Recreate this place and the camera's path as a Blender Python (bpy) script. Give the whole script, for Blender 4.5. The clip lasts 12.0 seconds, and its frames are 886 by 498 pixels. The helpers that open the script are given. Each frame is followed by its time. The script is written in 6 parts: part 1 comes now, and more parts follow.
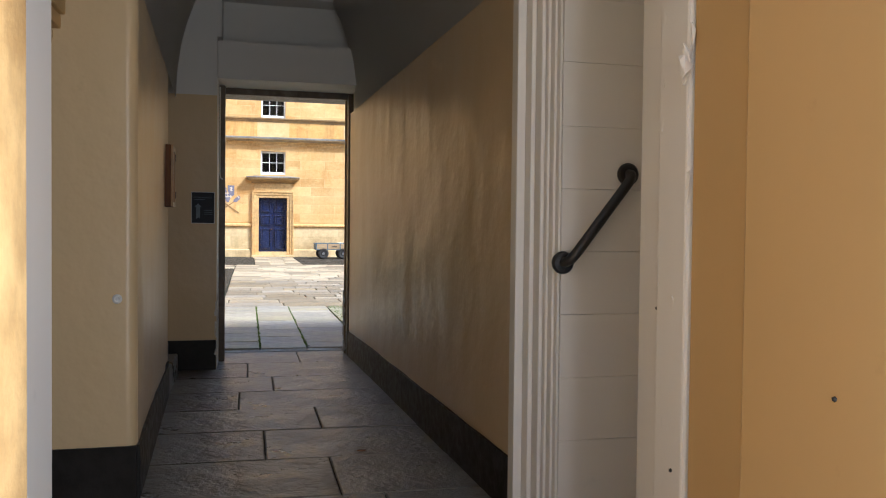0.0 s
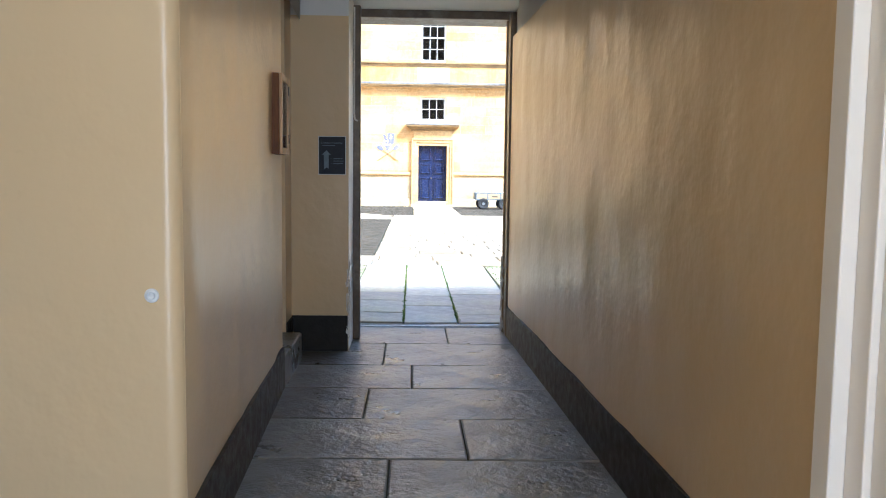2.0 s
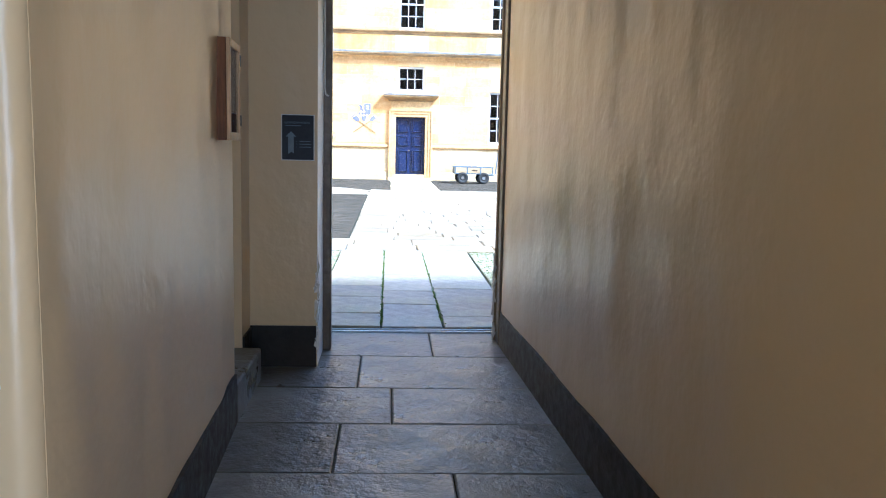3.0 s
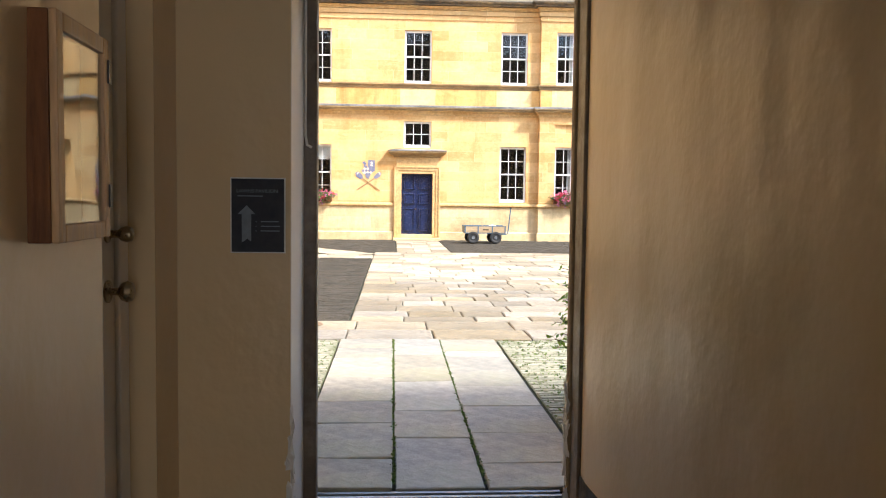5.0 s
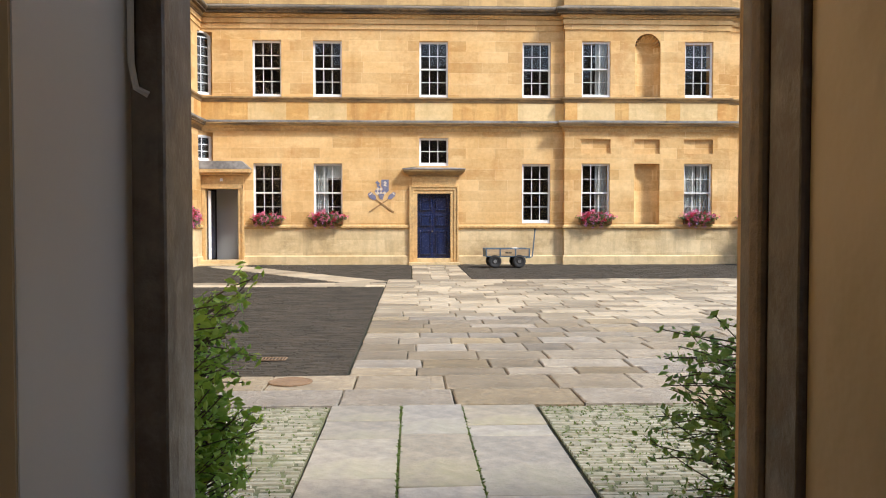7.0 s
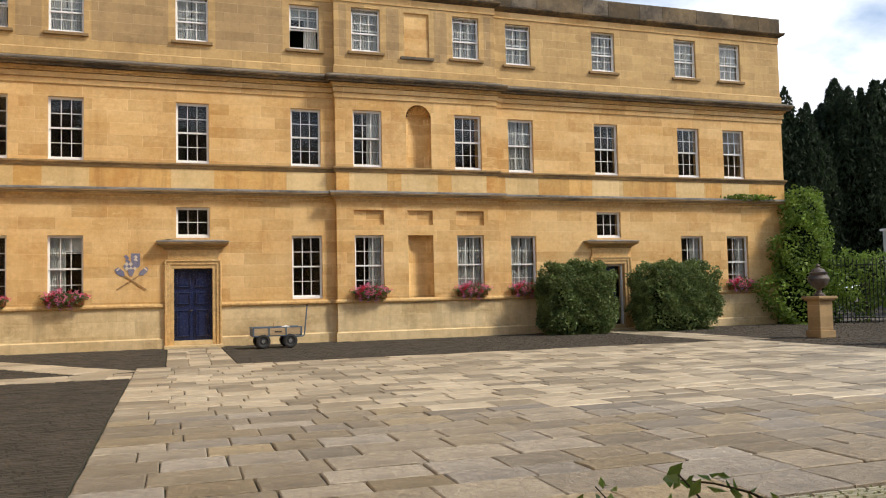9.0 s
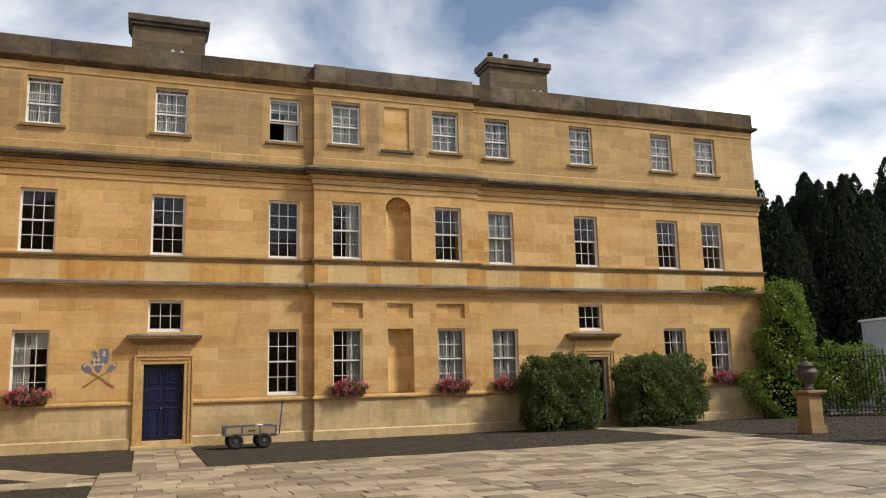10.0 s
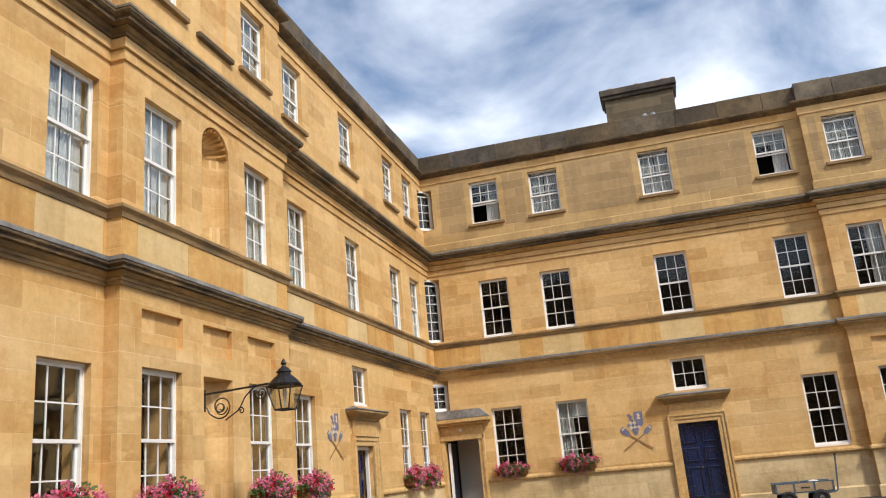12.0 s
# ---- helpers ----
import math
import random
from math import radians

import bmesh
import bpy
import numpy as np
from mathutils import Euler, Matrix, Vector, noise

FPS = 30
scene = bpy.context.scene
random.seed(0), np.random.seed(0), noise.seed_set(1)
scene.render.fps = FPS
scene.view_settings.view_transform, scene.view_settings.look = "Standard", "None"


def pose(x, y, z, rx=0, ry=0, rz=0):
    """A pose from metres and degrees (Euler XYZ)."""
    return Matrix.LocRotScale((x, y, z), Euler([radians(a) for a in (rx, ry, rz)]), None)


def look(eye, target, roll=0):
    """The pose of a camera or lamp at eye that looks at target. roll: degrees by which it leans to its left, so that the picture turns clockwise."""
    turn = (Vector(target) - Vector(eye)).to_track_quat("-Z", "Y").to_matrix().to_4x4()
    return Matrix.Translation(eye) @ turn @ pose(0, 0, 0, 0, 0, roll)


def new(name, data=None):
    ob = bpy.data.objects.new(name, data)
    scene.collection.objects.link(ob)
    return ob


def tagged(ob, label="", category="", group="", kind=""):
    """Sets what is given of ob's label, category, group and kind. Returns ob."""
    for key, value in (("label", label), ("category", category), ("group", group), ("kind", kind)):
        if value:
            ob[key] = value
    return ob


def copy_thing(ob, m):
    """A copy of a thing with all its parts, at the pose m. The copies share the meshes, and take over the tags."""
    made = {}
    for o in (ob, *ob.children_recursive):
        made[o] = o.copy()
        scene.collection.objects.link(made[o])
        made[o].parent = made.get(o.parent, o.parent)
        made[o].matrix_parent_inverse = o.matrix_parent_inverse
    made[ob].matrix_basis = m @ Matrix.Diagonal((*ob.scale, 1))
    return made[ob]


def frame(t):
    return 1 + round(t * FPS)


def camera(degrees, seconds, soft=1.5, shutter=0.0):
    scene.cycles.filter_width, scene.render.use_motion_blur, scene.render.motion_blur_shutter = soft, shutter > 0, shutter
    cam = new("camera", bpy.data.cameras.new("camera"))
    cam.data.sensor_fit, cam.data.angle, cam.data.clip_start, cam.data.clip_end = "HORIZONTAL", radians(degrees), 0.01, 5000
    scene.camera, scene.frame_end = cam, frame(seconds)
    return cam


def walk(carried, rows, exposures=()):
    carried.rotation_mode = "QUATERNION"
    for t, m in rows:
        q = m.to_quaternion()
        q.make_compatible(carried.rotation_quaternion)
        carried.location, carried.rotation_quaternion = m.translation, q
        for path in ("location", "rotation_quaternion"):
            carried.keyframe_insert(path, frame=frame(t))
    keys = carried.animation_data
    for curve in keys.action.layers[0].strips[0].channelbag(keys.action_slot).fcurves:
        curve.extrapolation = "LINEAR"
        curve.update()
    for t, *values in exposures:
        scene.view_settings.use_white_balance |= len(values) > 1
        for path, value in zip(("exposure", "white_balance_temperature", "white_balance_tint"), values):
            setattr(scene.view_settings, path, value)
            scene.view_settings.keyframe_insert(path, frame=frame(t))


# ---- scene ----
cam = camera(57.5, 12.0, soft=1.1)
PATH = [
    (0, (-0.515, 0.62, 1.258), (-0.047, 2.564, 1.209), 0.6),
    (0.5, (-0.419, 0.891, 1.226), (-0.18, 2.875, 1.14), 1.1),
    (1, (-0.355, 1.285, 1.21), (-0.174, 3.272, 1.075), 0.4),
    (1.5, (-0.309, 1.681, 1.235), (-0.22, 3.673, 1.088), 1.4),
    (2, (-0.324, 2.126, 1.29), (-0.248, 4.117, 1.109), 0.7),
    (2.5, (-0.323, 2.563, 1.331), (-0.191, 4.546, 1.108), 1.0),
    (3, (-0.352, 3.009, 1.393), (-0.216, 4.989, 1.14), 1.3),
    (5, (-0.412, 4.994, 1.484), (-0.288, 6.987, 1.366), 0.7),
    (5.5, (-0.398, 5.534, 1.487), (-0.29, 7.527, 1.369), 0.5),
    (6, (-0.351, 6.056, 1.487), (-0.262, 8.051, 1.373), 0.4),
    (6.5, (-0.341, 6.559, 1.488), (-0.267, 8.555, 1.393), -0.0),
    (8.5, (-0.183, 8.283, 1.488), (0.158, 10.253, 1.544), -0.4),
    (9, (-0.146, 8.646, 1.519), (0.489, 10.539, 1.63), -1.3),
    (9.5, (-0.085, 8.872, 1.573), (0.662, 10.714, 1.798), -1.3),
    (10, (-0.134, 9.133, 1.629), (0.554, 10.981, 1.962), -1.6),
    (10.5, (-0.137, 9.272, 1.662), (0.341, 11.174, 2.051), -3.8),
    (11, (0.034, 9.338, 1.687), (0.085, 11.286, 2.139), -4.4),
    (11.5, (0.043, 9.331, 1.703), (-0.219, 11.252, 2.196), -4.7),
    (12, (-0.11, 9.374, 1.723), (-0.599, 11.239, 2.253), -5.2),
]
EXPO = [(0.0, 1.4, 5500, 8), (0.5, 1.65, 5250, 8), (1.0, 2.25, 5100, 6), (1.5, 2.6, 5300, 4), (2.0, 2.65, 4900, 4), (2.5, 2.55, 4550, 4), (3.2, 2.5, 4500, 4), (4.8, 2.0, 5700, 8),
        (5.5, 1.6, 5900, 10), (6.0, 1.27, 5900, 10), (6.5, 1.16, 5800, 10), (8.3, 0.36, 6400, 10), (9.0, 0.42, 6600, 10), (9.5, 0.48, 6700, 10), (10.0, 0.09, 6900, 10), (11.0, 0.12, 6800, 10), (12.0, 0.33, 6300, 10)]
walk(cam, [(t, look(eye, target, roll)) for t, eye, target, roll in PATH], EXPO)

# ---- world and sun ----
SUN_AZ, SUN_EL = radians(125), radians(46)
world = bpy.data.worlds.new("sky")
scene.world = world
world.use_nodes = True
wt = world.node_tree
wt.nodes.clear()


def wnode(kind, **inputs):
    n = wt.nodes.new(kind)
    for k, v in inputs.items():
        n.inputs[k.replace("_", " ")].default_value = v
    return n


sky = wt.nodes.new("ShaderNodeTexSky")
sky.sky_type = "NISHITA"
sky.sun_disc = False
sky.sun_elevation, sky.sun_rotation = SUN_EL, SUN_AZ
coord = wt.nodes.new("ShaderNodeTexCoord")
sepc, addc, comc = wt.nodes.new("ShaderNodeSeparateXYZ"), wt.nodes.new("ShaderNodeMath"), wt.nodes.new("ShaderNodeVectorMath")
addc.operation, addc.inputs[1].default_value = "ADD", 0.22
comc.operation = "DIVIDE"
cloud = wnode("ShaderNodeTexNoise", Scale=1.9, Detail=7.0, Roughness=0.52, Distortion=0.3)
ramp = wt.nodes.new("ShaderNodeValToRGB")
ramp.color_ramp.elements[0].position, ramp.color_ramp.elements[1].position = 0.36, 0.64
shade = wnode("ShaderNodeTexNoise", Scale=2.6, Detail=8.0, Roughness=0.6)
shramp = wt.nodes.new("ShaderNodeValToRGB")
shramp.color_ramp.elements[0].position, shramp.color_ramp.elements[1].position = 0.35, 0.65
shramp.color_ramp.elements[0].color = (5.4, 5.8, 6.7, 1)
shramp.color_ramp.elements[1].color = (9.5, 9.8, 10.2, 1)
mixc = wt.nodes.new("ShaderNodeMix")
mixc.data_type = "RGBA"
back = wnode("ShaderNodeBackground", Strength=0.125)
outw = wt.nodes.new("ShaderNodeOutputWorld")
wt.links.new(coord.outputs["Generated"], sepc.inputs[0])
wt.links.new(sepc.outputs["Z"], addc.inputs[0])
wt.links.new(coord.outputs["Generated"], comc.inputs[0])
wt.links.new(addc.outputs[0], comc.inputs[1])
wt.links.new(comc.outputs["Vector"], cloud.inputs["Vector"])
wt.links.new(comc.outputs["Vector"], shade.inputs["Vector"])
bank, bias = wt.nodes.new("ShaderNodeVectorMath"), wt.nodes.new("ShaderNodeMath")
bank.operation, bank.inputs[1].default_value = "DOT_PRODUCT", (0.04, 0.0, -0.50)
bias.operation, bias.use_clamp = "ADD", True
wt.links.new(coord.outputs["Generated"], bank.inputs[0])
haze = wt.nodes.new("ShaderNodeMath")
haze.operation, haze.inputs[1].default_value = "ADD", 0.17
wt.links.new(bank.outputs["Value"], haze.inputs[0])
wt.links.new(haze.outputs[0], bias.inputs[0])
wt.links.new(cloud.outputs["Fac"], bias.inputs[1])
wt.links.new(bias.outputs[0], ramp.inputs["Fac"])
wt.links.new(shade.outputs["Fac"], shramp.inputs["Fac"])
wt.links.new(ramp.outputs["Color"], mixc.inputs["Factor"])
wt.links.new(sky.outputs["Color"], mixc.inputs["A"])
wt.links.new(shramp.outputs["Color"], mixc.inputs["B"])
wt.links.new(mixc.outputs["Result"], back.inputs["Color"])
wt.links.new(back.outputs["Background"], outw.inputs["Surface"])

sun_data = bpy.data.lights.new("sun", "SUN")
sun_data.energy, sun_data.angle, sun_data.color = 2.75, radians(9), (1.0, 0.92, 0.79)
sun = new("sun", sun_data)
to_sun = Vector((math.sin(SUN_AZ) * math.cos(SUN_EL), math.cos(SUN_AZ) * math.cos(SUN_EL), math.sin(SUN_EL)))
sun.matrix_world = look(to_sun * 60, (0, 0, 0))
# unseen area lamp added in the entrance's mouth, boosting the open street's daylight
mouth = bpy.data.lights.new("entrance_fill", "AREA")
mouth.shape, mouth.size, mouth.size_y, mouth.energy, mouth.color = "RECTANGLE", 0.9, 2.4, 17.0, (0.97, 0.97, 1.0)
new("entrance_fill", mouth).matrix_world = look((0.62, 0.45, 1.5), (-1.0, 4.5, 1.25))


# ---- materials ----
def link(nt, a, b):
    nt.links.new(a, b)


def mixer(nt, fac, a, b, blend="MIX"):
    n = nt.nodes.new("ShaderNodeMix")
    n.data_type, n.blend_type = "RGBA", blend
    for key, v in (("Factor", fac), ("A", a), ("B", b)):
        if isinstance(v, (int, float)):
            n.inputs[key].default_value = v
        elif isinstance(v, tuple):
            n.inputs[key].default_value = (*v, 1)
        else:
            nt.links.new(v, n.inputs[key])
    return n.outputs["Result"]


def noise_tex(nt, vec, scale, detail=5.0, rough=0.55, lo=0.35, hi=0.65):
    n = nt.nodes.new("ShaderNodeTexNoise")
    n.inputs["Scale"].default_value, n.inputs["Detail"].default_value, n.inputs["Roughness"].default_value = scale, detail, rough
    nt.links.new(vec, n.inputs["Vector"])
    r = nt.nodes.new("ShaderNodeMapRange")
    r.inputs["From Min"].default_value, r.inputs["From Max"].default_value = lo, hi
    nt.links.new(n.outputs["Fac"], r.inputs["Value"])
    return r.outputs["Result"]


def start_mat(name, rough, metal=0.0):
    m = bpy.data.materials.new(name)
    m.use_nodes = True
    nt = m.node_tree
    b = nt.nodes["Principled BSDF"]
    b.inputs["Roughness"].default_value, b.inputs["Metallic"].default_value = rough, metal
    tc = nt.nodes.new("ShaderNodeTexCoord")
    return m, nt, b, tc.outputs["Object"]


def bumped(nt, b, height, strength, dist=0.01):
    n = nt.nodes.new("ShaderNodeBump")
    n.inputs["Strength"].default_value, n.inputs["Distance"].default_value = strength, dist
    nt.links.new(height, n.inputs["Height"])
    nt.links.new(n.outputs["Normal"], b.inputs["Normal"])


def mat(name, c1, c2, rough=0.6, big=1.2, fine=14.0, bump=0.3, dist=0.006, metal=0.0, stain=None, vary=0.0, stretch=(1, 1, 1), spread=0.12, mottle=0.35, spec=0.5, stain_lo=0.5):
    """Two-scale colour and roughness variation with a fine relief."""
    m, nt, b, vec = start_mat(name, rough, metal)
    mp = nt.nodes.new("ShaderNodeMapping")
    mp.inputs["Scale"].default_value = stretch
    link(nt, vec, mp.inputs["Vector"])
    v = mp.outputs["Vector"]
    f1, f2 = noise_tex(nt, v, big), noise_tex(nt, v, fine, 6.0, 0.65)
    col = mixer(nt, f1, c1, c2)
    b.inputs["Specular IOR Level"].default_value = spec
    col = mixer(nt, mottle, col, mixer(nt, f2, tuple(c * 0.55 for c in c1), tuple(min(1, c * 1.25) for c in c2)))
    if stain:
        col = mixer(nt, noise_tex(nt, v, big * 0.6, 7.0, 0.7, stain_lo, stain_lo + 0.28), col, stain)
    if vary:
        oi = nt.nodes.new("ShaderNodeObjectInfo")
        mr = nt.nodes.new("ShaderNodeMapRange")
        mr.inputs["To Min"].default_value, mr.inputs["To Max"].default_value = 1 - vary, 1 + vary
        link(nt, oi.outputs["Random"], mr.inputs["Value"])
        hs = nt.nodes.new("ShaderNodeHueSaturation")
        link(nt, mr.outputs["Result"], hs.inputs["Value"])
        fr, ms = nt.nodes.new("ShaderNodeMath"), nt.nodes.new("ShaderNodeMapRange")
        fr.operation, fr.inputs[1].default_value = "PINGPONG", 0.07
        ms.inputs["From Max"].default_value, ms.inputs["To Min"].default_value, ms.inputs["To Max"].default_value = 0.07, 1 - 1.3 * vary, 1 + 0.5 * vary
        link(nt, oi.outputs["Random"], fr.inputs[0])
        link(nt, fr.outputs[0], ms.inputs["Value"])
        link(nt, ms.outputs["Result"], hs.inputs["Saturation"])
        link(nt, col, hs.inputs["Color"])
        col = hs.outputs["Color"]
    link(nt, col, b.inputs["Base Color"])
    mr = nt.nodes.new("ShaderNodeMapRange")
    mr.inputs["To Min"].default_value, mr.inputs["To Max"].default_value = max(0.02, rough - spread), min(1, rough + spread)
    link(nt, f2, mr.inputs["Value"])
    link(nt, mr.outputs["Result"], b.inputs["Roughness"])
    if bump:
        bumped(nt, b, f2, bump, dist)
    return m


def gloss_paint(name, c1, c2, rough, lump=2.2, strength=0.5, dist=0.03, drips=(1, 1, 0.45), spec=0.5):
    """Thick old gloss paint on uneven plaster: almost one colour, soft lumps and runs, small pimples."""
    m, nt, b, vec = start_mat(name, rough)
    b.inputs["Specular IOR Level"].default_value = spec
    mp = nt.nodes.new("ShaderNodeMapping")
    mp.inputs["Scale"].default_value = drips
    link(nt, vec, mp.inputs["Vector"])
    v = mp.outputs["Vector"]
    col = mixer(nt, noise_tex(nt, v, 0.9, 2.0, 0.4, 0.2, 0.8), c1, c2)
    scuff = nt.nodes.new("ShaderNodeMath")
    scuff.operation, scuff.inputs[1].default_value = "MULTIPLY", 0.35
    link(nt, noise_tex(nt, vec, 5.0, 8.0, 0.7, 0.66, 0.76), scuff.inputs[0])
    col = mixer(nt, scuff.outputs[0], col, tuple(c * 0.72 for c in c1))
    link(nt, col, b.inputs["Base Color"])
    a, c = noise_tex(nt, v, lump, 1.5, 0.4, 0.0, 1.0), noise_tex(nt, v, lump * 5, 2.0, 0.5, 0.0, 1.0)
    d = noise_tex(nt, vec, 70, 2.0, 0.5, 0.0, 1.0)
    m1, m2, s1, s2 = (nt.nodes.new("ShaderNodeMath") for _ in range(4))
    for n, op in ((m1, "MULTIPLY"), (m2, "MULTIPLY"), (s1, "ADD"), (s2, "ADD")):
        n.operation = op
    m1.inputs[1].default_value, m2.inputs[1].default_value = 0.21, 0.012
    link(nt, c, m1.inputs[0])
    link(nt, d, m2.inputs[0])
    link(nt, a, s1.inputs[0])
    link(nt, m1.outputs[0], s1.inputs[1])
    link(nt, s1.outputs[0], s2.inputs[0])
    link(nt, m2.outputs[0], s2.inputs[1])
    bumped(nt, b, s2.outputs[0], strength, dist)
    return m


def ashlar(name, c1, c2, joint, stain, w=0.86, h=0.335, joint_mix=0.35, tint=0.18, stain_lo=0.52, streak=0.16):
    """Coursed stone: blocks of slightly different colour, thin joints, soot and ochre stains."""
    m, nt, b, vec = start_mat(name, 0.82)
    sep = nt.nodes.new("ShaderNodeSeparateXYZ")
    link(nt, vec, sep.inputs[0])
    add = nt.nodes.new("ShaderNodeMath")
    link(nt, sep.outputs["X"], add.inputs[0])
    link(nt, sep.outputs["Y"], add.inputs[1])
    comb = nt.nodes.new("ShaderNodeCombineXYZ")
    link(nt, add.outputs[0], comb.inputs["X"])
    link(nt, sep.outputs["Z"], comb.inputs["Y"])
    wob = nt.nodes.new("ShaderNodeTexNoise")
    wob.inputs["Scale"].default_value = 0.7
    link(nt, comb.outputs[0], wob.inputs["Vector"])
    br = nt.nodes.new("ShaderNodeTexBrick")
    br.offset, br.squash = 0.43, 1.35
    br.squash_frequency = 3
    link(nt, comb.outputs[0], br.inputs["Vector"])
    for key, v in (("Scale", 1.0), ("Mortar Size", 0.006), ("Mortar Smooth", 0.4), ("Brick Width", w), ("Row Height", h), ("Bias", 0.0)):
        br.inputs[key].default_value = v
    br.inputs["Color1"].default_value, br.inputs["Color2"].default_value, br.inputs["Mortar"].default_value = (0, 0, 0, 1), (1, 1, 1, 1), (0.5, 0.5, 0.5, 1)
    mp = nt.nodes.new("ShaderNodeMapping")
    mp.inputs["Scale"].default_value = (0.45, 0.45, 1.3)
    link(nt, vec, mp.inputs["Vector"])
    f1 = noise_tex(nt, mp.outputs["Vector"], 0.75, 7.0, 0.62, 0.34, 0.66)
    f2 = noise_tex(nt, vec, 7.0, 10.0, 0.75, 0.3, 0.7)
    col = mixer(nt, f1, c1, c2)
    col = mixer(nt, tint, col, mixer(nt, br.outputs["Color"], tuple(c * 0.55 for c in c1), tuple(min(1, c * 1.35) for c in c2)))
    col = mixer(nt, 0.22, col, mixer(nt, f2, tuple(c * 0.5 for c in c1), tuple(min(1, c * 1.3) for c in c2)))
    fm = nt.nodes.new("ShaderNodeMath")
    fm.operation = "MULTIPLY"
    fm.inputs[1].default_value = joint_mix
    link(nt, br.outputs["Fac"], fm.inputs[0])
    fn = nt.nodes.new("ShaderNodeMath")
    fn.operation = "MULTIPLY"
    link(nt, fm.outputs[0], fn.inputs[0])
    link(nt, noise_tex(nt, vec, 0.9, 3.0, 0.5, 0.38, 0.62), fn.inputs[1])
    col = mixer(nt, fn.outputs[0], col, joint)
    st = nt.nodes.new("ShaderNodeMath")
    st.operation = "MULTIPLY"
    st.inputs[1].default_value = 0.7
    link(nt, noise_tex(nt, vec, 0.8, 9.0, 0.72, stain_lo, stain_lo + 0.25), st.inputs[0])
    col = mixer(nt, st.outputs[0], col, stain)
    ms = nt.nodes.new("ShaderNodeMapping")
    ms.inputs["Scale"].default_value = (1.0, 1.0, 0.10)
    link(nt, vec, ms.inputs["Vector"])
    sw = nt.nodes.new("ShaderNodeMath")
    sw.operation, sw.inputs[1].default_value = "MULTIPLY", streak
    link(nt, noise_tex(nt, ms.outputs["Vector"], 2.4, 6.0, 0.65, 0.50, 0.72), sw.inputs[0])
    col = mixer(nt, sw.outputs[0], col, tuple(c * 0.45 for c in stain))
    pw = nt.nodes.new("ShaderNodeMath")
    pw.operation, pw.inputs[1].default_value = "MULTIPLY", 0.5
    link(nt, noise_tex(nt, mp.outputs["Vector"], 2.6, 8.0, 0.7, 0.56, 0.68), pw.inputs[0])
    col = mixer(nt, pw.outputs[0], col, tuple(min(0.85, c * 1.16) for c in c2))
    link(nt, col, b.inputs["Base Color"])
    hm = nt.nodes.new("ShaderNodeMath")
    hm.operation = "SUBTRACT"
    link(nt, f2, hm.inputs[0])
    link(nt, br.outputs["Fac"], hm.inputs[1])
    bumped(nt, b, hm.outputs[0], 0.35, 0.012)
    return m


STONE = ashlar("golden_limestone", (0.57, 0.285, 0.058), (0.77, 0.53, 0.25), (0.86, 0.68, 0.40), (0.47, 0.19, 0.03), w=1.02, h=0.372, tint=0.36, joint_mix=0.62, streak=0.16)
ATTIC = ashlar("weathered_attic_limestone", (0.33, 0.215, 0.095), (0.47, 0.32, 0.152), (0.70, 0.54, 0.32), (0.19, 0.125, 0.06), w=0.95, h=0.31, joint_mix=0.8, tint=0.35, streak=0.25)
ATTICPALE = ashlar("stained_attic_limestone", (0.45, 0.275, 0.10), (0.60, 0.41, 0.18), (0.72, 0.56, 0.33), (0.26, 0.16, 0.07), w=0.95, h=0.31, joint_mix=0.7, tint=0.35, streak=0.25)
PLINTH = ashlar("pale_plinth_limestone", (0.58, 0.40, 0.17), (0.77, 0.60, 0.35), (0.40, 0.28, 0.14), (0.24, 0.14, 0.055), w=1.25, h=0.44, tint=0.28, stain_lo=0.50, streak=0.30)
BAND = ashlar("rust_streaked_band_limestone", (0.58, 0.30, 0.062), (0.73, 0.47, 0.18), (0.40, 0.26, 0.10), (0.46, 0.17, 0.02), w=2.1, h=1.9, tint=0.4, stain_lo=0.46, streak=0.45)
BANDPALE = ashlar("pale_band_limestone", (0.60, 0.385, 0.13), (0.76, 0.57, 0.30), (0.50, 0.34, 0.15), (0.56, 0.31, 0.08), w=2.1, h=1.9, tint=0.3, stain_lo=0.55, streak=0.25)
TRIM = mat("moulded_limestone", (0.52, 0.30, 0.10), (0.66, 0.45, 0.20), 0.85, big=0.9, fine=9, bump=0.4, stain=(0.22, 0.13, 0.06), stain_lo=0.52)
TRIMMID = mat("weathered_moulded_limestone", (0.17, 0.115, 0.06), (0.47, 0.30, 0.125), 0.88, big=1.1, fine=7, bump=0.5, stain=(0.075, 0.058, 0.04), stretch=(0.6, 0.6, 3.0), stain_lo=0.46)
# soot, with the cornices' shadow lines put into the colour as well
TRIMDARK = mat("sooty_shaded_limestone", (0.035, 0.029, 0.021), (0.27, 0.175, 0.08), 0.88, big=1.6, fine=9, bump=0.6, dist=0.015, stain=(0.022, 0.019, 0.016), stretch=(0.7, 0.7, 2.0), stain_lo=0.41, mottle=0.5)
# made pale to reflect extra light into the entrance
FORE = mat("pale_bounce_stone", (0.52, 0.46, 0.36), (0.62, 0.56, 0.46), 0.8, big=0.7, fine=6)
SOOT = mat("sooty_coping_limestone", (0.040, 0.031, 0.021), (0.15, 0.108, 0.060), 0.9, big=0.9, fine=6, bump=0.5, stain=(0.28, 0.21, 0.12), vary=0.3)
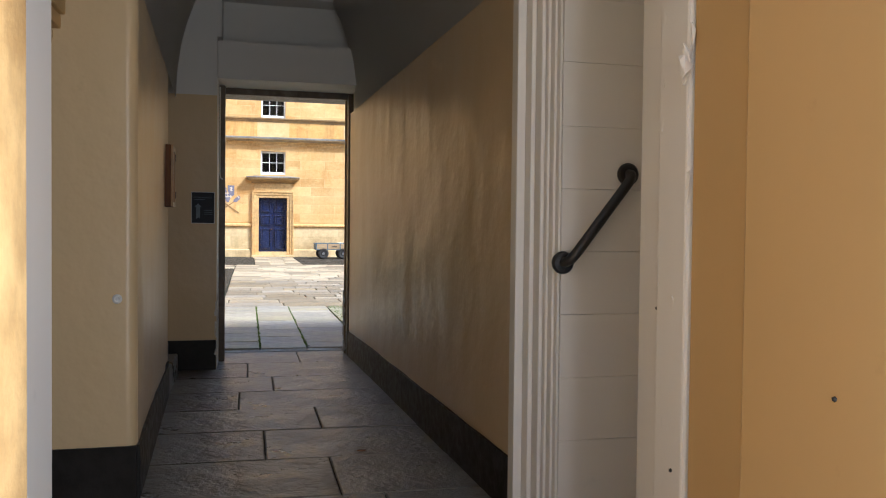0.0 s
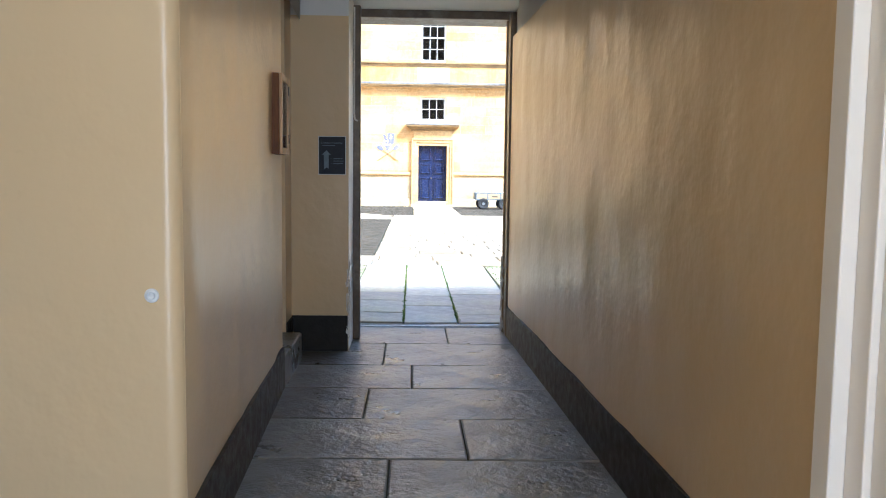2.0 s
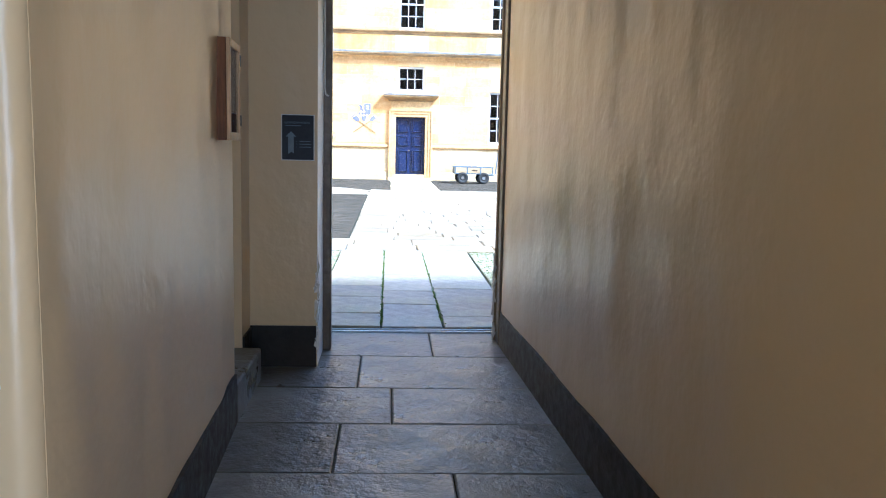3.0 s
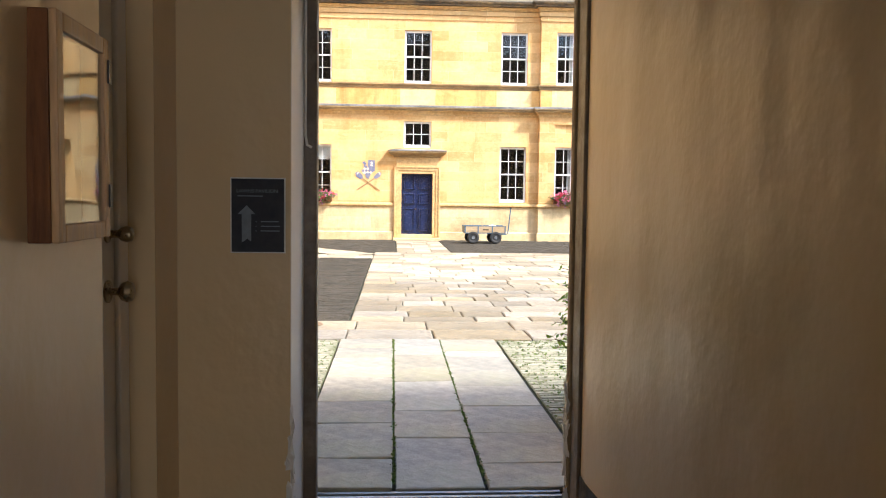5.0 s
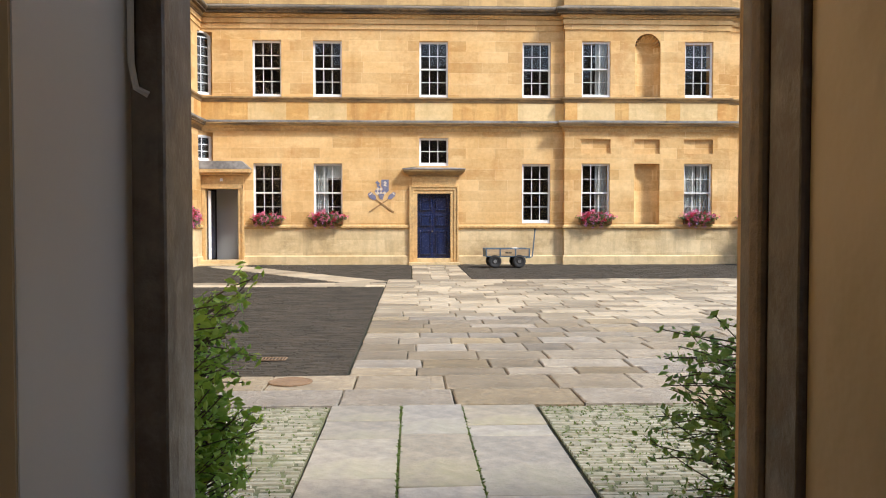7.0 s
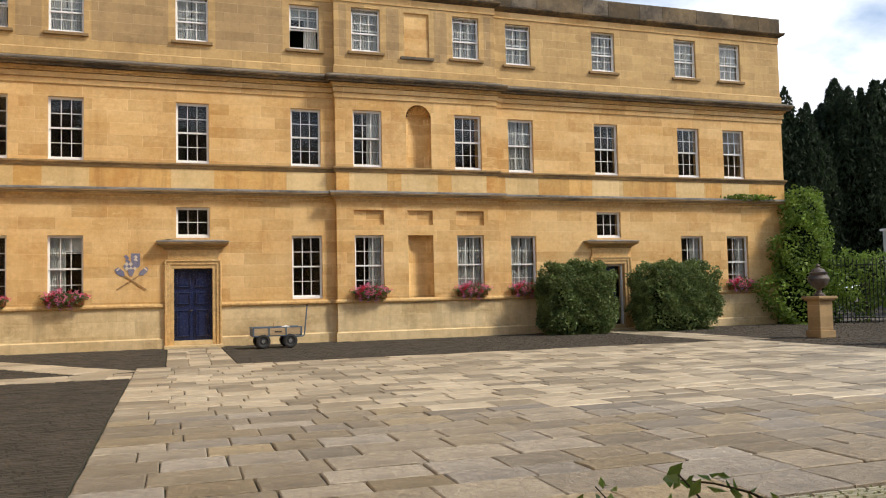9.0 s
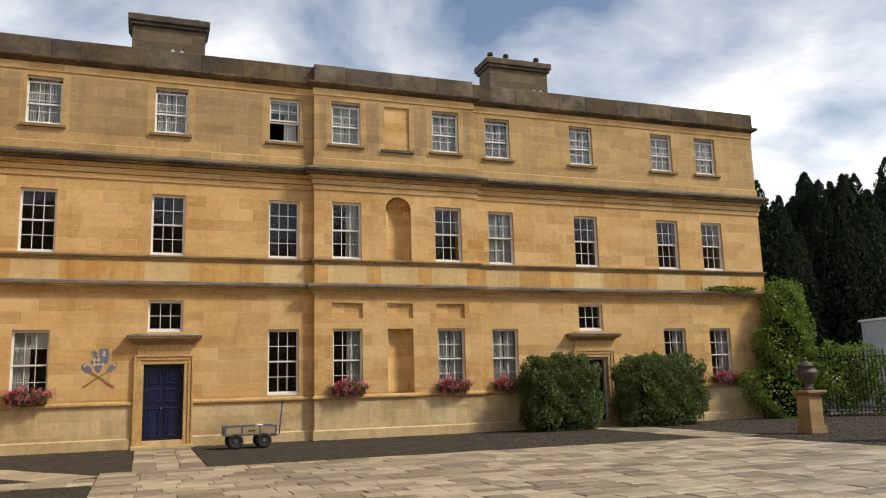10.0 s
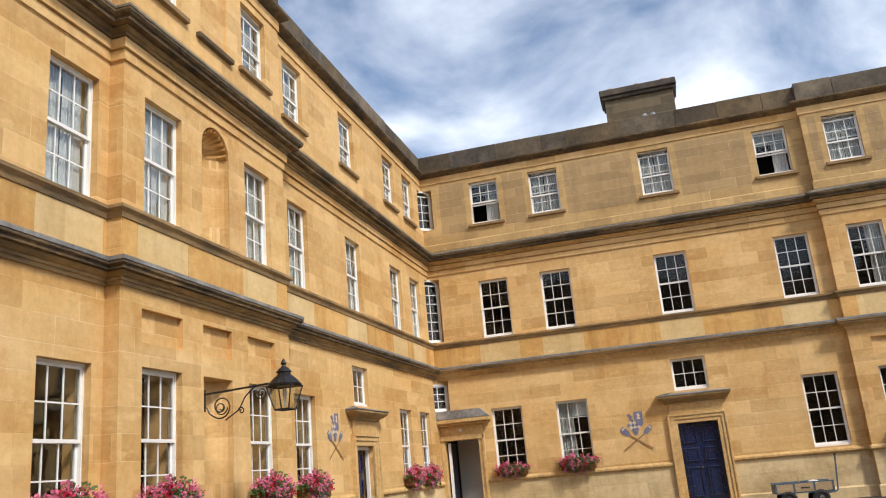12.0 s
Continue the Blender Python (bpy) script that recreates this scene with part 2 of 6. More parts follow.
CAPTOP = mat("weathered_cornice_top", (0.10, 0.085, 0.066), (0.24, 0.20, 0.15), 0.85, big=0.9, fine=7, bump=0.4, stain=(0.055, 0.05, 0.043))
LEAD = mat("grey_lead_flashing", (0.17, 0.165, 0.16), (0.33, 0.32, 0.31), 0.55, big=1.5, fine=8, stain=(0.06, 0.055, 0.05))
CHIM = ashlar("chimney_limestone", (0.085, 0.066, 0.04), (0.185, 0.138, 0.076), (0.20, 0.155, 0.09), (0.06, 0.05, 0.036), w=0.55, h=0.28, tint=0.5)
WHITE = mat("white_painted_timber", (0.83, 0.82, 0.79), (0.87, 0.86, 0.83), 0.42, big=2, fine=20, bump=0.08, mottle=0.12)
OLDWHITE = gloss_paint("worn_cream_gloss_paint", (0.72, 0.68, 0.61), (0.77, 0.73, 0.665), 0.42, 3.0, 0.25, 0.012)
NAVY = mat("navy_gloss_paint", (0.008, 0.015, 0.058), (0.012, 0.022, 0.08), 0.22, big=2, fine=18, bump=0.05, mottle=0.15)
TAN = gloss_paint("tan_gloss_wall_paint", (0.62, 0.455, 0.245), (0.67, 0.50, 0.28), 0.34, 3.2, 0.42, 0.036, (1, 1, 0.92))
OCHRE = gloss_paint("ochre_masonry_paint", (0.50, 0.32, 0.125), (0.55, 0.365, 0.155), 0.62, 3.0, 0.3, 0.02)
CREAM = gloss_paint("off_white_distemper", (0.67, 0.64, 0.58), (0.73, 0.70, 0.64), 0.75, 3.0, 0.3, 0.02)
BLACKB = mat("black_skirting_paint", (0.018, 0.015, 0.012), (0.030, 0.025, 0.020), 0.5, big=3, fine=16, bump=0.2, spec=0.2)
FLAG = mat("dark_york_flagstone", (0.14, 0.13, 0.112), (0.25, 0.228, 0.195), 0.36, big=1.6, fine=3.2, bump=0.6, dist=0.022, vary=0.22, stain=(0.06, 0.055, 0.05))
PAVE = mat("worn_york_paving", (0.245, 0.19, 0.118), (0.41, 0.335, 0.222), 0.60, big=2.2, fine=11, bump=0.7, dist=0.016, vary=0.27, stain=(0.15, 0.118, 0.075), mottle=0.55, stain_lo=0.46)
PAVEGREY = mat("grey_york_paving", (0.27, 0.25, 0.20), (0.40, 0.345, 0.265), 0.8, big=1.3, fine=9, bump=0.5, dist=0.010, vary=0.22, stain=(0.34, 0.33, 0.19), stain_lo=0.50, mottle=0.4)
JOINT = mat("mossy_joint_soil", (0.030, 0.027, 0.019), (0.050, 0.052, 0.024), 0.95, big=3, fine=30, bump=0.8)
COBBLE = mat("dark_pitched_cobble", (0.042, 0.036, 0.026), (0.092, 0.076, 0.056), 0.85, big=2.0, fine=18, bump=0.5, stain=(0.065, 0.055, 0.042), spec=0.3)
COBBLEG = mat("mossy_pitched_cobble", (0.30, 0.285, 0.205), (0.42, 0.39, 0.29), 0.85, big=2.4, fine=18, bump=0.5, stain=(0.10, 0.13, 0.04))
GROUND = mat("earth_ground", (0.06, 0.052, 0.04), (0.10, 0.085, 0.065), 0.95, big=0.3, fine=6, bump=0.6)
# the darkness of unlit rooms is put into this near-black wall colour
DARKROOM = mat("painted_room_dark", (0.05, 0.045, 0.04), (0.07, 0.062, 0.055), 0.9, big=0.5, fine=6)
NET = mat("white_curtain_cloth", (0.74, 0.74, 0.72), (0.82, 0.82, 0.79), 0.9, big=3, fine=25, bump=0.2)
BLACKM = mat("black_painted_iron", (0.010, 0.010, 0.010), (0.022, 0.021, 0.020), 0.4, big=4, fine=30, bump=0.15)
RUBBER = mat("black_rubber", (0.012, 0.012, 0.012), (0.03, 0.028, 0.026), 0.75, big=6, fine=30)
STEELB = mat("blue_grey_painted_steel", (0.06, 0.10, 0.15), (0.10, 0.15, 0.20), 0.45, big=5, fine=25)
WOOD = mat("pale_softwood_boards", (0.36, 0.25, 0.13), (0.46, 0.33, 0.18), 0.6, big=2, fine=16, stretch=(0.4, 4, 4))
OAK = mat("varnished_brown_oak", (0.10, 0.036, 0.012), (0.19, 0.075, 0.024), 0.5, big=3, fine=12, stretch=(5, 5, 0.6), bump=0.15, spec=0.2)
OAKLIGHT = mat("worn_light_oak", (0.42, 0.24, 0.10), (0.55, 0.34, 0.16), 0.4, big=3, fine=14, stretch=(5, 5, 0.6), bump=0.15)
JAMBSTONE = mat("worn_brown_jamb_stone", (0.20, 0.135, 0.07), (0.32, 0.225, 0.125), 0.8, big=3, fine=16, bump=0.6, stain=(0.45, 0.37, 0.26), stain_lo=0.56)
FRAMEB = mat("brown_painted_door_frame", (0.085, 0.055, 0.03), (0.14, 0.095, 0.055), 0.45, big=3, fine=14, bump=0.3, stain=(0.30, 0.25, 0.18))
BRASS = mat("tarnished_brass", (0.30, 0.23, 0.13), (0.40, 0.32, 0.19), 0.32, metal=1.0, big=6, fine=30)
ZINC = mat("dull_zinc", (0.35, 0.36, 0.37), (0.48, 0.49, 0.50), 0.4, metal=1.0, big=6, fine=30)
POT = mat("buff_clay_pot", (0.36, 0.25, 0.16), (0.46, 0.33, 0.22), 0.8, big=5, fine=20)
URNS = mat("dark_lead_urn", (0.055, 0.042, 0.036), (0.12, 0.095, 0.08), 0.6, big=4, fine=20, bump=0.5)
NAVYP = mat("navy_printed_paper", (0.004, 0.006, 0.013), (0.006, 0.009, 0.018), 0.6, big=3, fine=30, bump=0.02)
PRINT = mat("pale_blue_print", (0.12, 0.15, 0.18), (0.16, 0.19, 0.22), 0.5, big=3, fine=30, bump=0.02)
WHITEP = mat("white_paper", (0.70, 0.69, 0.66), (0.76, 0.75, 0.72), 0.6, big=3, fine=30, bump=0.02)
FADEBLUE = mat("faded_blue_wall_paint", (0.12, 0.13, 0.25), (0.24, 0.225, 0.27), 0.85, big=4, fine=14)
FADEPALE = mat("faded_pale_wall_paint", (0.60, 0.52, 0.42), (0.70, 0.61, 0.48), 0.85, big=5, fine=14)
FADEBROWN = mat("faded_brown_wall_paint", (0.28, 0.15, 0.06), (0.38, 0.22, 0.09), 0.85, big=5, fine=14, stain=(0.56, 0.40, 0.20))
SHED = mat("grey_cladding_panel", (0.42, 0.45, 0.44), (0.50, 0.53, 0.52), 0.5, big=0.5, fine=9, bump=0.05)
BARK = mat("brown_bark", (0.09, 0.065, 0.042), (0.15, 0.11, 0.075), 0.9, big=6, fine=24, bump=0.9, stretch=(3, 3, 0.6))
# near-black fill colour that paints in the shade deep inside foliage
CORE = mat("painted_foliage_shade", (0.006, 0.010, 0.005), (0.012, 0.018, 0.008), 1.0, big=3, fine=12, spec=0.0)
RUST = mat("rusty_iron_cover", (0.20, 0.12, 0.06), (0.28, 0.18, 0.10), 0.7, big=6, fine=20, bump=0.6)


def leafy(name, c1, c2, rough=0.5):
    m, nt, b, vec = start_mat(name, rough)
    b.inputs["Specular IOR Level"].default_value = 0.25
    geo = nt.nodes.new("ShaderNodeNewGeometry")
    col = mixer(nt, geo.outputs["Random Per Island"], c1, c2)
    link(nt, mixer(nt, mixer(nt, 0.5, noise_tex(nt, vec, 2.5), (0, 0, 0)), col, tuple(c * 1.5 for c in c2)), b.inputs["Base Color"])
    tr, mx, out = nt.nodes.new("ShaderNodeBsdfTranslucent"), nt.nodes.new("ShaderNodeMixShader"), nt.nodes["Material Output"]
    mx.inputs[0].default_value = 0.35
    link(nt, b.inputs["Base Color"].links[0].from_socket, tr.inputs["Color"])
    link(nt, b.outputs[0], mx.inputs[1])
    link(nt, tr.outputs[0], mx.inputs[2])
    link(nt, mx.outputs[0], out.inputs["Surface"])
    return m


LEAF = leafy("bright_shrub_leaves", (0.12, 0.27, 0.025), (0.38, 0.52, 0.085))
LEAFR = leafy("dull_shrub_leaves", (0.09, 0.18, 0.035), (0.25, 0.36, 0.085))
HEDGE = leafy("bay_hedge_leaves", (0.028, 0.054, 0.018), (0.17, 0.225, 0.075))
IVY = leafy("climber_leaves", (0.05, 0.10, 0.015), (0.20, 0.29, 0.05))
YEW = leafy("yew_foliage", (0.008, 0.018, 0.009), (0.028, 0.045, 0.020), 0.7)
BOXLEAF = leafy("geranium_leaves", (0.06, 0.11, 0.03), (0.14, 0.20, 0.07))
PINK = leafy("pink_petals", (0.66, 0.10, 0.22), (0.78, 0.28, 0.42))
RED = leafy("crimson_petals", (0.38, 0.012, 0.04), (0.58, 0.03, 0.085))
MAUVE = leafy("mauve_petals", (0.34, 0.10, 0.34), (0.52, 0.26, 0.50))
MOSS = leafy("joint_moss", (0.06, 0.10, 0.02), (0.14, 0.19, 0.05), 0.9)


def glass(name, tint=(1, 1, 1), ior=1.5):
    m = bpy.data.materials.new(name)
    m.use_nodes = True
    nt = m.node_tree
    nt.nodes.clear()
    out, tr, gl, fr, mx = (nt.nodes.new(k) for k in ("ShaderNodeOutputMaterial", "ShaderNodeBsdfTransparent", "ShaderNodeBsdfGlossy", "ShaderNodeFresnel", "ShaderNodeMixShader"))
    tr.inputs["Color"].default_value = (*tint, 1)
    gl.inputs["Roughness"].default_value = 0.02
    fr.inputs["IOR"].default_value = ior
    tc, ns, bp = nt.nodes.new("ShaderNodeTexCoord"), nt.nodes.new("ShaderNodeTexNoise"), nt.nodes.new("ShaderNodeBump")
    ns.inputs["Scale"].default_value = 2.2
    bp.inputs["Strength"].default_value, bp.inputs["Distance"].default_value = 0.12, 0.02
    link(nt, tc.outputs["Object"], ns.inputs["Vector"])
    link(nt, ns.outputs["Fac"], bp.inputs["Height"])
    link(nt, bp.outputs["Normal"], gl.inputs["Normal"])
    cap = nt.nodes.new("ShaderNodeMath")
    cap.operation, cap.inputs[1].default_value = "MINIMUM", 0.22
    link(nt, fr.outputs[0], cap.inputs[0])
    link(nt, cap.outputs[0], mx.inputs[0])
    link(nt, tr.outputs[0], mx.inputs[1])
    link(nt, gl.outputs[0], mx.inputs[2])
    link(nt, mx.outputs[0], out.inputs["Surface"])
    return m


GLASS = glass("old_window_glass", (0.88, 0.90, 0.90), 1.38)
LAMPGLASS = glass("lantern_glass", (0.85, 0.85, 0.80), 1.45)


# ---- building helpers ----
def mesh_of(bm, name, material, smooth=False):
    bmesh.ops.recalc_face_normals(bm, faces=bm.faces)
    if smooth:
        for f in bm.faces:
            f.smooth = True
        for e in bm.edges:
            e.smooth = e.calc_face_angle(0.0) < 0.75
    me = bpy.data.meshes.new(name)
    bm.to_mesh(me)
    bm.free()
    me.materials.append(material)
    return me


def part(name, bm, material, parent=None, label="", smooth=False):
    ob = new(name, mesh_of(bm, name, material, smooth))
    if parent is not None:
        ob.parent = parent
    if label:
        ob["label"] = label
    return ob


def thing(name, m=None, label="", category="", group="", kind=""):
    ob = new(name)
    ob.empty_display_size = 0.1
    if m is not None:
        ob.matrix_basis = m
    return tagged(ob, label, category, group, kind)


def soup(name, verts, faces, material, parent=None, label="", kind="", smooth=False):
    me = bpy.data.meshes.new(name)
    me.from_pydata([tuple(v) for v in verts], [], [tuple(f) for f in faces])
    me.materials.append(material)
    if smooth:
        for p in me.polygons:
            p.use_smooth = True
    ob = new(name, me)
    if parent is not None:
        ob.parent = parent
    return tagged(ob, label, "", "", kind)


def box(bm, x0, x1, y0, y1, z0, z1, bevel=0.0):
    vs = [bm.verts.new(p) for p in ((x0, y0, z0), (x1, y0, z0), (x1, y1, z0), (x0, y1, z0), (x0, y0, z1), (x1, y0, z1), (x1, y1, z1), (x0, y1, z1))]
    fs = [bm.faces.new([vs[i] for i in f]) for f in ((3, 2, 1, 0), (4, 5, 6, 7), (0, 1, 5, 4), (1, 2, 6, 5), (2, 3, 7, 6), (3, 0, 4, 7))]
    if bevel:
        es = list({e for f in fs for e in f.edges})
        bmesh.ops.bevel(bm, geom=es, offset=bevel, segments=2, profile=0.5, affect="EDGES")


def boxes(*rows, bevel=0.0):
    bm = bmesh.new()
    for r in rows:
        box(bm, *r, bevel=bevel)
    return bm


def prism(bm, poly, z0, z1):
    lo = [bm.verts.new((x, y, z0)) for x, y in poly]
    hi = [bm.verts.new((x, y, z1)) for x, y in poly]
    n = len(poly)
    bm.faces.new(lo[::-1])
    bm.faces.new(hi)
    for i in range(n):
        bm.faces.new((lo[i], lo[(i + 1) % n], hi[(i + 1) % n], hi[i]))


def tube(bm, pts, radius, seg=8, taper=None):
    pts = [Vector(p) for p in pts]
    rings = []
    for i, p in enumerate(pts):
        d = (pts[min(i + 1, len(pts) - 1)] - pts[max(i - 1, 0)]).normalized()
        a = d.orthogonal().normalized() if i == 0 else (a - d * a.dot(d)).normalized()
        b = d.cross(a)
        r = radius if taper is None else radius + (taper - radius) * i / (len(pts) - 1)
        rings.append([bm.verts.new(p + a * (r * math.cos(2 * math.pi * k / seg)) + b * (r * math.sin(2 * math.pi * k / seg))) for k in range(seg)])
    for r0, r1 in zip(rings, rings[1:]):
        for k in range(seg):
            bm.faces.new((r0[k], r0[(k + 1) % seg], r1[(k + 1) % seg], r1[k]))
    bm.faces.new(rings[0][::-1])
    bm.faces.new(rings[-1])


def lathe(bm, profile, seg=20, at=(0, 0, 0)):
    """profile: (radius, z) from the bottom up."""
    rings = [[bm.verts.new((at[0] + r * math.cos(2 * math.pi * k / seg), at[1] + r * math.sin(2 * math.pi * k / seg), at[2] + z)) for k in range(seg)] for r, z in profile]
    for r0, r1 in zip(rings, rings[1:]):
        for k in range(seg):
            bm.faces.new((r0[k], r0[(k + 1) % seg], r1[(k + 1) % seg], r1[k]))
    bm.faces.new(rings[0][::-1])
    bm.faces.new(rings[-1])


def sweep(bm, path, profile):
    """A moulding along a plan line, its profile (out, z) standing out to the right of the way."""
    pts = [Vector((x, y)) for x, y in path]
    normals = []
    for a, b in zip(pts, pts[1:]):
        d = (b - a).normalized()
        normals.append(Vector((d.y, -d.x)))
    rings = []
    for i, p in enumerate(pts):
        n0, n1 = normals[max(i - 1, 0)], normals[min(i, len(normals) - 1)]
        n = (n0 + n1)
        n = n / max(0.3, n.dot(n1)) if n.length > 1e-6 else n1
        rings.append([bm.verts.new((p.x + n.x * o, p.y + n.y * o, z)) for o, z in profile])
    k = len(profile)
    for r0, r1 in zip(rings, rings[1:]):
        for j in range(k):
            bm.faces.new((r0[j], r0[(j + 1) % k], r1[(j + 1) % k], r1[j]))
    bm.faces.new(rings[0][::-1])
    bm.faces.new(rings[-1])


def pierced(u0, u1, z0, z1, w0, w1, holes):
    """A wall slab u0..u1, z0..z1 between depths w0 and w1, with rectangular holes (a, b, c, d) = u from a to b, z from c to d."""
    bm = bmesh.new()
    us = sorted({u0, u1, *(min(max(v, u0), u1) for h in holes for v in h[:2])})
    zs = sorted({z0, z1, *(min(max(v, z0), z1) for h in holes for v in h[2:])})
    solid = {}
    for i in range(len(us) - 1):
        for j in range(len(zs) - 1):
            cu, cz = (us[i] + us[i + 1]) / 2, (zs[j] + zs[j + 1]) / 2
            solid[i, j] = not any(h[0] < cu < h[1] and h[2] < cz < h[3] for h in holes)
    vert = {}

    def v(i, j, w):
        if (i, j, w) not in vert:
            vert[i, j, w] = bm.verts.new((us[i], w, zs[j]))
        return vert[i, j, w]

    for (i, j), s in solid.items():
        if not s:
            continue
        bm.faces.new((v(i, j, w0), v(i + 1, j, w0), v(i + 1, j + 1, w0), v(i, j + 1, w0)))
        bm.faces.new((v(i, j + 1, w1), v(i + 1, j + 1, w1), v(i + 1, j, w1), v(i, j, w1)))
        for di, dj, a, b in ((-1, 0, (i, j), (i, j + 1)), (1, 0, (i + 1, j + 1), (i + 1, j)), (0, -1, (i + 1, j), (i, j)), (0, 1, (i, j + 1), (i + 1, j + 1))):
            if not solid.get((i + di, j + dj), False):
                bm.faces.new((v(*a, w0), v(*b, w0), v(*b, w1), v(*a, w1)))
    return bm


def leaves(points, size, flat=0.4, up=0.0, narrow=0.45, seed=1):
    """Vertices and faces of small folded leaves at the points."""
    rng = np.random.default_rng(seed)
    n = len(points)
    d = rng.normal(size=(n, 3))
    d[:, 2] = d[:, 2] * flat + up
    d /= np.linalg.norm(d, axis=1)[:, None]
    s = np.cross(d, rng.normal(size=(n, 3)))
    s /= np.linalg.norm(s, axis=1)[:, None]
    nn = np.cross(d, s)
    L = (size * rng.uniform(0.6, 1.3, n))[:, None]
    p = np.asarray(points, dtype=float)
    a, tip = p - d * L * 0.5, p + d * L * 0.5
    l, r = p + s * L * narrow * 0.5 + nn * L * 0.08, p - s * L * narrow * 0.5 + nn * L * 0.08
    verts = np.stack([a, l, tip, r], axis=1).reshape(-1, 3)
    faces = [(4 * i, 4 * i + 1, 4 * i + 2, 4 * i + 3) for i in range(n)]
    return verts.tolist(), faces


# ---- courtyard buildings ----
F, WX, PJ = 35.37, -7.58, 0.25            # facade line, wing line, how far the centres stand forward
XE = 23.6                                 # free end of the facade
FAC = Matrix.Translation((0, F, 0))
WING = Matrix.Translation((WX, 0, 0)) @ pose(0, 0, 0, 0, 0, 90)
U_Z, L_Z, A_Z, FAN_Z = (5.85, 7.80), (1.46, 3.55), (9.80, 11.33), (3.47, 4.45)
F_MAIN = [-5.31, -3.22, 0.47, 4.08, 11.9, 15.42, 19.08, 21.2]
F_PROJ = [6.13, 9.76]
W_MAIN = [18.12, 25.25, 28.52, 31.93, 33.8]
W_PROJ = [19.87, 22.95]
HALF = 0.5


def holes_for(centres, lows, fans, doors):
    out = []
    for c in centres:
        out += [(c - HALF, c + HALF, *U_Z), (c - HALF, c + HALF, *A_Z)]
    for c in lows:
        out.append((c - HALF, c + HALF, *L_Z))
    for c in fans:
        out.append((c - 0.51, c + 0.51, *FAN_Z))
    for c in doors:
        out.append((c - 0.58, c + 0.58, -0.1, 2.5))
    return out


F_LOW = [c for c in F_MAIN if c not in (0.47, 15.42)]
W_LOW = [c for c in W_MAIN if c != 28.52]
CORNER_F = [(-7.581, -7.18, 5.9, 8.06), (-7.581, -7.18, 3.62, 4.62), (-7.581, -7.18, 9.85, 11.3)]
CORNER_W = [(34.97, 35.371, 5.9, 8.06), (34.97, 35.371, 3.62, 4.62), (34.97, 35.371, 9.85, 11.3)]
fh = holes_for(F_MAIN, F_LOW, (0.47, 15.42), (0.47, 15.42)) + CORNER_F + [(-7.45, -6.32, -0.1, 2.66)]
wh = holes_for(W_MAIN, W_LOW, (28.52,), (28.52,)) + CORNER_W
NICHE_F, NICHE_W = 7.94, 21.42
NW = 0.45


def proj_holes(centres, niche):
    out = []
    for c in centres:
        out += [(c - HALF, c + HALF, *U_Z), (c - HALF, c + HALF, *A_Z), (c - HALF, c + HALF, *L_Z), (c - HALF - 0.02, c + HALF + 0.02, 3.9, 4.4)]
    return out + [(niche - NW, niche + NW, 5.87, 8.07), (niche - NW, niche + NW, 1.41, 3.55), (niche - NW, niche + NW, 3.9, 4.4), (niche - NW, niche + NW, 9.75, 11.3)]


def wall_zones(name, m, u0, u1, w0, holes, label):
    """One stretch of facade wall, as plinth, main wall and attic wall."""
    base = thing(name, m, label, "wall", "", "structure")
    for nm, za, zb, ma in (("plinth_wall", -0.15, 1.30, PLINTH), ("storey_wall", 1.30, 9.0, STONE), ("attic_wall", 9.0, 12.0, ATTICPALE if m is FAC else STONE)):
        part(nm, pierced(u0, u1, za, zb, w0, 0.42, [h for h in holes if h[2] < zb and h[3] > za]), ma, base)
    return base


wall_zones("wall_north_1", FAC, WX, 5.03, 0, fh, "golden limestone facade wall with sash windows")
wn2 = wall_zones("wall_north_2", FAC, 5.03, 10.85, -PJ, proj_holes(F_PROJ, NICHE_F), "projecting golden limestone facade centre with niches")
wall_zones("wall_north_3", FAC, 10.85, XE, 0, fh, "golden limestone facade wall with sash windows")
wall_zones("wall_west_1", WING, 8.6, 18.85, 0, wh, "golden limestone wing wall with sash windows")
ww2 = wall_zones("wall_west_2", WING, 18.85, 24.08, -PJ, proj_holes(W_PROJ, NICHE_W), "projecting golden limestone wing centre with niches")
wall_zones("wall_west_3", WING, 24.08, F, 0, wh, "golden limestone wing wall with sash windows")

# darker ashlar infill between the attic windows
for base, m, spans, w in ((None, FAC, ((-6.9, -6.0), (-4.62, -3.9), (-2.5, -0.25), (1.2, 3.35), (12.65, 14.7), (16.2, 18.35), (19.8, 20.5), (21.9, 23.4)), 0.0),
                          (None, FAC, ((5.2, 5.45), (6.85, 7.3), (8.58, 9.05), (10.45, 10.7)), -PJ)):
    for a, b in spans:
        bm = boxes((a, b, w - 0.004, w + 0.03, 9.62, 11.40))
        ob = part("attic_infill", bm, ATTICPALE if a > 11 else ATTIC, None)
        ob.matrix_basis = m
        tagged(ob, "weathered brown ashlar infill between attic windows", "wall panel", "attic infill panels", "structure")

# rear walls and roof that close the buildings
bm = boxes((WX - 9, XE, F + 5.0, F + 5.2, -0.1, 12.0), (XE - 0.2, XE, F + 0.42, F + 5.0, -0.1, 12.0))
tagged(part("wall_north_4", bm, STONE), "plain golden limestone end and rear wall", "wall", "", "structure")
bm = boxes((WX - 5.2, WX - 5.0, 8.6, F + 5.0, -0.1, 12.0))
tagged(part("wall_west_4", bm, DARKROOM), "plain rear wall of the wing, coloured near-black as an unlit interior", "wall", "", "structure")
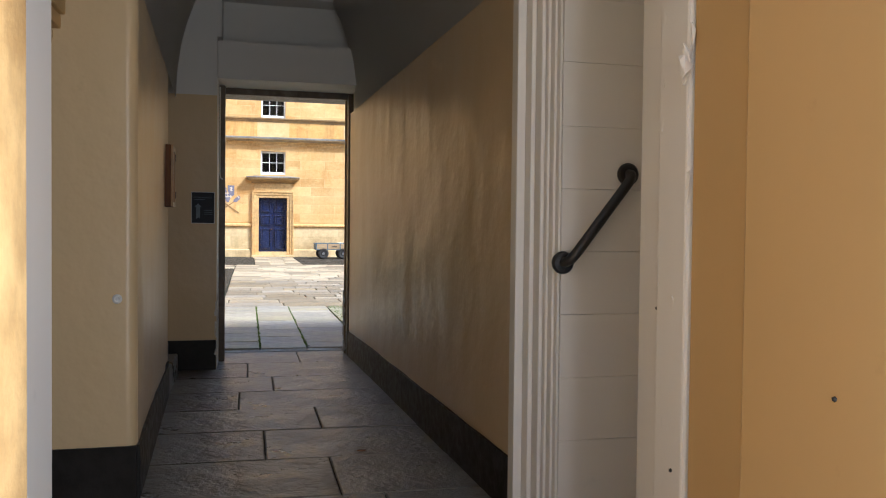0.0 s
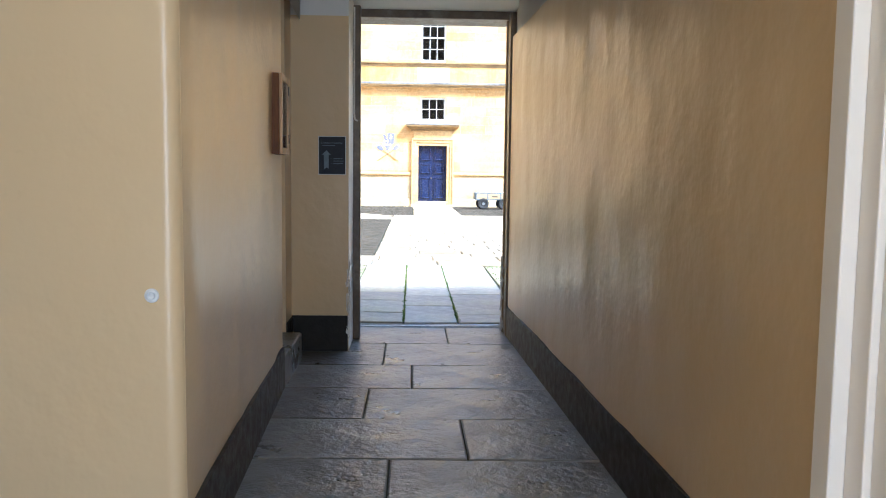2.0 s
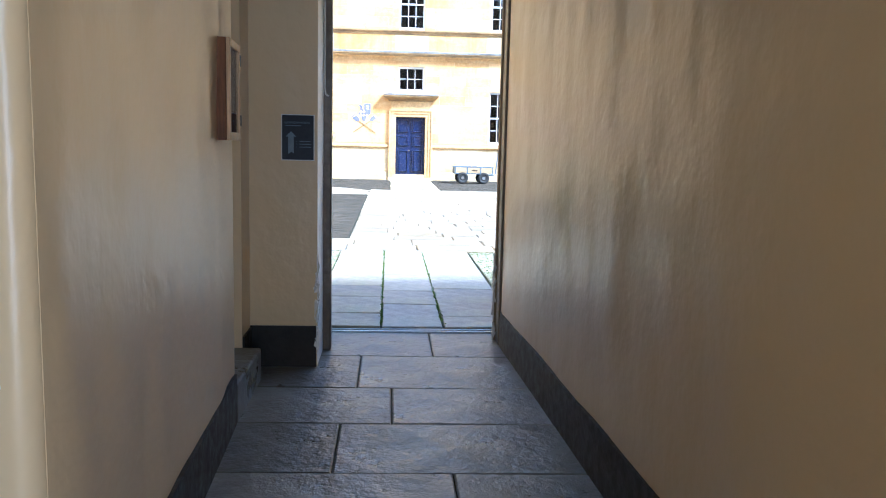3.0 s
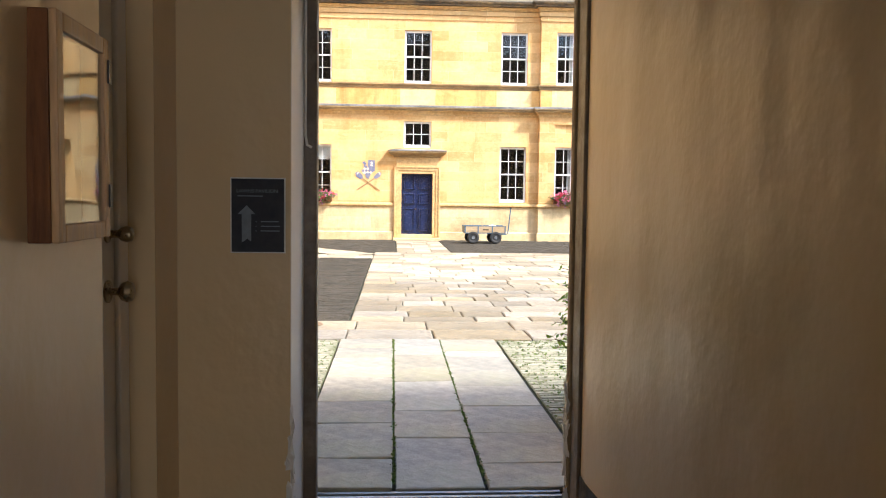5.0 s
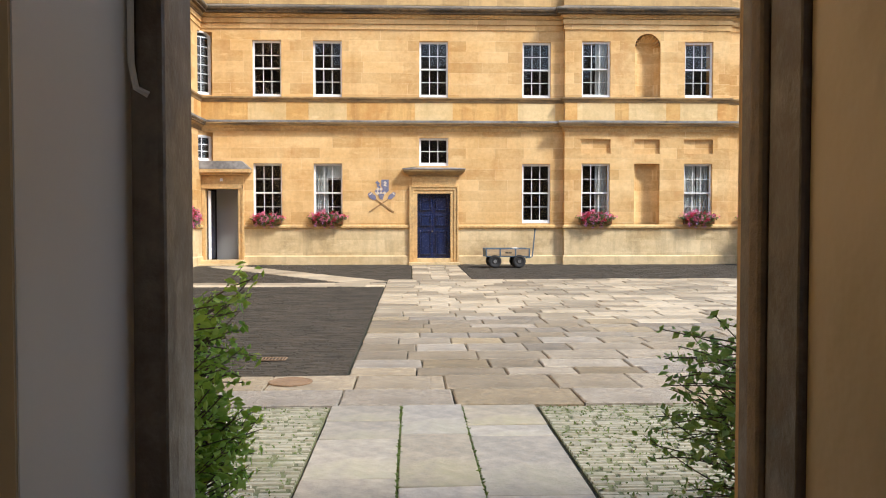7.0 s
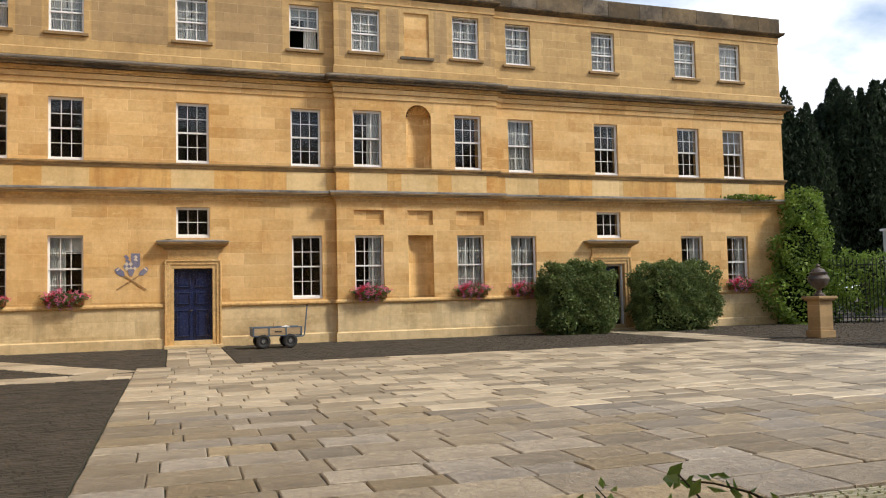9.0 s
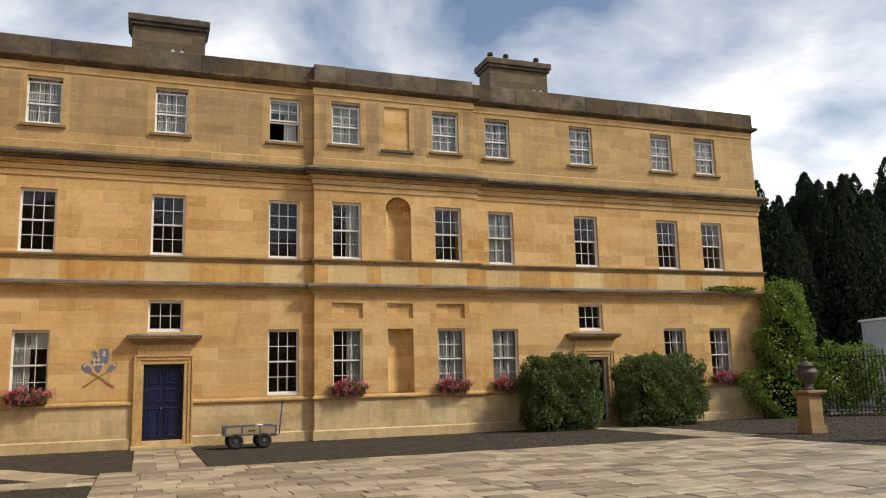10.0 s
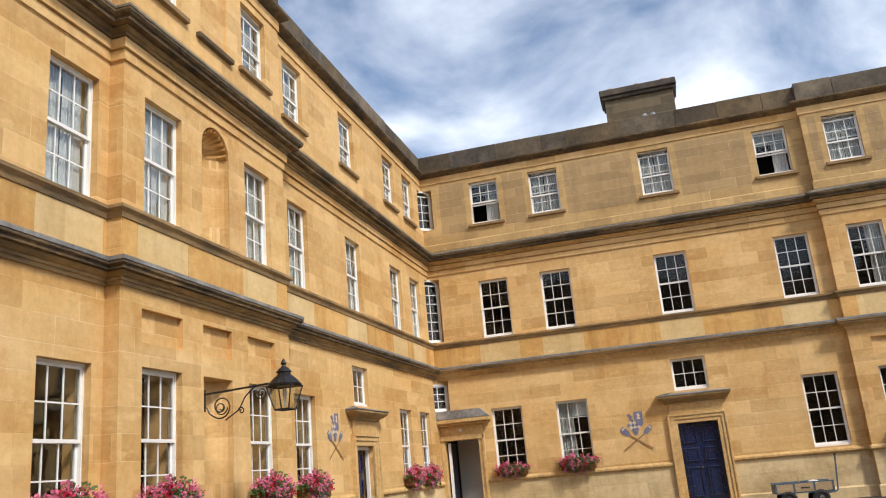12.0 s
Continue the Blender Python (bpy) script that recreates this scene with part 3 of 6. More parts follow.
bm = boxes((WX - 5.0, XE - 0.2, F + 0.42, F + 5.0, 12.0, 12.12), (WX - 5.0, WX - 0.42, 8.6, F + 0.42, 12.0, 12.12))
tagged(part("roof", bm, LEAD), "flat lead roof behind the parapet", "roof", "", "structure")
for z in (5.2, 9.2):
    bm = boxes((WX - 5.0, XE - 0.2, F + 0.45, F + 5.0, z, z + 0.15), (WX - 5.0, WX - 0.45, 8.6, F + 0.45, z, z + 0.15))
    tagged(part("ceiling", bm, DARKROOM), "floor slab coloured near-black as an unlit interior", "ceiling", "", "structure")
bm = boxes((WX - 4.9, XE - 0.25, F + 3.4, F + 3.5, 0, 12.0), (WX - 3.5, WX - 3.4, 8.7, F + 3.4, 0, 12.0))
tagged(part("partition_wall", bm, DARKROOM), "room wall coloured near-black as an unlit interior", "wall", "", "structure")

LINE = [(WX, 8.8), (WX, 18.85), (WX + PJ, 18.85), (WX + PJ, 24.08), (WX, 24.08), (WX, F), (5.03, F), (5.03, F - PJ), (10.85, F - PJ), (10.85, F), (XE, F), (XE, F + 5.1)]


def course(name, profile, material, label, line=LINE):
    bm = bmesh.new()
    sweep(bm, line, profile)
    return tagged(part(name, bm, material), label, "moulding", "", "structure")


def split_line(gaps):
    """The wall line without the stretches taken by doorcases: (axis, from, to)."""
    out, cur = [], [LINE[0]]
    for a, b in zip(LINE, LINE[1:]):
        along = 1 if a[0] == b[0] else 0
        for g in sorted(g for g in gaps if g[0] == along and min(a[along], b[along]) < g[1] and g[2] < max(a[along], b[along]) and abs(a[1 - along] - g[3]) < 0.02):
            p, q = list(a), list(a)
            p[along], q[along] = g[1], g[2]
            cur.append(tuple(p))
            out.append(cur)
            cur = [tuple(q)]
        cur.append(b)
    return out + [cur]


DOOR_GAPS = [(0, -0.4, 1.34, F), (0, 14.6, 16.25, F), (0, -7.57, -6.12, F), (1, 27.7, 29.35, WX)]
for line in split_line(DOOR_GAPS):
    course("plinth_course", [(-0.05, 1.27), (0.03, 1.27), (0.07, 1.31), (0.07, 1.36), (0.0, 1.42), (-0.05, 1.42)], TRIM, "weathered limestone plinth course", line)
    course("base_course", [(-0.05, -0.15), (0.05, -0.15), (0.05, 0.30), (0.0, 0.34), (-0.05, 0.34)], PLINTH, "pale limestone base course", line)
WLINE, FLINE = LINE[:6], LINE[5:]
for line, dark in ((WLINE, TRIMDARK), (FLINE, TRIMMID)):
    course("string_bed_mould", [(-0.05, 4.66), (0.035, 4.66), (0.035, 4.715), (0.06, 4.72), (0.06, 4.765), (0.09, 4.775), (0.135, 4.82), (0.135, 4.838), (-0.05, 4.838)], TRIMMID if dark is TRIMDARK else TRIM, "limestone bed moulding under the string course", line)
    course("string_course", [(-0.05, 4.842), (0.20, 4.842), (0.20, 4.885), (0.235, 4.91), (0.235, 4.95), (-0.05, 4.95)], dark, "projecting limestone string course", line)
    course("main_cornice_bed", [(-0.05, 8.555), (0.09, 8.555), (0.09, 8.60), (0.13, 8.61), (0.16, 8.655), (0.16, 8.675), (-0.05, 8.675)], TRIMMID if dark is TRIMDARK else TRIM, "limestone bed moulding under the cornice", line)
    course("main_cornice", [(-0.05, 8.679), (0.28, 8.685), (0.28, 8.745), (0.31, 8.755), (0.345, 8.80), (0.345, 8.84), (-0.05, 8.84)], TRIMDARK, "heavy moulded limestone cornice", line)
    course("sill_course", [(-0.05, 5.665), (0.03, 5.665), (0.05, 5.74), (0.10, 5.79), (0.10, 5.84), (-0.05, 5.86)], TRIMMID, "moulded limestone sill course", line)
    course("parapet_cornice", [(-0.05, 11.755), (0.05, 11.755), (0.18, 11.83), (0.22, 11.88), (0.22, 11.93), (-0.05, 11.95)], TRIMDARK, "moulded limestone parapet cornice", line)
course("string_flashing", [(-0.05, 4.954), (0.245, 4.954), (0.245, 5.015), (0.0, 5.05), (-0.05, 5.05)], LEAD, "grey lead flashing on the string course")
course("architrave_fillet", [(-0.05, 8.19), (0.035, 8.19), (0.035, 8.35), (-0.05, 8.352)], STONE, "plain limestone fascia under the cornice")
course("architrave_fillet", [(-0.05, 8.372), (0.075, 8.372), (0.075, 8.53), (-0.05, 8.532)], STONE, "plain limestone fascia under the cornice")
course("cornice_flashing", [(-0.05, 8.844), (0.355, 8.844), (0.355, 8.885), (0.02, 9.02), (-0.05, 9.02)], CAPTOP, "weathered grey cornice top")
course("attic_plinth", [(-0.05, 9.024), (0.04, 9.024), (0.04, 9.26), (0.0, 9.30), (-0.05, 9.30)], ATTICPALE, "weathered limestone attic plinth")
course("attic_fillet", [(-0.05, 11.50), (0.03, 11.505), (0.03, 11.74), (-0.05, 11.75)], STONE, "plain limestone fascia under the parapet")

# frieze between string and sill courses: pale stones below the windows, rusty ones between
for m, u0, u1, w, cs in ((FAC, WX + 0.02, 5.03, 0.0, F_MAIN), (FAC, 5.042, 10.838, -PJ, F_PROJ + [7.94]), (FAC, 10.85, XE, 0.0, F_MAIN),
                         (WING, 8.7, 18.85, 0.0, W_MAIN), (WING, 18.862, 24.068, -PJ, W_PROJ), (WING, 24.08, F - 0.02, 0.0, W_MAIN)):
    band = thing("frieze_band", m, "orange and buff streaked limestone band", "moulding", "frieze bands", "structure")
    cuts, u = [], u0
    for c in sorted(c for c in cs if u0 < c - 0.66 and c + 0.66 < u1):
        if c - 0.66 > u:
            cuts.append((u, c - 0.66, BAND))
            u = c - 0.66
        cuts.append((u, c + 0.66, BANDPALE))
        u = c + 0.66
    cuts.append((u, u1, BAND))
    for a, b, ma in cuts:
        if b - a > 0.02:
            part("frieze_stone", boxes((a + 0.003, b - 0.003, w - 0.012, w + 0.03, 5.055, 5.66)), ma, band)

# parapet stones one by one
rng = random.Random(5)


def parapet(a, b, flip):
    base = thing("parapet", None, "dark weathered limestone parapet wall", "parapet", "", "structure")
    u = a
    while u < b - 0.01:
        n = min(u + rng.uniform(0.8, 1.9), b)
        if b - n < 0.5:
            n = b
        fwd = 0.0
        mid = (u + n) / 2
        if (not flip and 5.03 < mid < 10.85) or (flip and 18.85 < mid < 24.08):
            fwd = PJ
        h = 12.56 + rng.uniform(-0.012, 0.012)
        if flip:
            bm = boxes((WX - 0.35, WX + 0.05 + fwd, u + 0.004, n - 0.004, 11.952, h), bevel=0.012)
        else:
            bm = boxes((u + 0.004, n - 0.004, F - 0.05 - fwd, F + 0.35, 11.952, h), bevel=0.012)
        part("parapet_stone", bm, SOOT, base)
        u = n
    return base


parapet(WX - 0.3, 5.03, False), parapet(5.03, 10.85, False), parapet(10.85, XE + 0.1, False)
parapet(8.8, 18.85, True), parapet(18.85, 24.08, True), parapet(24.08, F - 0.06, True)


# ---- sash windows ----
def sash(bm, w, z0, z1, cols, rows, y0, y1, stile=0.042, rail=0.05, bar=0.021):
    a, b = -w / 2, w / 2
    box(bm, a, a + stile, y0, y1, z0, z1)
    box(bm, b - stile, b, y0, y1, z0, z1)
    box(bm, a + stile, b - stile, y0, y1, z0, z0 + rail)
    box(bm, a + stile, b - stile, y0, y1, z1 - rail * 0.8, z1)
    iw, ih = w - 2 * stile, z1 - z0 - 1.8 * rail
    for i in range(1, cols):
        x = a + stile + iw * i / cols
        box(bm, x - bar / 2, x + bar / 2, y0 + 0.008, y1 - 0.008, z0 + rail, z1 - rail * 0.8)
    for j in range(1, rows):
        z = z0 + rail + ih * j / rows
        for i in range(cols):
            x0 = a + stile + iw * i / cols + (bar / 2 if i else 0)
            x1 = a + stile + iw * (i + 1) / cols - (bar / 2 if i < cols - 1 else 0)
            box(bm, x0, x1, y0 + 0.01, y1 - 0.01, z - bar / 2, z + bar / 2)
    return [(a + stile + iw * (i + 0.5) / cols, z0 + rail + ih * (j + 0.5) / rows, iw / cols, ih / rows) for i in range(cols) for j in range(rows)]


PANES = {}


def add_panes(cells, y, parent):
    for x, z, w, h in cells:
        key = (round(w, 3), round(h, 3))
        if key not in PANES:
            bm = boxes((-w / 2, w / 2, -0.002, 0.002, -h / 2, h / 2))
            PANES[key] = mesh_of(bm, "pane", GLASS)
        ob = new("pane", PANES[key])
        ob.matrix_basis = Matrix.Translation((x, y, z)) @ pose(0, 0, 0, random.uniform(-0.5, 0.5), 0, random.uniform(-0.5, 0.5))
        ob.parent = parent
        ob.visible_shadow = False


def window(name, w, h, rows, label, drop=0.0, lift=0.0, stone_sill=False, one=False, category="window"):
    """A timber sash window; its origin is the middle of the opening's foot, on the wall face."""
    win = thing(name, None, label, category, "", "structure")
    y = 0.11
    bm = boxes((-w / 2, -w / 2 + 0.022, y, y + 0.12, 0.07, h), (w / 2 - 0.022, w / 2, y, y + 0.12, 0.07, h), (-w / 2 + 0.022, w / 2 - 0.022, y, y + 0.12, h - 0.035, h))
    part("window_frame", bm, WHITE, win)
    part("window_sill", boxes((-w / 2, w / 2, y - 0.05, y + 0.14, 0.0, 0.07), bevel=0.008), WHITE, win)
    iw, mid = w - 0.044, 0.07 + (h - 0.105) * 0.5
    if one:
        bm = bmesh.new()
        cells = sash(bm, iw, 0.07, h - 0.035, 3, rows, y + 0.02, y + 0.06)
        s = part("sash", bm, WHITE, win)
        add_panes(cells, y + 0.04, s)
    else:
        bm = bmesh.new()
        cells = sash(bm, iw, mid - 0.02 - drop, h - 0.035 - drop, 3, rows // 2, y + 0.015, y + 0.05)
        s = part("upper_sash", bm, WHITE, win)
        add_panes(cells, y + 0.032, s)
        bm = bmesh.new()
        cells = sash(bm, iw, 0.07 + lift, mid + 0.02 + lift, 3, rows - rows // 2, y + 0.056, y + 0.09)
        s = part("lower_sash", bm, WHITE, win)
        add_panes(cells, y + 0.073, s)
    if stone_sill:
        part("stone_sill", boxes((-w / 2 - 0.14, w / 2 + 0.14, -0.09, 0.10, -0.10, -0.002), bevel=0.012), TRIMMID, win, "dark weathered stone sill")
    return win


def place(master, m, u, z, w=0.0, first=[]):
    """Puts the master window itself the first time, copies after that."""
    at = m @ Matrix.Translation((u, w, z))
    if master.name not in first:
        first.append(master.name)
        master.matrix_basis = at
        return master
    return copy_thing(master, at)


win_u = window("window_1", 1.0, 1.95, 4, "tall white twelve-pane sash window, first floor")
win_l = window("window_2", 1.0, 2.09, 4, "tall white twelve-pane sash window, ground floor")
win_f = window("window_3", 1.02, 0.98, 2, "small white six-pane window above a door", one=True)
win_a = window("window_4", 1.0, 1.53, 4, "white attic sash window, upper sash slightly lowered", drop=0.12, stone_sill=True)
win_o = window("window_5", 1.0, 1.53, 4, "white attic sash window pushed half open", lift=0.62, stone_sill=True)
for m, main, proj, low, fans in ((FAC, F_MAIN, F_PROJ, F_LOW, (0.47, 15.42)), (WING, W_MAIN, W_PROJ, W_LOW, (28.52,))):
    for c, w in [(c, 0.0) for c in main] + [(c, -PJ) for c in proj]:
        place(win_u, m, c, U_Z[0], w)
        place(win_o if m is FAC and c in (4.08, -5.31) else win_a, m, c, A_Z[0], w)
    for c, w in [(c, 0.0) for c in low] + [(c, -PJ) for c in proj]:
        place(win_l, m, c, L_Z[0], w)
    for c in fans:
        place(win_f, m, c, FAN_Z[0])


# arched windows set across the inner corner
def corner_window(z0, z1, arch):
    win = thing("window_6", Matrix.Translation((WX + 0.03, F - 0.03, z0)) @ pose(0, 0, 0, 0, 0, 45), "narrow white arched window across the inner corner", "window", "corner windows", "structure")
    h, w = z1 - z0, 0.74
    bm = boxes((-w / 2, -w / 2 + 0.06, -0.02, 0.06, 0.07, h - 0.2), (w / 2 - 0.06, w / 2, -0.02, 0.06, 0.07, h - 0.2))
    n = 10
    ring = [(math.cos(math.pi * k / n), math.sin(math.pi * k / n)) for k in range(n + 1)]
    rise = 0.2 if arch else 0.08
    lo = [((w / 2 - 0.06) * c, h - 0.2 + (rise - 0.03) * s) for c, s in ring]
    hi = [(w / 2 * c, h - 0.2 + rise * s + 0.02) for c, s in ring]
    for (a, b), (c, d) in zip(zip(lo, lo[1:]), zip(hi, hi[1:])):
        vs = [bm.verts.new((p[0], y, p[1])) for y in (-0.02, 0.06) for p in (a, b, d, c)]
        for f in ((0, 1, 2, 3), (7, 6, 5, 4), (0, 4, 5, 1), (3, 2, 6, 7), (1, 5, 6, 2), (0, 3, 7, 4)):
            bm.faces.new([vs[i] for i in f])
    part("window_frame", bm, WHITE, win)
    bm = boxes((-0.75, -w / 2, 0.0, 0.12, -0.05, h + 0.05), (w / 2, 0.75, 0.0, 0.12, -0.05, h + 0.05))
    for (a, b), k in zip(zip(hi, hi[1:]), range(n)):
        vs = [bm.verts.new(p) for p in ((a[0], 0.001, a[1]), (b[0], 0.001, b[1]), (b[0], 0.001, h + 0.05), (a[0], 0.001, h + 0.05))]
        bm.faces.new(vs)
    part("stone_reveal", bm, STONE, win, "golden limestone reveal")
    part("window_sill", boxes((-w / 2, w / 2, -0.06, 0.08, 0.0, 0.07), bevel=0.008), WHITE, win)
    bm = bmesh.new()
    rows = max(3, round(h / 0.38))
    cells = sash(bm, w - 0.12, 0.07, h - 0.16, 2, rows, 0.0, 0.04, stile=0.03, rail=0.04)
    s = part("sash", bm, WHITE, win)
    add_panes(cells, 0.02, s)
    # added backing sheet, coloured as the dark of the room
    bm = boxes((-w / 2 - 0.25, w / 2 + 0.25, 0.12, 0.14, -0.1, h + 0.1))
    part("room_screen", bm, DARKROOM, win, "near-black backing painting the unlit room behind the corner window")
    return win


corner_window(5.9, 8.06, True), corner_window(3.62, 4.62, False), corner_window(9.85, 11.3, True)


# ---- niches and sunk panels ----
def niche(m, u, z0, z1, w, shell):
    base = thing("niche", m @ Matrix.Translation((u, w, 0)), "shell-headed limestone wall niche" if shell else "plain round-backed limestone wall niche", "niche", "wall niches", "structure")
    bm = bmesh.new()
    n, r = 14, NW - 0.004
    zs = z1 - NW if shell else z1
    cols = [(r * math.cos(math.pi * k / n), 0.02 + 0.36 * math.sin(math.pi * k / n)) for k in range(n + 1)]
    lo, hi = [bm.verts.new((x, y, z0)) for x, y in cols], [bm.verts.new((x, y, zs)) for x, y in cols]
    for k in range(n):
        bm.faces.new((lo[k], lo[k + 1], hi[k + 1], hi[k]))
    bm.faces.new(lo)
    if not shell:
        bm.faces.new(hi[::-1])
    part("niche_back", bm, STONE, base)
    if not shell:
        part("niche_head", boxes((-NW + 0.002, NW - 0.002, 0.004, 0.42, z1 - 0.004, z1 + 0.06)), STONE, base)
    if shell:
        bm = bmesh.new()
        ribs, seg = 44, 6
        rows = []
        for j in range(seg + 1):
            a = math.pi / 2 * j / seg
            row = []
            for k in range(ribs + 1):
                t = math.pi * k / ribs
                f = 1 - 0.16 * abs(math.sin(t * 11)) * (1 - 0.75 * j / seg)
                row.append(bm.verts.new((r * f * math.cos(t) * math.cos(a), 0.02 + 0.36 * math.sin(a), zs + r * f * math.sin(t) * math.cos(a))))
            rows.append(row)
        for r0, r1 in zip(rows, rows[1:]):
            for k in range(ribs):
                bm.faces.new((r0[k], r0[k + 1], r1[k + 1], r1[k]))
        part("shell_hood", bm, STONE, base, "scalloped shell head")
        bm = bmesh.new()
        for k in range(16):
            a0, a1 = math.pi * k / 16, math.pi * (k + 1) / 16
            p = [(NW * math.cos(a), zs + NW * math.sin(a)) for a in (a0, a1)]
            top = [(NW * max(-1, min(1, 1.5 * math.cos(a))), z1 + 0.001) for a in (a0, a1)]
            vs = [bm.verts.new((x, y, z)) for y in (0.001, 0.40) for x, z in (p[0], p[1], top[1], top[0])]
            for f in ((0, 1, 2, 3), (7, 6, 5, 4), (0, 4, 5, 1)):
                bm.faces.new([vs[i] for i in f])
        for sx in (-1, 1):
            vs = [bm.verts.new((sx * NW, y, z)) for y in (0.001, 0.40) for z in (zs, z1)]
        part("arch_spandrel", bm, STONE, base)
    return base


def sunk(m, u, w, a, b, z0, z1, depth=0.09):
    bm = boxes((a, b, depth, depth + 0.06, z0 - 0.02, z1 + 0.02))
    ob = part("sunk_panel", bm, STONE)
    ob.matrix_basis = m @ Matrix.Translation((u, w, 0))
    return tagged(ob, "recessed plain limestone panel", "wall panel", "sunk panels", "structure")


for m, u, cs in ((FAC, NICHE_F, F_PROJ), (WING, NICHE_W, W_PROJ)):
    niche(m, u, 5.87, 8.07, -PJ, True)
    niche(m, u, 1.41, 3.55, -PJ, False)
    sunk(m, u, -PJ, -NW - 0.02, NW + 0.02, 3.88, 4.42)
    sunk(m, u, -PJ, -NW - 0.02, NW + 0.02, 9.73, 11.32, 0.06)
    ob = tagged(part("stone_sill", boxes((-0.6, 0.6, -0.09, 0.05, 9.64, 9.74), bevel=0.012), SOOT), "dark stone sill under a blind attic panel", "sill", "", "structure")
    ob.matrix_basis = m @ Matrix.Translation((u, -PJ, 0))
    for c in cs:
        sunk(m, c, -PJ, -0.54, 0.54, 3.88, 4.42)


# ---- doors ----
def doorcase(m, u, w2=0.58, top=2.5, label="golden limestone doorcase with a flat hood"):
    case = thing("doorcase", m @ Matrix.Translation((u, 0, 0)), label, "door surround", "doorcases", "structure")
    for k, (o0, o1, d) in enumerate(((0.0, 0.12, 0.05), (0.12, 0.22, 0.08), (0.22, 0.28, 0.11))):
        for s in (-1, 1):
            a, b = sorted((s * (w2 + o0), s * (w2 + o1)))
            part("jamb_moulding", boxes((a, b, -d, 0.02, 0.0, top + o0), bevel=0.01), TRIM, case)
        part("head_moulding", boxes((-w2 - o1, w2 + o1, -d - 0.002, 0.02, top + o0, top + o1), bevel=0.01), TRIM, case)
    part("frieze", boxes((-w2 - 0.2, w2 + 0.2, -0.06, 0.02, top + 0.285, top + 0.60), bevel=0.01), TRIM, case)
    bm = bmesh.new()
    sweep(bm, [(-w2 - 0.26, 0.02), (-w2 - 0.26, -0.06), (w2 + 0.26, -0.06), (w2 + 0.26, 0.02)], [(-0.2, 3.10), (0.03, 3.10), (0.06, 3.16), (0.18, 3.22), (0.24, 3.28), (0.24, 3.33), (-0.2, 3.33)])
    part("hood", bm, TRIMMID, case, "moulded projecting stone hood")
    bm = bmesh.new()
    sweep(bm, [(-w2 - 0.26, 0.02), (-w2 - 0.26, -0.06), (w2 + 0.26, -0.06), (w2 + 0.26, 0.02)], [(-0.3, 3.334), (0.26, 3.334), (0.26, 3.36), (-0.3, 3.46)])
    part("hood_flashing", bm, LEAD, case, "dark lead hood top")
    part("doorstep", boxes((-w2 - 0.3, w2 + 0.3, -0.45, 0.0, -0.05, 0.10), bevel=0.012), PLINTH, case, "worn stone step")
    part("threshold", boxes((-w2, w2, -0.06, 0.3, 0.10, 0.235), bevel=0.01), PLINTH, case, "worn stone threshold")
    return case


def panel_leaf(x0, x1, z0, z1, name, parent, material, y=0.16):
    """A door leaf with sunk panels and raised mouldings."""
    bm = boxes((x0, x1, y, y + 0.05, z0, z1), bevel=0.004)
    leaf = part(name, bm, material, parent)
    w = x1 - x0
    for a, b in ((0.05, 0.43), (0.50, 0.68), (0.74, 0.97)):
        za, zb = z0 + (z1 - z0) * a, z0 + (z1 - z0) * b
        bm = boxes((x0 + 0.145, x1 - 0.145, y - 0.022, y + 0.001, za + 0.055, zb - 0.055), bevel=0.010)
        part("door_panel", bm, material, leaf)
        for row in ((x0 + 0.07, x0 + 0.125, za, zb), (x1 - 0.125, x1 - 0.07, za, zb), (x0 + 0.125, x1 - 0.125, za, za + 0.055), (x0 + 0.125, x1 - 0.125, zb - 0.055, zb)):
            part("panel_moulding", boxes((row[0], row[1], y - 0.050, y + 0.001, row[2], row[3]), bevel=0.024), material, leaf)
    return leaf


def double_door(m, u, label):
    d = thing("double_door", m @ Matrix.Translation((u, 0, 0)), label, "door", "courtyard doors", "structure")
    l = panel_leaf(-0.575, -0.004, 0.24, 2.49, "door_leaf", d, NAVY)
    panel_leaf(0.004, 0.575, 0.24, 2.49, "door_leaf", d, NAVY)
    bm = bmesh.new()
    tube(bm, [(-0.05, 0.155, 1.18), (-0.05, 0.10, 1.18)], 0.012)
    lathe(bm, [(0.005, -0.03), (0.028, -0.02), (0.034, 0.0), (0.028, 0.02), (0.005, 0.03)], 12, (-0.05, 0.09, 1.18))
    part("door_knob", bm, BRASS, l, "round brass knob")
    return d


doorcase(FAC, 0.47), double_door(FAC, 0.47, "closed navy blue panelled double door under a stone hood")
doorcase(FAC, 15.42)
doorcase(WING, 28.52)
for m, u in ((FAC, 15.42), (WING, 28.52)):
    d = thing("open_door", m @ Matrix.Translation((u, 0, 0)), "navy door standing ajar in a white frame", "door", "open courtyard doors", "structure")
    part("door_frame", boxes((-0.575, -0.51, 0.12, 0.2, 0.24, 2.49), (0.51, 0.575, 0.12, 0.2, 0.24, 2.49), (-0.51, 0.51, 0.12, 0.2, 2.42, 2.49)), WHITE, d, "white painted frame")
    leaf = panel_leaf(-0.50, 0.3, 0.25, 2.41, "door_leaf", d, NAVY, 0.20)
# corner doorway
case = thing("corner_doorcase", FAC @ Matrix.Translation((-6.885, 0, 0)), "stained limestone doorcase with a flat lead hood in the corner", "door surround", "doorcases", "structure")
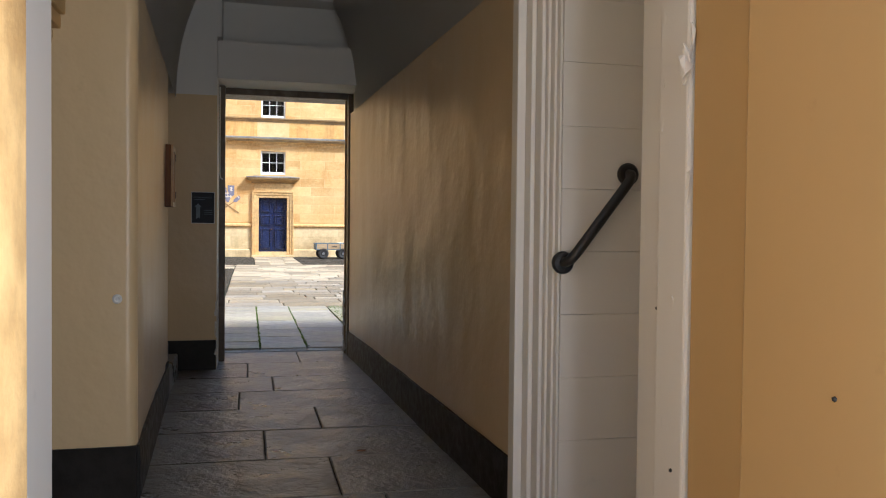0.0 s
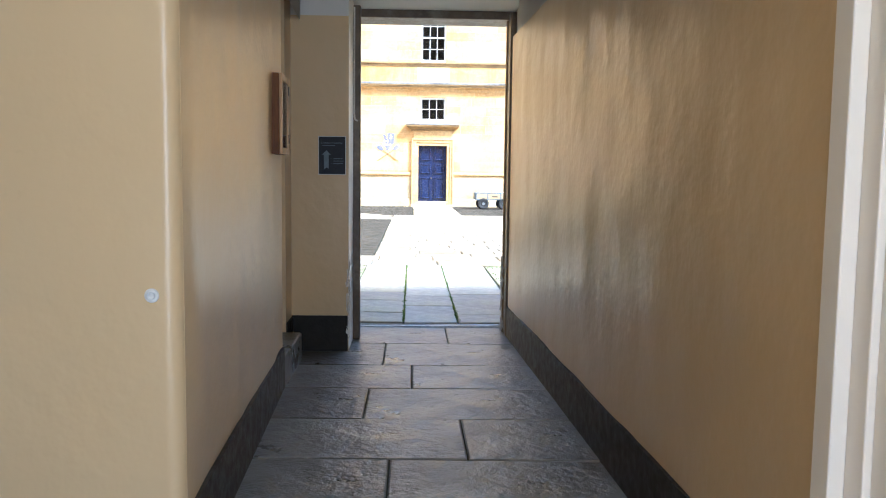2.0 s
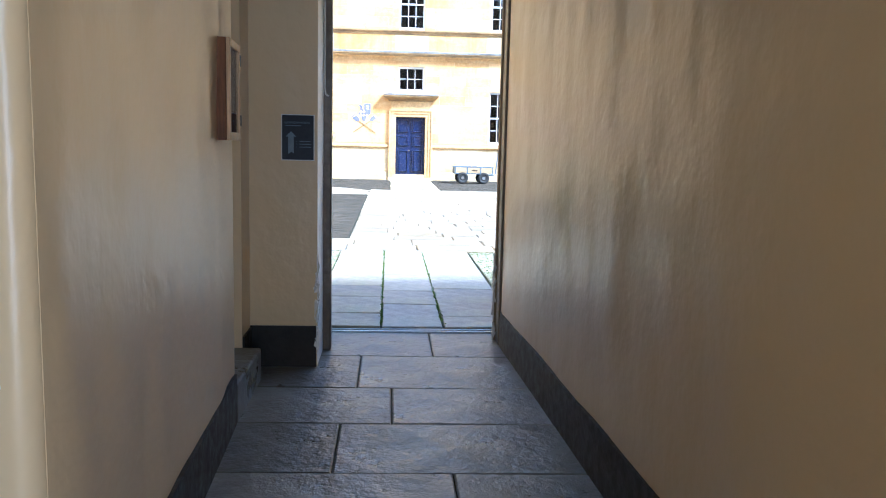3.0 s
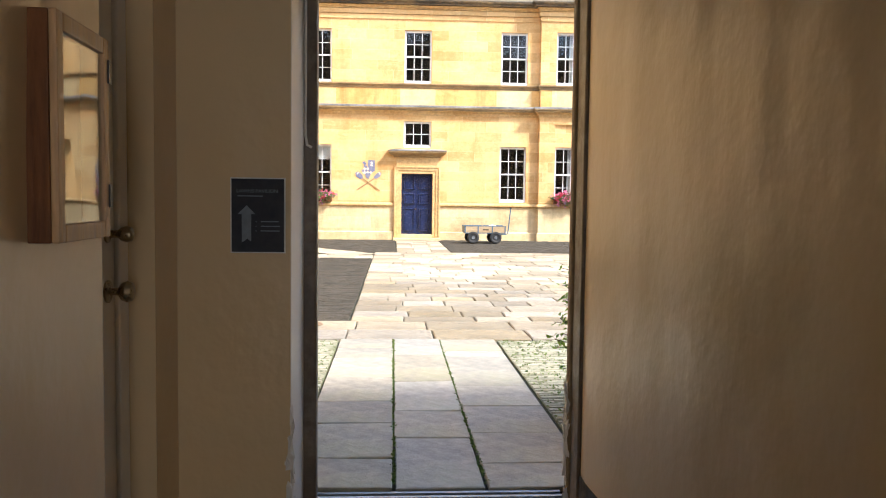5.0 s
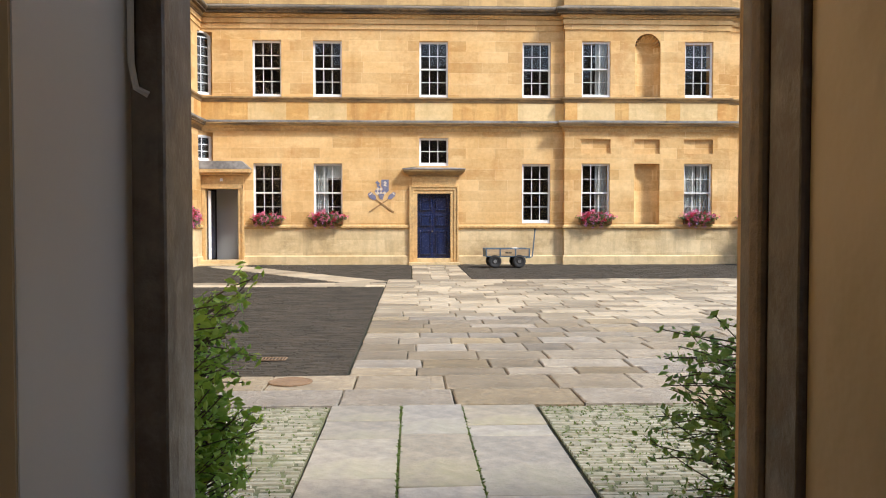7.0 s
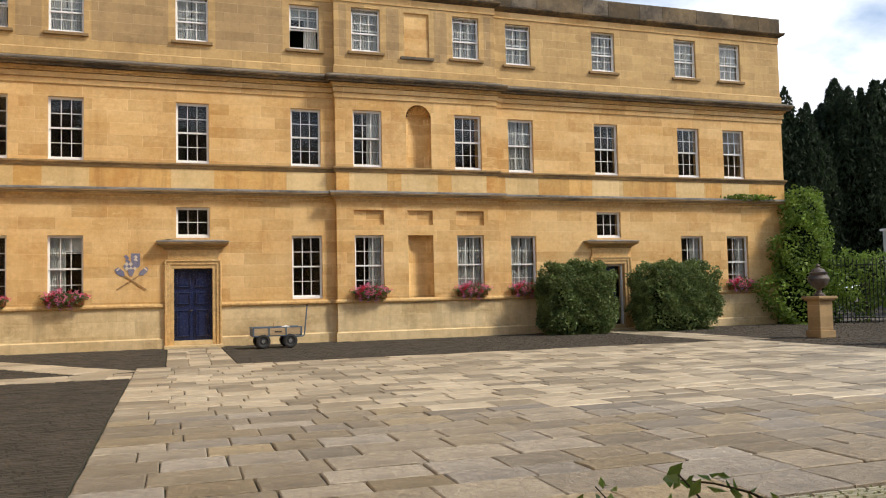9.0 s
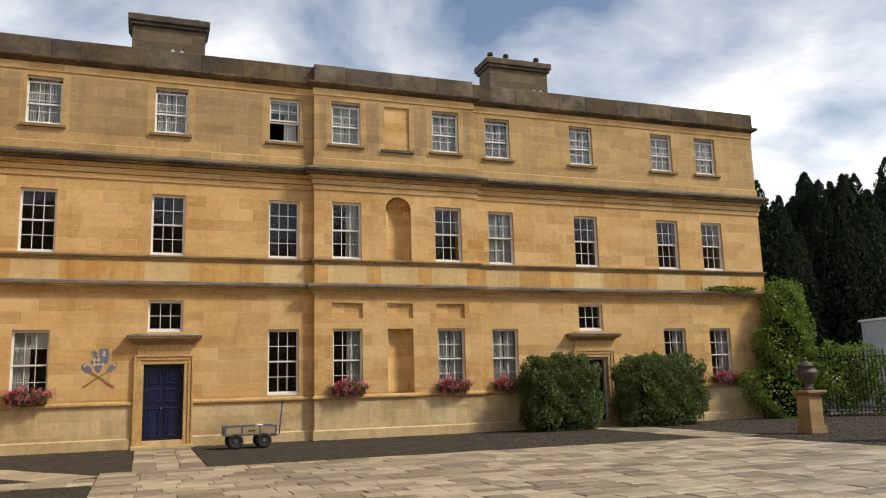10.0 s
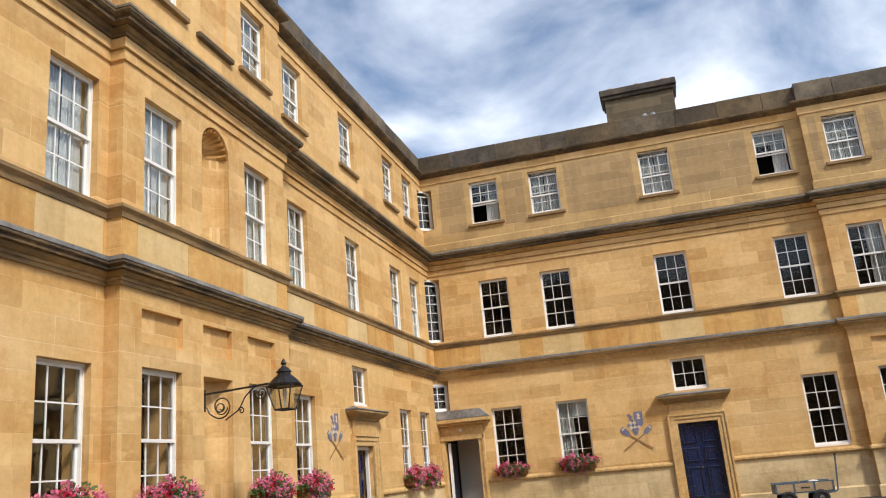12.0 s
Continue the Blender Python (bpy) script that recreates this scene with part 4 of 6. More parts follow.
for s, o in ((1, 0.0), (-1, 0.0)):
    for o0, o1, d in ((0.0, 0.12, 0.05), (0.12, 0.2, 0.09)):
        a, b = sorted((s * (0.565 + o0), s * (0.565 + (o1 if s > 0 else min(o1, 0.125)))))
        if b - a > 0.01:
            part("jamb_moulding", boxes((a, b, -d, 0.02, 0.0, 2.66 + o0), bevel=0.008), TRIM, case)
part("head_moulding", boxes((-0.69, 0.77, -0.09, 0.02, 2.662, 2.82), bevel=0.01), TRIM, case)
part("frieze", boxes((-0.69, 0.75, -0.06, 0.02, 2.824, 3.12), bevel=0.01), TRIM, case)
bm = bmesh.new()
lathe(bm, [(0.055, 0), (0.055, 0.02), (0.02, 0.03)], 12)
ros = part("rosette", bm, WHITEP, case, "small pale carved rosette")
ros.matrix_basis = pose(0, -0.06, 2.97, 90)
part("hood", boxes((-0.69, 0.98, -0.22, 0.02, 3.124, 3.20), (-0.69, 1.04, -0.34, 0.02, 3.20, 3.33), bevel=0.02), TRIM, case, "projecting stone hood")
bm = bmesh.new()
prism(bm, [(-0.69, 3.334), (1.05, 3.334), (0.75, 3.60), (-0.69, 3.60)], -0.35, 0.01)
hoodtop = part("hood_flashing", bm, LEAD, case, "stained sloping lead hood top")
hoodtop.matrix_basis = Matrix(((1, 0, 0, 0), (0, 0, 1, 0), (0, 1, 0, 0), (0, 0, 0, 1)))
part("doorstep", boxes((-0.69, 0.9, -0.75, 0.0, -0.05, 0.08), (-0.69, 0.8, -0.38, 0.1, 0.08, 0.2), bevel=0.012), PLINTH, case, "two worn stone steps")
od = thing("open_door", FAC @ Matrix.Translation((-6.885, 0, 0)), "dark door folded open inside a doorway", "door", "open courtyard doors", "structure")
part("door_leaf", boxes((-0.55, -0.50, 0.18, 1.1, 0.2, 2.6), bevel=0.005), NAVY, od)
part("door_frame", boxes((-0.50, -0.42, 0.12, 0.2, 0.2, 2.6)), WHITE, od, "white painted frame")
bm = boxes((-7.45, -6.2, F + 1.6, F + 1.7, 0.0, 2.8))
tagged(part("lobby_wall", bm, CREAM), "dim cream lobby wall inside the doorway", "wall", "", "structure")


# ---- chimneys ----
def chimney(x0, x1, pots, label, cowl):
    c = thing("chimney", Matrix.Translation(((x0 + x1) / 2, 36.6, 12.1)), label, "chimney", "chimneys")
    w = (x1 - x0) / 2
    part("shaft", boxes((-w, w, -0.4, 0.6, 0.0, 1.62), bevel=0.02), CHIM, c)
    part("cap", boxes((-w - 0.08, w + 0.08, -0.5, 0.7, 1.62, 1.74), (-w - 0.14, w + 0.14, -0.56, 0.76, 1.742, 1.98), bevel=0.03), SOOT, c, "sooty projecting stone cap")
    for k in range(pots):
        x = -w + 0.25 + (2 * w - 0.5) * k / (pots - 1)
        bm = bmesh.new()
        lathe(bm, [(0.13, 0), (0.13, 0.04), (0.11, 0.06), (0.115, 0.16), (0.14, 0.17), (0.14, 0.21), (0.09, 0.22)], 14, (x, 0.0, 1.98))
        p = part("chimney_pot", bm, POT, c)
        if cowl and k != 2:
            bm = bmesh.new()
            lathe(bm, [(0.05, 0.22), (0.05, 0.27), (0.11, 0.28), (0.12, 0.36), (0.08, 0.41), (0.02, 0.42)], 14, (x, 0.0, 1.98))
            part("cowl", bm, BLACKM, p, "dark round metal cowl")
    for k in range(2):
        bm = bmesh.new()
        lathe(bm, [(0.07, 0), (0.07, 0.62), (0.10, 0.64), (0.10, 0.72), (0.06, 0.78)], 12, (0.1 + 0.28 * k + (0.4 if cowl else 0), -0.62, 0.0))
        part("vent_pipe", bm, ZINC, c, "short zinc vent pipe")
    return c


chimney(-0.82, 1.51, 3, "broad sooty limestone chimney stack with clay pots", False)
chimney(12.05, 14.55, 4, "broad sooty limestone chimney stack with cowled pots", True)


# ---- passage ----
def lumpy(p0, p1, z0, z1, thick, amp, step=0.05, seed=0.0, keep=0.0):
    """A plastered wall whose face from p0 to p1 (its room on the left of the way) bulges a little."""
    a, b = Vector((*p0, 0)), Vector((*p1, 0))
    d = b - a
    L = d.length
    d.normalize()
    n = Vector((-d.y, d.x, 0))
    nu, nz = max(2, int(L / step)), max(2, int((z1 - z0) / step))
    bm = bmesh.new()
    grid = []
    for i in range(nu + 1):
        row = []
        for j in range(nz + 1):
            u, z = L * i / nu, z0 + (z1 - z0) * j / nz
            q = a + d * u
            e = min(1.0, i / 2, (nu - i) / 2) * min(1.0, j / 2, (nz - j) / 2)
            h = noise.noise(Vector((q.x * 1.3 + seed, q.y * 1.3, z * 0.9))) * amp + noise.noise(Vector((q.x * 5 + seed, q.y * 5, z * 2.4))) * amp * 0.28
            if z > 1.2:
                h += max(0.0, noise.noise(Vector((q.x * 7 + seed, q.y * 7, z * 1.3)))) * amp * 0.9 * min(1, z - 1.2)
            q = q + n * (h * e)
            row.append(bm.verts.new((q.x, q.y, z)))
        grid.append(row)
    for i in range(nu):
        for j in range(nz):
            bm.faces.new((grid[i][j], grid[i + 1][j], grid[i + 1][j + 1], grid[i][j + 1]))
    loop = [grid[i][0] for i in range(nu + 1)] + [grid[nu][j] for j in range(1, nz + 1)] + [grid[i][nz] for i in range(nu - 1, -1, -1)] + [grid[0][j] for j in range(nz - 1, 0, -1)]
    rear = [bm.verts.new((v.co - n * thick)) for v in loop]
    k = len(loop)
    for i in range(k):
        bm.faces.new((loop[i], rear[i], rear[(i + 1) % k], loop[(i + 1) % k]))
    bm.faces.new(rear)
    return bm


def skirt(p0, p1, z1=0.25, out=0.012):
    """A painted black band at the wall's foot, its room on the left of the way."""
    a, b = Vector(p0), Vector(p1)
    d = (b - a).normalized()
    n = Vector((-d.y, d.x)) * out
    bm = bmesh.new()
    prism(bm, [tuple(a - n * 0.5), tuple(b - n * 0.5), tuple(b + n), tuple(a + n)], -0.02, z1)
    return tagged(part("baseboard", bm, BLACKB), "scuffed black painted skirting band", "baseboard", "", "structure")


SPRING = 2.38
R0, R1 = (0.625, 3.75), (0.448, 8.55)
L0, L1 = (-1.012, 4.57), (-1.10, 6.95)
# right wall (room on its left when walked outwards, so the way runs towards the courtyard)
for nm, z0, z1, ma in (("wall_east_1", -0.02, SPRING, TAN), ("wall_east_2", SPRING, 3.6, CREAM)):
    back = 0.0 if ma is TAN else 0.03
    tagged(part(nm, lumpy((R0[0] + back, R0[1]), (R1[0] + back, R1[1]), z0, z1, 0.5, 0.016 if ma is TAN else 0.006, seed=3.0), ma, smooth=True), "lumpy tan gloss-painted passage wall" if ma is TAN else "off-white upper passage wall", "wall", "", "structure")
    tagged(part(nm.replace("east", "pier"), lumpy((L1[0] - back, L1[1]), (L0[0] - back, L0[1]), z0, z1, 0.3, 0.024 if ma is TAN else 0.006, seed=11.0), ma, smooth=True), "lumpy tan gloss-painted passage wall" if ma is TAN else "off-white upper passage wall", "wall", "", "structure")
skirt((0.625, 3.76), (0.450, 8.54))
skirt(L1, (-1.008, 4.535))
skirt((-1.012, 4.53), (-2.1, 4.53))
# the pier's front, rounded at its arris
bm = bmesh.new()
arc = [(-1.012 - 0.05 + 0.05 * math.sin(a), 4.53 + 0.05 - 0.05 * math.cos(a)) for a in [math.pi / 2 * k / 8 for k in range(9)]]
prism(bm, [(-2.2, 4.53), *arc, (-1.03, 4.7), (-2.2, 4.7)], -0.02, 3.4)
tagged(part("wall_pier_3", bm, TAN, smooth=True), "tan painted pier front with a rounded corner", "wall", "", "structure")
br = thing("timber_bracket", None, "brown painted moulded timber bracket on the pier", "bracket", "", "structure")
part("shelf", boxes((-2.2, -1.33, 4.33, 4.529, 2.13, 2.19), bevel=0.006), OCHRE, br)
part("moulding", boxes((-2.2, -1.36, 4.37, 4.529, 2.075, 2.128), bevel=0.014), OCHRE, br)
part("bracket_board", boxes((-2.2, -1.31, 4.30, 4.529, 2.192, 2.9), bevel=0.008), OCHRE, br)
# alcove with the white door
bm = boxes((-1.75, -1.62, 6.95, 8.0, -0.02, 4.0), (-1.62, -1.34, 7.72, 8.0, -0.02, 4.0))
tagged(part("wall_alcove", bm, TAN), "tan painted alcove wall", "wall", "", "structure")
bm = boxes((-1.34, -1.20, 7.722, 8.0, -0.02, 4.0), (-1.34, -1.11, 6.80, 6.955, -0.02, SPRING))
tagged(part("wall_alcove", bm, TAN), "tan painted alcove return", "wall", "", "structure")
skirt((-1.2, 7.99), (-1.2, 7.73))
# end wall beside the doorway
for nm, z0, z1, ma in (("wall_end_1", -0.02, 2.41, TAN), ("wall_end_2", 2.41, 4.0, CREAM)):
    tagged(part(nm, lumpy((-0.789, 8.0), (-1.75, 8.0), z0, z1, 0.02, 0.005, seed=21.0), ma, smooth=True), "tan painted end wall beside the doorway" if ma is TAN else "off-white upper end wall", "wall", "", "structure")
tagged(part("wall_end_core", boxes((-1.75, -0.832, 8.03, 8.555, -0.02, 4.0)), CREAM), "solid wall core beside the doorway", "wall", "", "structure")
skirt((-0.792, 8.0), (-1.2, 8.0), 0.26)
end = thing("wall_end_3", None, "off-white plaster with a blocked fanlight recess above the doorway", "wall", "", "structure")
for nm, row in (("lintel_wall", (-0.83, 0.60, 8.2, 8.62, 2.585, 2.92)), ("recess_back", (-0.83, 0.60, 8.42, 8.62, 2.923, 4.0)), ("recess_cheek", (-0.86, -0.75, 8.0, 8.417, 2.923, 4.0)),
                ("recess_head", (-0.747, 0.60, 8.16, 8.417, 3.34, 4.0)), ("lintel_facing", (-0.787, 0.458, 8.13, 8.198, 2.585, 2.92))):
    part(nm, boxes(row), CREAM, end)
# plaster reveal at the doorway, chipped at its foot
bm = lumpy((-0.784, 8.42), (-0.787, 8.006), -0.02, 2.585, 0.04, 0.010, 0.04, seed=31.0)
tagged(part("door_reveal", bm, OLDWHITE, smooth=True), "chipped cream plaster door reveal", "wall", "", "structure")


def chips(p0, p1, z0, z1, n, seed, out):
    """Broken plaster and flaked stone along an arris."""
    r = random.Random(seed)
    bm = bmesh.new()
    for k in range(n):
        t = r.random()
        c = Vector((p0[0] + (p1[0] - p0[0]) * t, p0[1] + (p1[1] - p0[1]) * t, r.uniform(z0, z1)))
        s = r.uniform(0.012, 0.035)
        vs = [bm.verts.new(c + Vector((r.uniform(-s, s) * 0.6, r.uniform(-s, s) * 0.6, r.uniform(-s, s) * 1.8))) for _ in range(7)]
        bmesh.ops.convex_hull(bm, input=vs)
    return bm


tagged(part("plaster_chips", chips((-0.789, 8.0), (-0.792, 8.02), 0.05, 0.75, 60, 4, 0), OLDWHITE), "flaked broken plaster on the door reveal", "plaster", "", "stuff")
tagged(part("plaster_chips", chips((0.420, 8.71), (0.422, 8.77), 0.02, 0.62, 60, 5, 0), OLDWHITE), "flaked broken stone on the door jamb", "plaster", "", "stuff")

# vault
bm = bmesh.new()
rows = []
for i in range(25):
    y = 3.75 + (8.2 - 3.75) * i / 24
    xr = R0[0] + (R1[0] - R0[0]) * (y - R0[1]) / (R1[1] - R0[1])
    xl = L0[0] + (L1[0] - L0[0]) * (y - L0[1]) / (L1[1] - L0[1])
    c, r = (xl + xr) / 2, (xr - xl) / 2
    row = []
    for k in range(21):
        a = math.pi * k / 20
        row.append(bm.verts.new((c + (r - 0.004) * math.cos(a), y, SPRING - 0.004 + 1.4 * math.sin(a) + 0.008 * noise.noise(Vector((c + math.cos(a) * 2, y * 2, a))))))
    rows.append(row)
for r0, r1 in zip(rows, rows[1:]):
    for k in range(20):
        bm.faces.new((r0[k], r0[k + 1], r1[k + 1], r1[k]))
bmesh.ops.solidify(bm, geom=list(bm.faces), thickness=-0.12)
tagged(part("ceiling", bm, CREAM, smooth=True), "off-white barrel vault over the passage", "ceiling", "", "structure")
bm = boxes((-2.3, 1.5, 1.3, 8.56, 4.0, 4.2))
tagged(part("ceiling", bm, CREAM), "plain slab above the passage", "ceiling", "", "structure")
bm = boxes((-2.3, 1.4, 2.4, 3.76, 3.3, 3.4))
tagged(part("ceiling", bm, CREAM), "off-white lobby ceiling", "ceiling", "", "structure")

# outer wall of the passage building, towards the courtyard
bm = pierced(-16.0, 30.0, -0.1, 4.25, 8.56, 9.02, [(-0.86, 0.50, -0.2, 2.60)])
tagged(part("wall_south", bm, STONE), "plain golden limestone rear facade pierced by the passage door", "wall", "", "structure")
bm = boxes((-16, -2.3, 1.3, 8.56, -0.1, 4.42), (1.5, 30, 1.3, 8.56, -0.1, 4.42), (-2.3, 1.5, 1.3, 8.56, 4.2, 4.42))
tagged(part("building_mass", bm, OCHRE), "plain ochre rendered building around the passage", "wall", "", "structure")
# unseen blocks added so the sash windows reflect a dark skyline
bm = boxes((-70, -18, -30, -24, -0.1, 16.5), (-18, 9, -30, -24, -0.1, 18.6), (9, 34, -30, -24, -0.1, 17.2), (34, 80, -30, -24, -0.1, 18.2), (-12, -9, -28, -26, 18.6, 20.4), (20, 22.5, -28, -26, 17.2, 19.4), (44, 47, -28, -26, 18.2, 20.2))
tagged(part("reflection_blocks", bm, ATTIC), "plain unseen blocks added for the windows to reflect", "building", "", "structure")
exitf = thing("door_frame", None, "worn brown painted door frame around the courtyard opening", "door frame", "", "structure")
part("jamb", boxes((-0.862, -0.838, 8.478, 8.98, 0.0, 2.595), bevel=0.006), FRAMEB, exitf)
part("jamb", boxes((0.490, 0.502, 8.62, 8.98, 0.0, 2.595), bevel=0.004), FRAMEB, exitf)
part("jamb", boxes((-0.83, -0.730, 8.40, 8.475, 0.0, 2.57), bevel=0.010), FRAMEB, exitf)
part("jamb_stone", boxes((0.420, 0.489, 8.705, 8.775, 0.0, 2.57), bevel=0.014), JAMBSTONE, exitf, "worn brown stone jamb edge")
part("jamb_lining", boxes((0.432, 0.49, 8.555, 8.70, 0.0, 2.57), bevel=0.008), FRAMEB, exitf)
part("head", boxes((-0.838, 0.490, 8.66, 8.98, 2.53, 2.597), bevel=0.006), FRAMEB, exitf)
bm = bmesh.new()
tube(bm, [(-0.776, 8.385, 2.55), (-0.776, 8.38, 1.75), (-0.770, 8.385, 1.71), (-0.752, 8.392, 1.70)], 0.006, 6)
tagged(part("cable", bm, OLDWHITE), "thin painted cable clipped down the door reveal", "cable")
sill = thing("threshold", None, "worn metal drain strip across the doorway", "threshold", "", "structure")
part("strip", boxes((-0.80, 0.45, 8.93, 8.955, -0.01, 0.012)), ZINC, sill)
part("strip", boxes((-0.80, 0.45, 8.985, 9.01, -0.01, 0.014)), ZINC, sill)
part("channel", boxes((-0.80, 0.45, 8.957, 8.983, -0.03, -0.008)), BLACKM, sill)

# flagstones of the passage
floor = thing("floor", None, "dark worn flagstone passage floor", "floor", "", "structure")


def slab(poly, z, material, parent, name="flagstone", edge=0.007, depth=0.06, tilt=0.004, rnd=rng):
    """One paving stone from its four plan corners."""
    c = Vector((sum(p[0] for p in poly) / 4, sum(p[1] for p in poly) / 4))
    tx, ty = rnd.uniform(-tilt, tilt), rnd.uniform(-tilt, tilt)
    dz = rnd.uniform(-0.003, 0.003)
    bm = bmesh.new()
    rings = [[], [], []]
    for x, y in poly:
        x, y = x - c.x, y - c.y
        zz = x * tx + y * ty + dz
        s = Vector((x, y))
        inn = s - Vector((math.copysign(edge, x), math.copysign(edge, y)))
        rings[0].append(bm.verts.new((x, y, -depth)))
        rings[1].append(bm.verts.new((x, y, zz - edge * 0.8)))
        rings[2].append(bm.verts.new((inn.x, inn.y, zz)))
    for a, b in zip(rings, rings[1:]):
        for k in range(4):
            bm.faces.new((a[k], a[(k + 1) % 4], b[(k + 1) % 4], b[k]))
    bm.faces.new(rings[2])
    ob = part(name, bm, material, parent)
    ob.matrix_basis = Matrix.Translation((c.x, c.y, z))
    return ob


def xr_at(y):
    return R0[0] + (R1[0] - R0[0]) * (y - R0[1]) / (R1[1] - R0[1]) + 0.02


def xl_at(y):
    return -2.2 if y < 4.53 else (L0[0] + (L1[0] - L0[0]) * (y - L0[1]) / (L1[1] - L0[1]) - 0.02 if y < 7.6 else -1.22)


rows = [(0.2, 1.0, (-0.4,)), (1.0, 1.75, (0.1,)), (1.75, 2.5, (-0.55,)), (2.5, 3.1, (-0.9, 0.2)), (3.1, 3.75, (-1.2, -0.3)), (3.75, 4.4, (-1.1, 0.12)), (4.4, 5.05, (-0.08,)), (5.05, 5.70, (-0.42,)), (5.70, 6.31, (-0.06,)), (6.31, 6.93, (-0.58,)), (6.93, 7.53, (-0.32,)), (7.53, 8.24, (-0.52,)), (8.24, 8.92, (-0.04,))]
for y0, y1, cuts in rows:
    sk0, sk1 = rng.uniform(-0.015, 0.015), rng.uniform(-0.015, 0.015)
    ym = (y0 + y1) / 2
    xs = [-0.84 if y0 > 8.2 else xl_at(ym), *cuts, xr_at(ym) if y0 >= 3.7 else 0.95]
    for a, b in zip(xs, xs[1:]):
        g = 0.004
        f = lambda x, s: s * 0.5 * x - 0.03 * x
        slab([(a + g, y0 + g + f(a, sk0)), (b - g, y0 + g + f(b, sk0)), (b - g, y1 - g + f(b, sk0)), (a + g, y1 - g + f(a, sk0))], 0.0, FLAG, floor)
bm = boxes((-2.3, 1.4, 0.2, 8.96, -0.06, -0.012))
part("bedding", bm, JOINT, floor, "dark dirt in the joints")
bm = boxes((-1.34, -1.09, 6.97, 7.72, -0.02, 0.19), bevel=0.012)
tagged(part("doorstep", bm, FLAG), "worn dark stone step before the white door", "step", "", "structure")

# white door in the alcove
wd = thing("door_1", None, "closed white panelled door with brass knob in the alcove", "door", "", "structure")
leafd = part("door_leaf", boxes((-1.345, -1.30, 6.96, 7.63, 0.19, 2.2), bevel=0.004), OLDWHITE, wd)
for z0, z1 in ((0.32, 0.98), (1.09, 1.45), (1.56, 2.1)):
    part("door_panel", boxes((-1.302, -1.292, 7.04, 7.50, z0, z1), (-1.294, -1.286, 7.08, 7.46, z0 + 0.04, z1 - 0.04), bevel=0.005), OLDWHITE, leafd)
part("door_frame", boxes((-1.34, -1.285, 7.634, 7.72, 0.19, 2.26), (-1.34, -1.285, 6.958, 7.634, 2.2, 2.26), bevel=0.006), OLDWHITE, wd)
for nm, z, r in (("door_knob", 1.19, 0.034), ("lock", 1.37, 0.026)):
    bm = bmesh.new()
    lathe(bm, [(r * 1.05, 0.0), (r * 1.05, 0.006), (0.012, 0.01), (0.012, 0.035), (r * 0.8, 0.045), (r, 0.062), (r * 0.8, 0.078), (0.006, 0.084)], 16)
    k = part(nm, bm, BRASS, leafd, "round worn brass knob" if nm == "door_knob" else "round brass latch", smooth=True)
    k.matrix_basis = Matrix.Translation((-1.30, 7.56, z)) @ pose(0, 0, 0, 0, 90, 0)

# entrance: jambs, boarded panel and grab rail
bm = boxes((0.60, 1.5, 1.3, 2.5, -0.02, 3.6))
tagged(part("wall_entrance", bm, OCHRE), "ochre painted entrance reveal", "wall", "", "structure")
bm = boxes((0.545, 0.60, 1.3, 2.2, -0.02, 3.6), bevel=0.012)
tagged(part("wall_entrance", bm, OCHRE), "ochre painted entrance reveal edge", "wall", "", "structure")
ef = thing("entrance_frame", None, "chipped cream gloss door frame of the entrance", "door frame", "", "structure")
part("jamb", boxes((0.585, 0.70, 2.505, 2.66, -0.02, 3.3), bevel=0.01), OLDWHITE, ef)
part("jamb_stop", boxes((0.615, 0.70, 2.662, 2.82, -0.02, 3.3), bevel=0.008), OLDWHITE, ef)
bm = boxes((1.12, 1.5, 2.5, 3.6, -0.02, 3.4))
tagged(part("wall_lobby", bm, CREAM), "plain lobby side wall", "wall", "", "structure")
panel = thing("boarded_panel", None, "white painted horizontal boards beside the passage", "panelling", "", "structure")
zs = [-0.02, 0.225, 0.46, 0.70, 0.94, 1.18, 1.415, 1.65, 1.89, 2.13, 2.37, 2.61, 2.85, 3.09, 3.3]
for a, b in zip(zs, zs[1:]):
    part("board", boxes((0.628, 1.12, 3.47 + rng.uniform(-0.002, 0.002), 3.52, a + 0.0005, b - 0.0005), bevel=0.0018), OLDWHITE, panel)
arch = thing("architrave", None, "thickly painted white moulded architrave", "door frame", "", "structure")
for a, b, y0 in ((0.519, 0.555, 3.68), (0.555, 0.575, 3.62), (0.575, 0.592, 3.56), (0.592, 0.604, 3.535), (0.604, 0.616, 3.50), (0.616, 0.627, 3.475)):
    part("moulding", boxes((a + 0.0005, b, y0, 3.75, -0.02, 3.3), bevel=0.004), OLDWHITE, arch)
grab = thing("grab_rail", None, "black metal grab rail on the white boards", "handrail")
lo, hi = Vector((0.632, 3.40, 1.137)), Vector((0.893, 3.40, 1.475))
d = (hi - lo).normalized()
bm = bmesh.new()
pts = [lo + Vector((0, 0.055, 0)), lo + Vector((0, 0.03, 0)) + d * 0.005, lo + d * 0.02 + Vector((0, 0.01, 0)), lo + d * 0.045, hi - d * 0.045, hi - d * 0.02 + Vector((0, 0.01, 0)), hi + Vector((0, 0.03, 0)) - d * 0.005, hi + Vector((0, 0.055, 0))]
tube(bm, pts, 0.0195, 12)
part("bar", bm, BLACKM, grab, smooth=True)
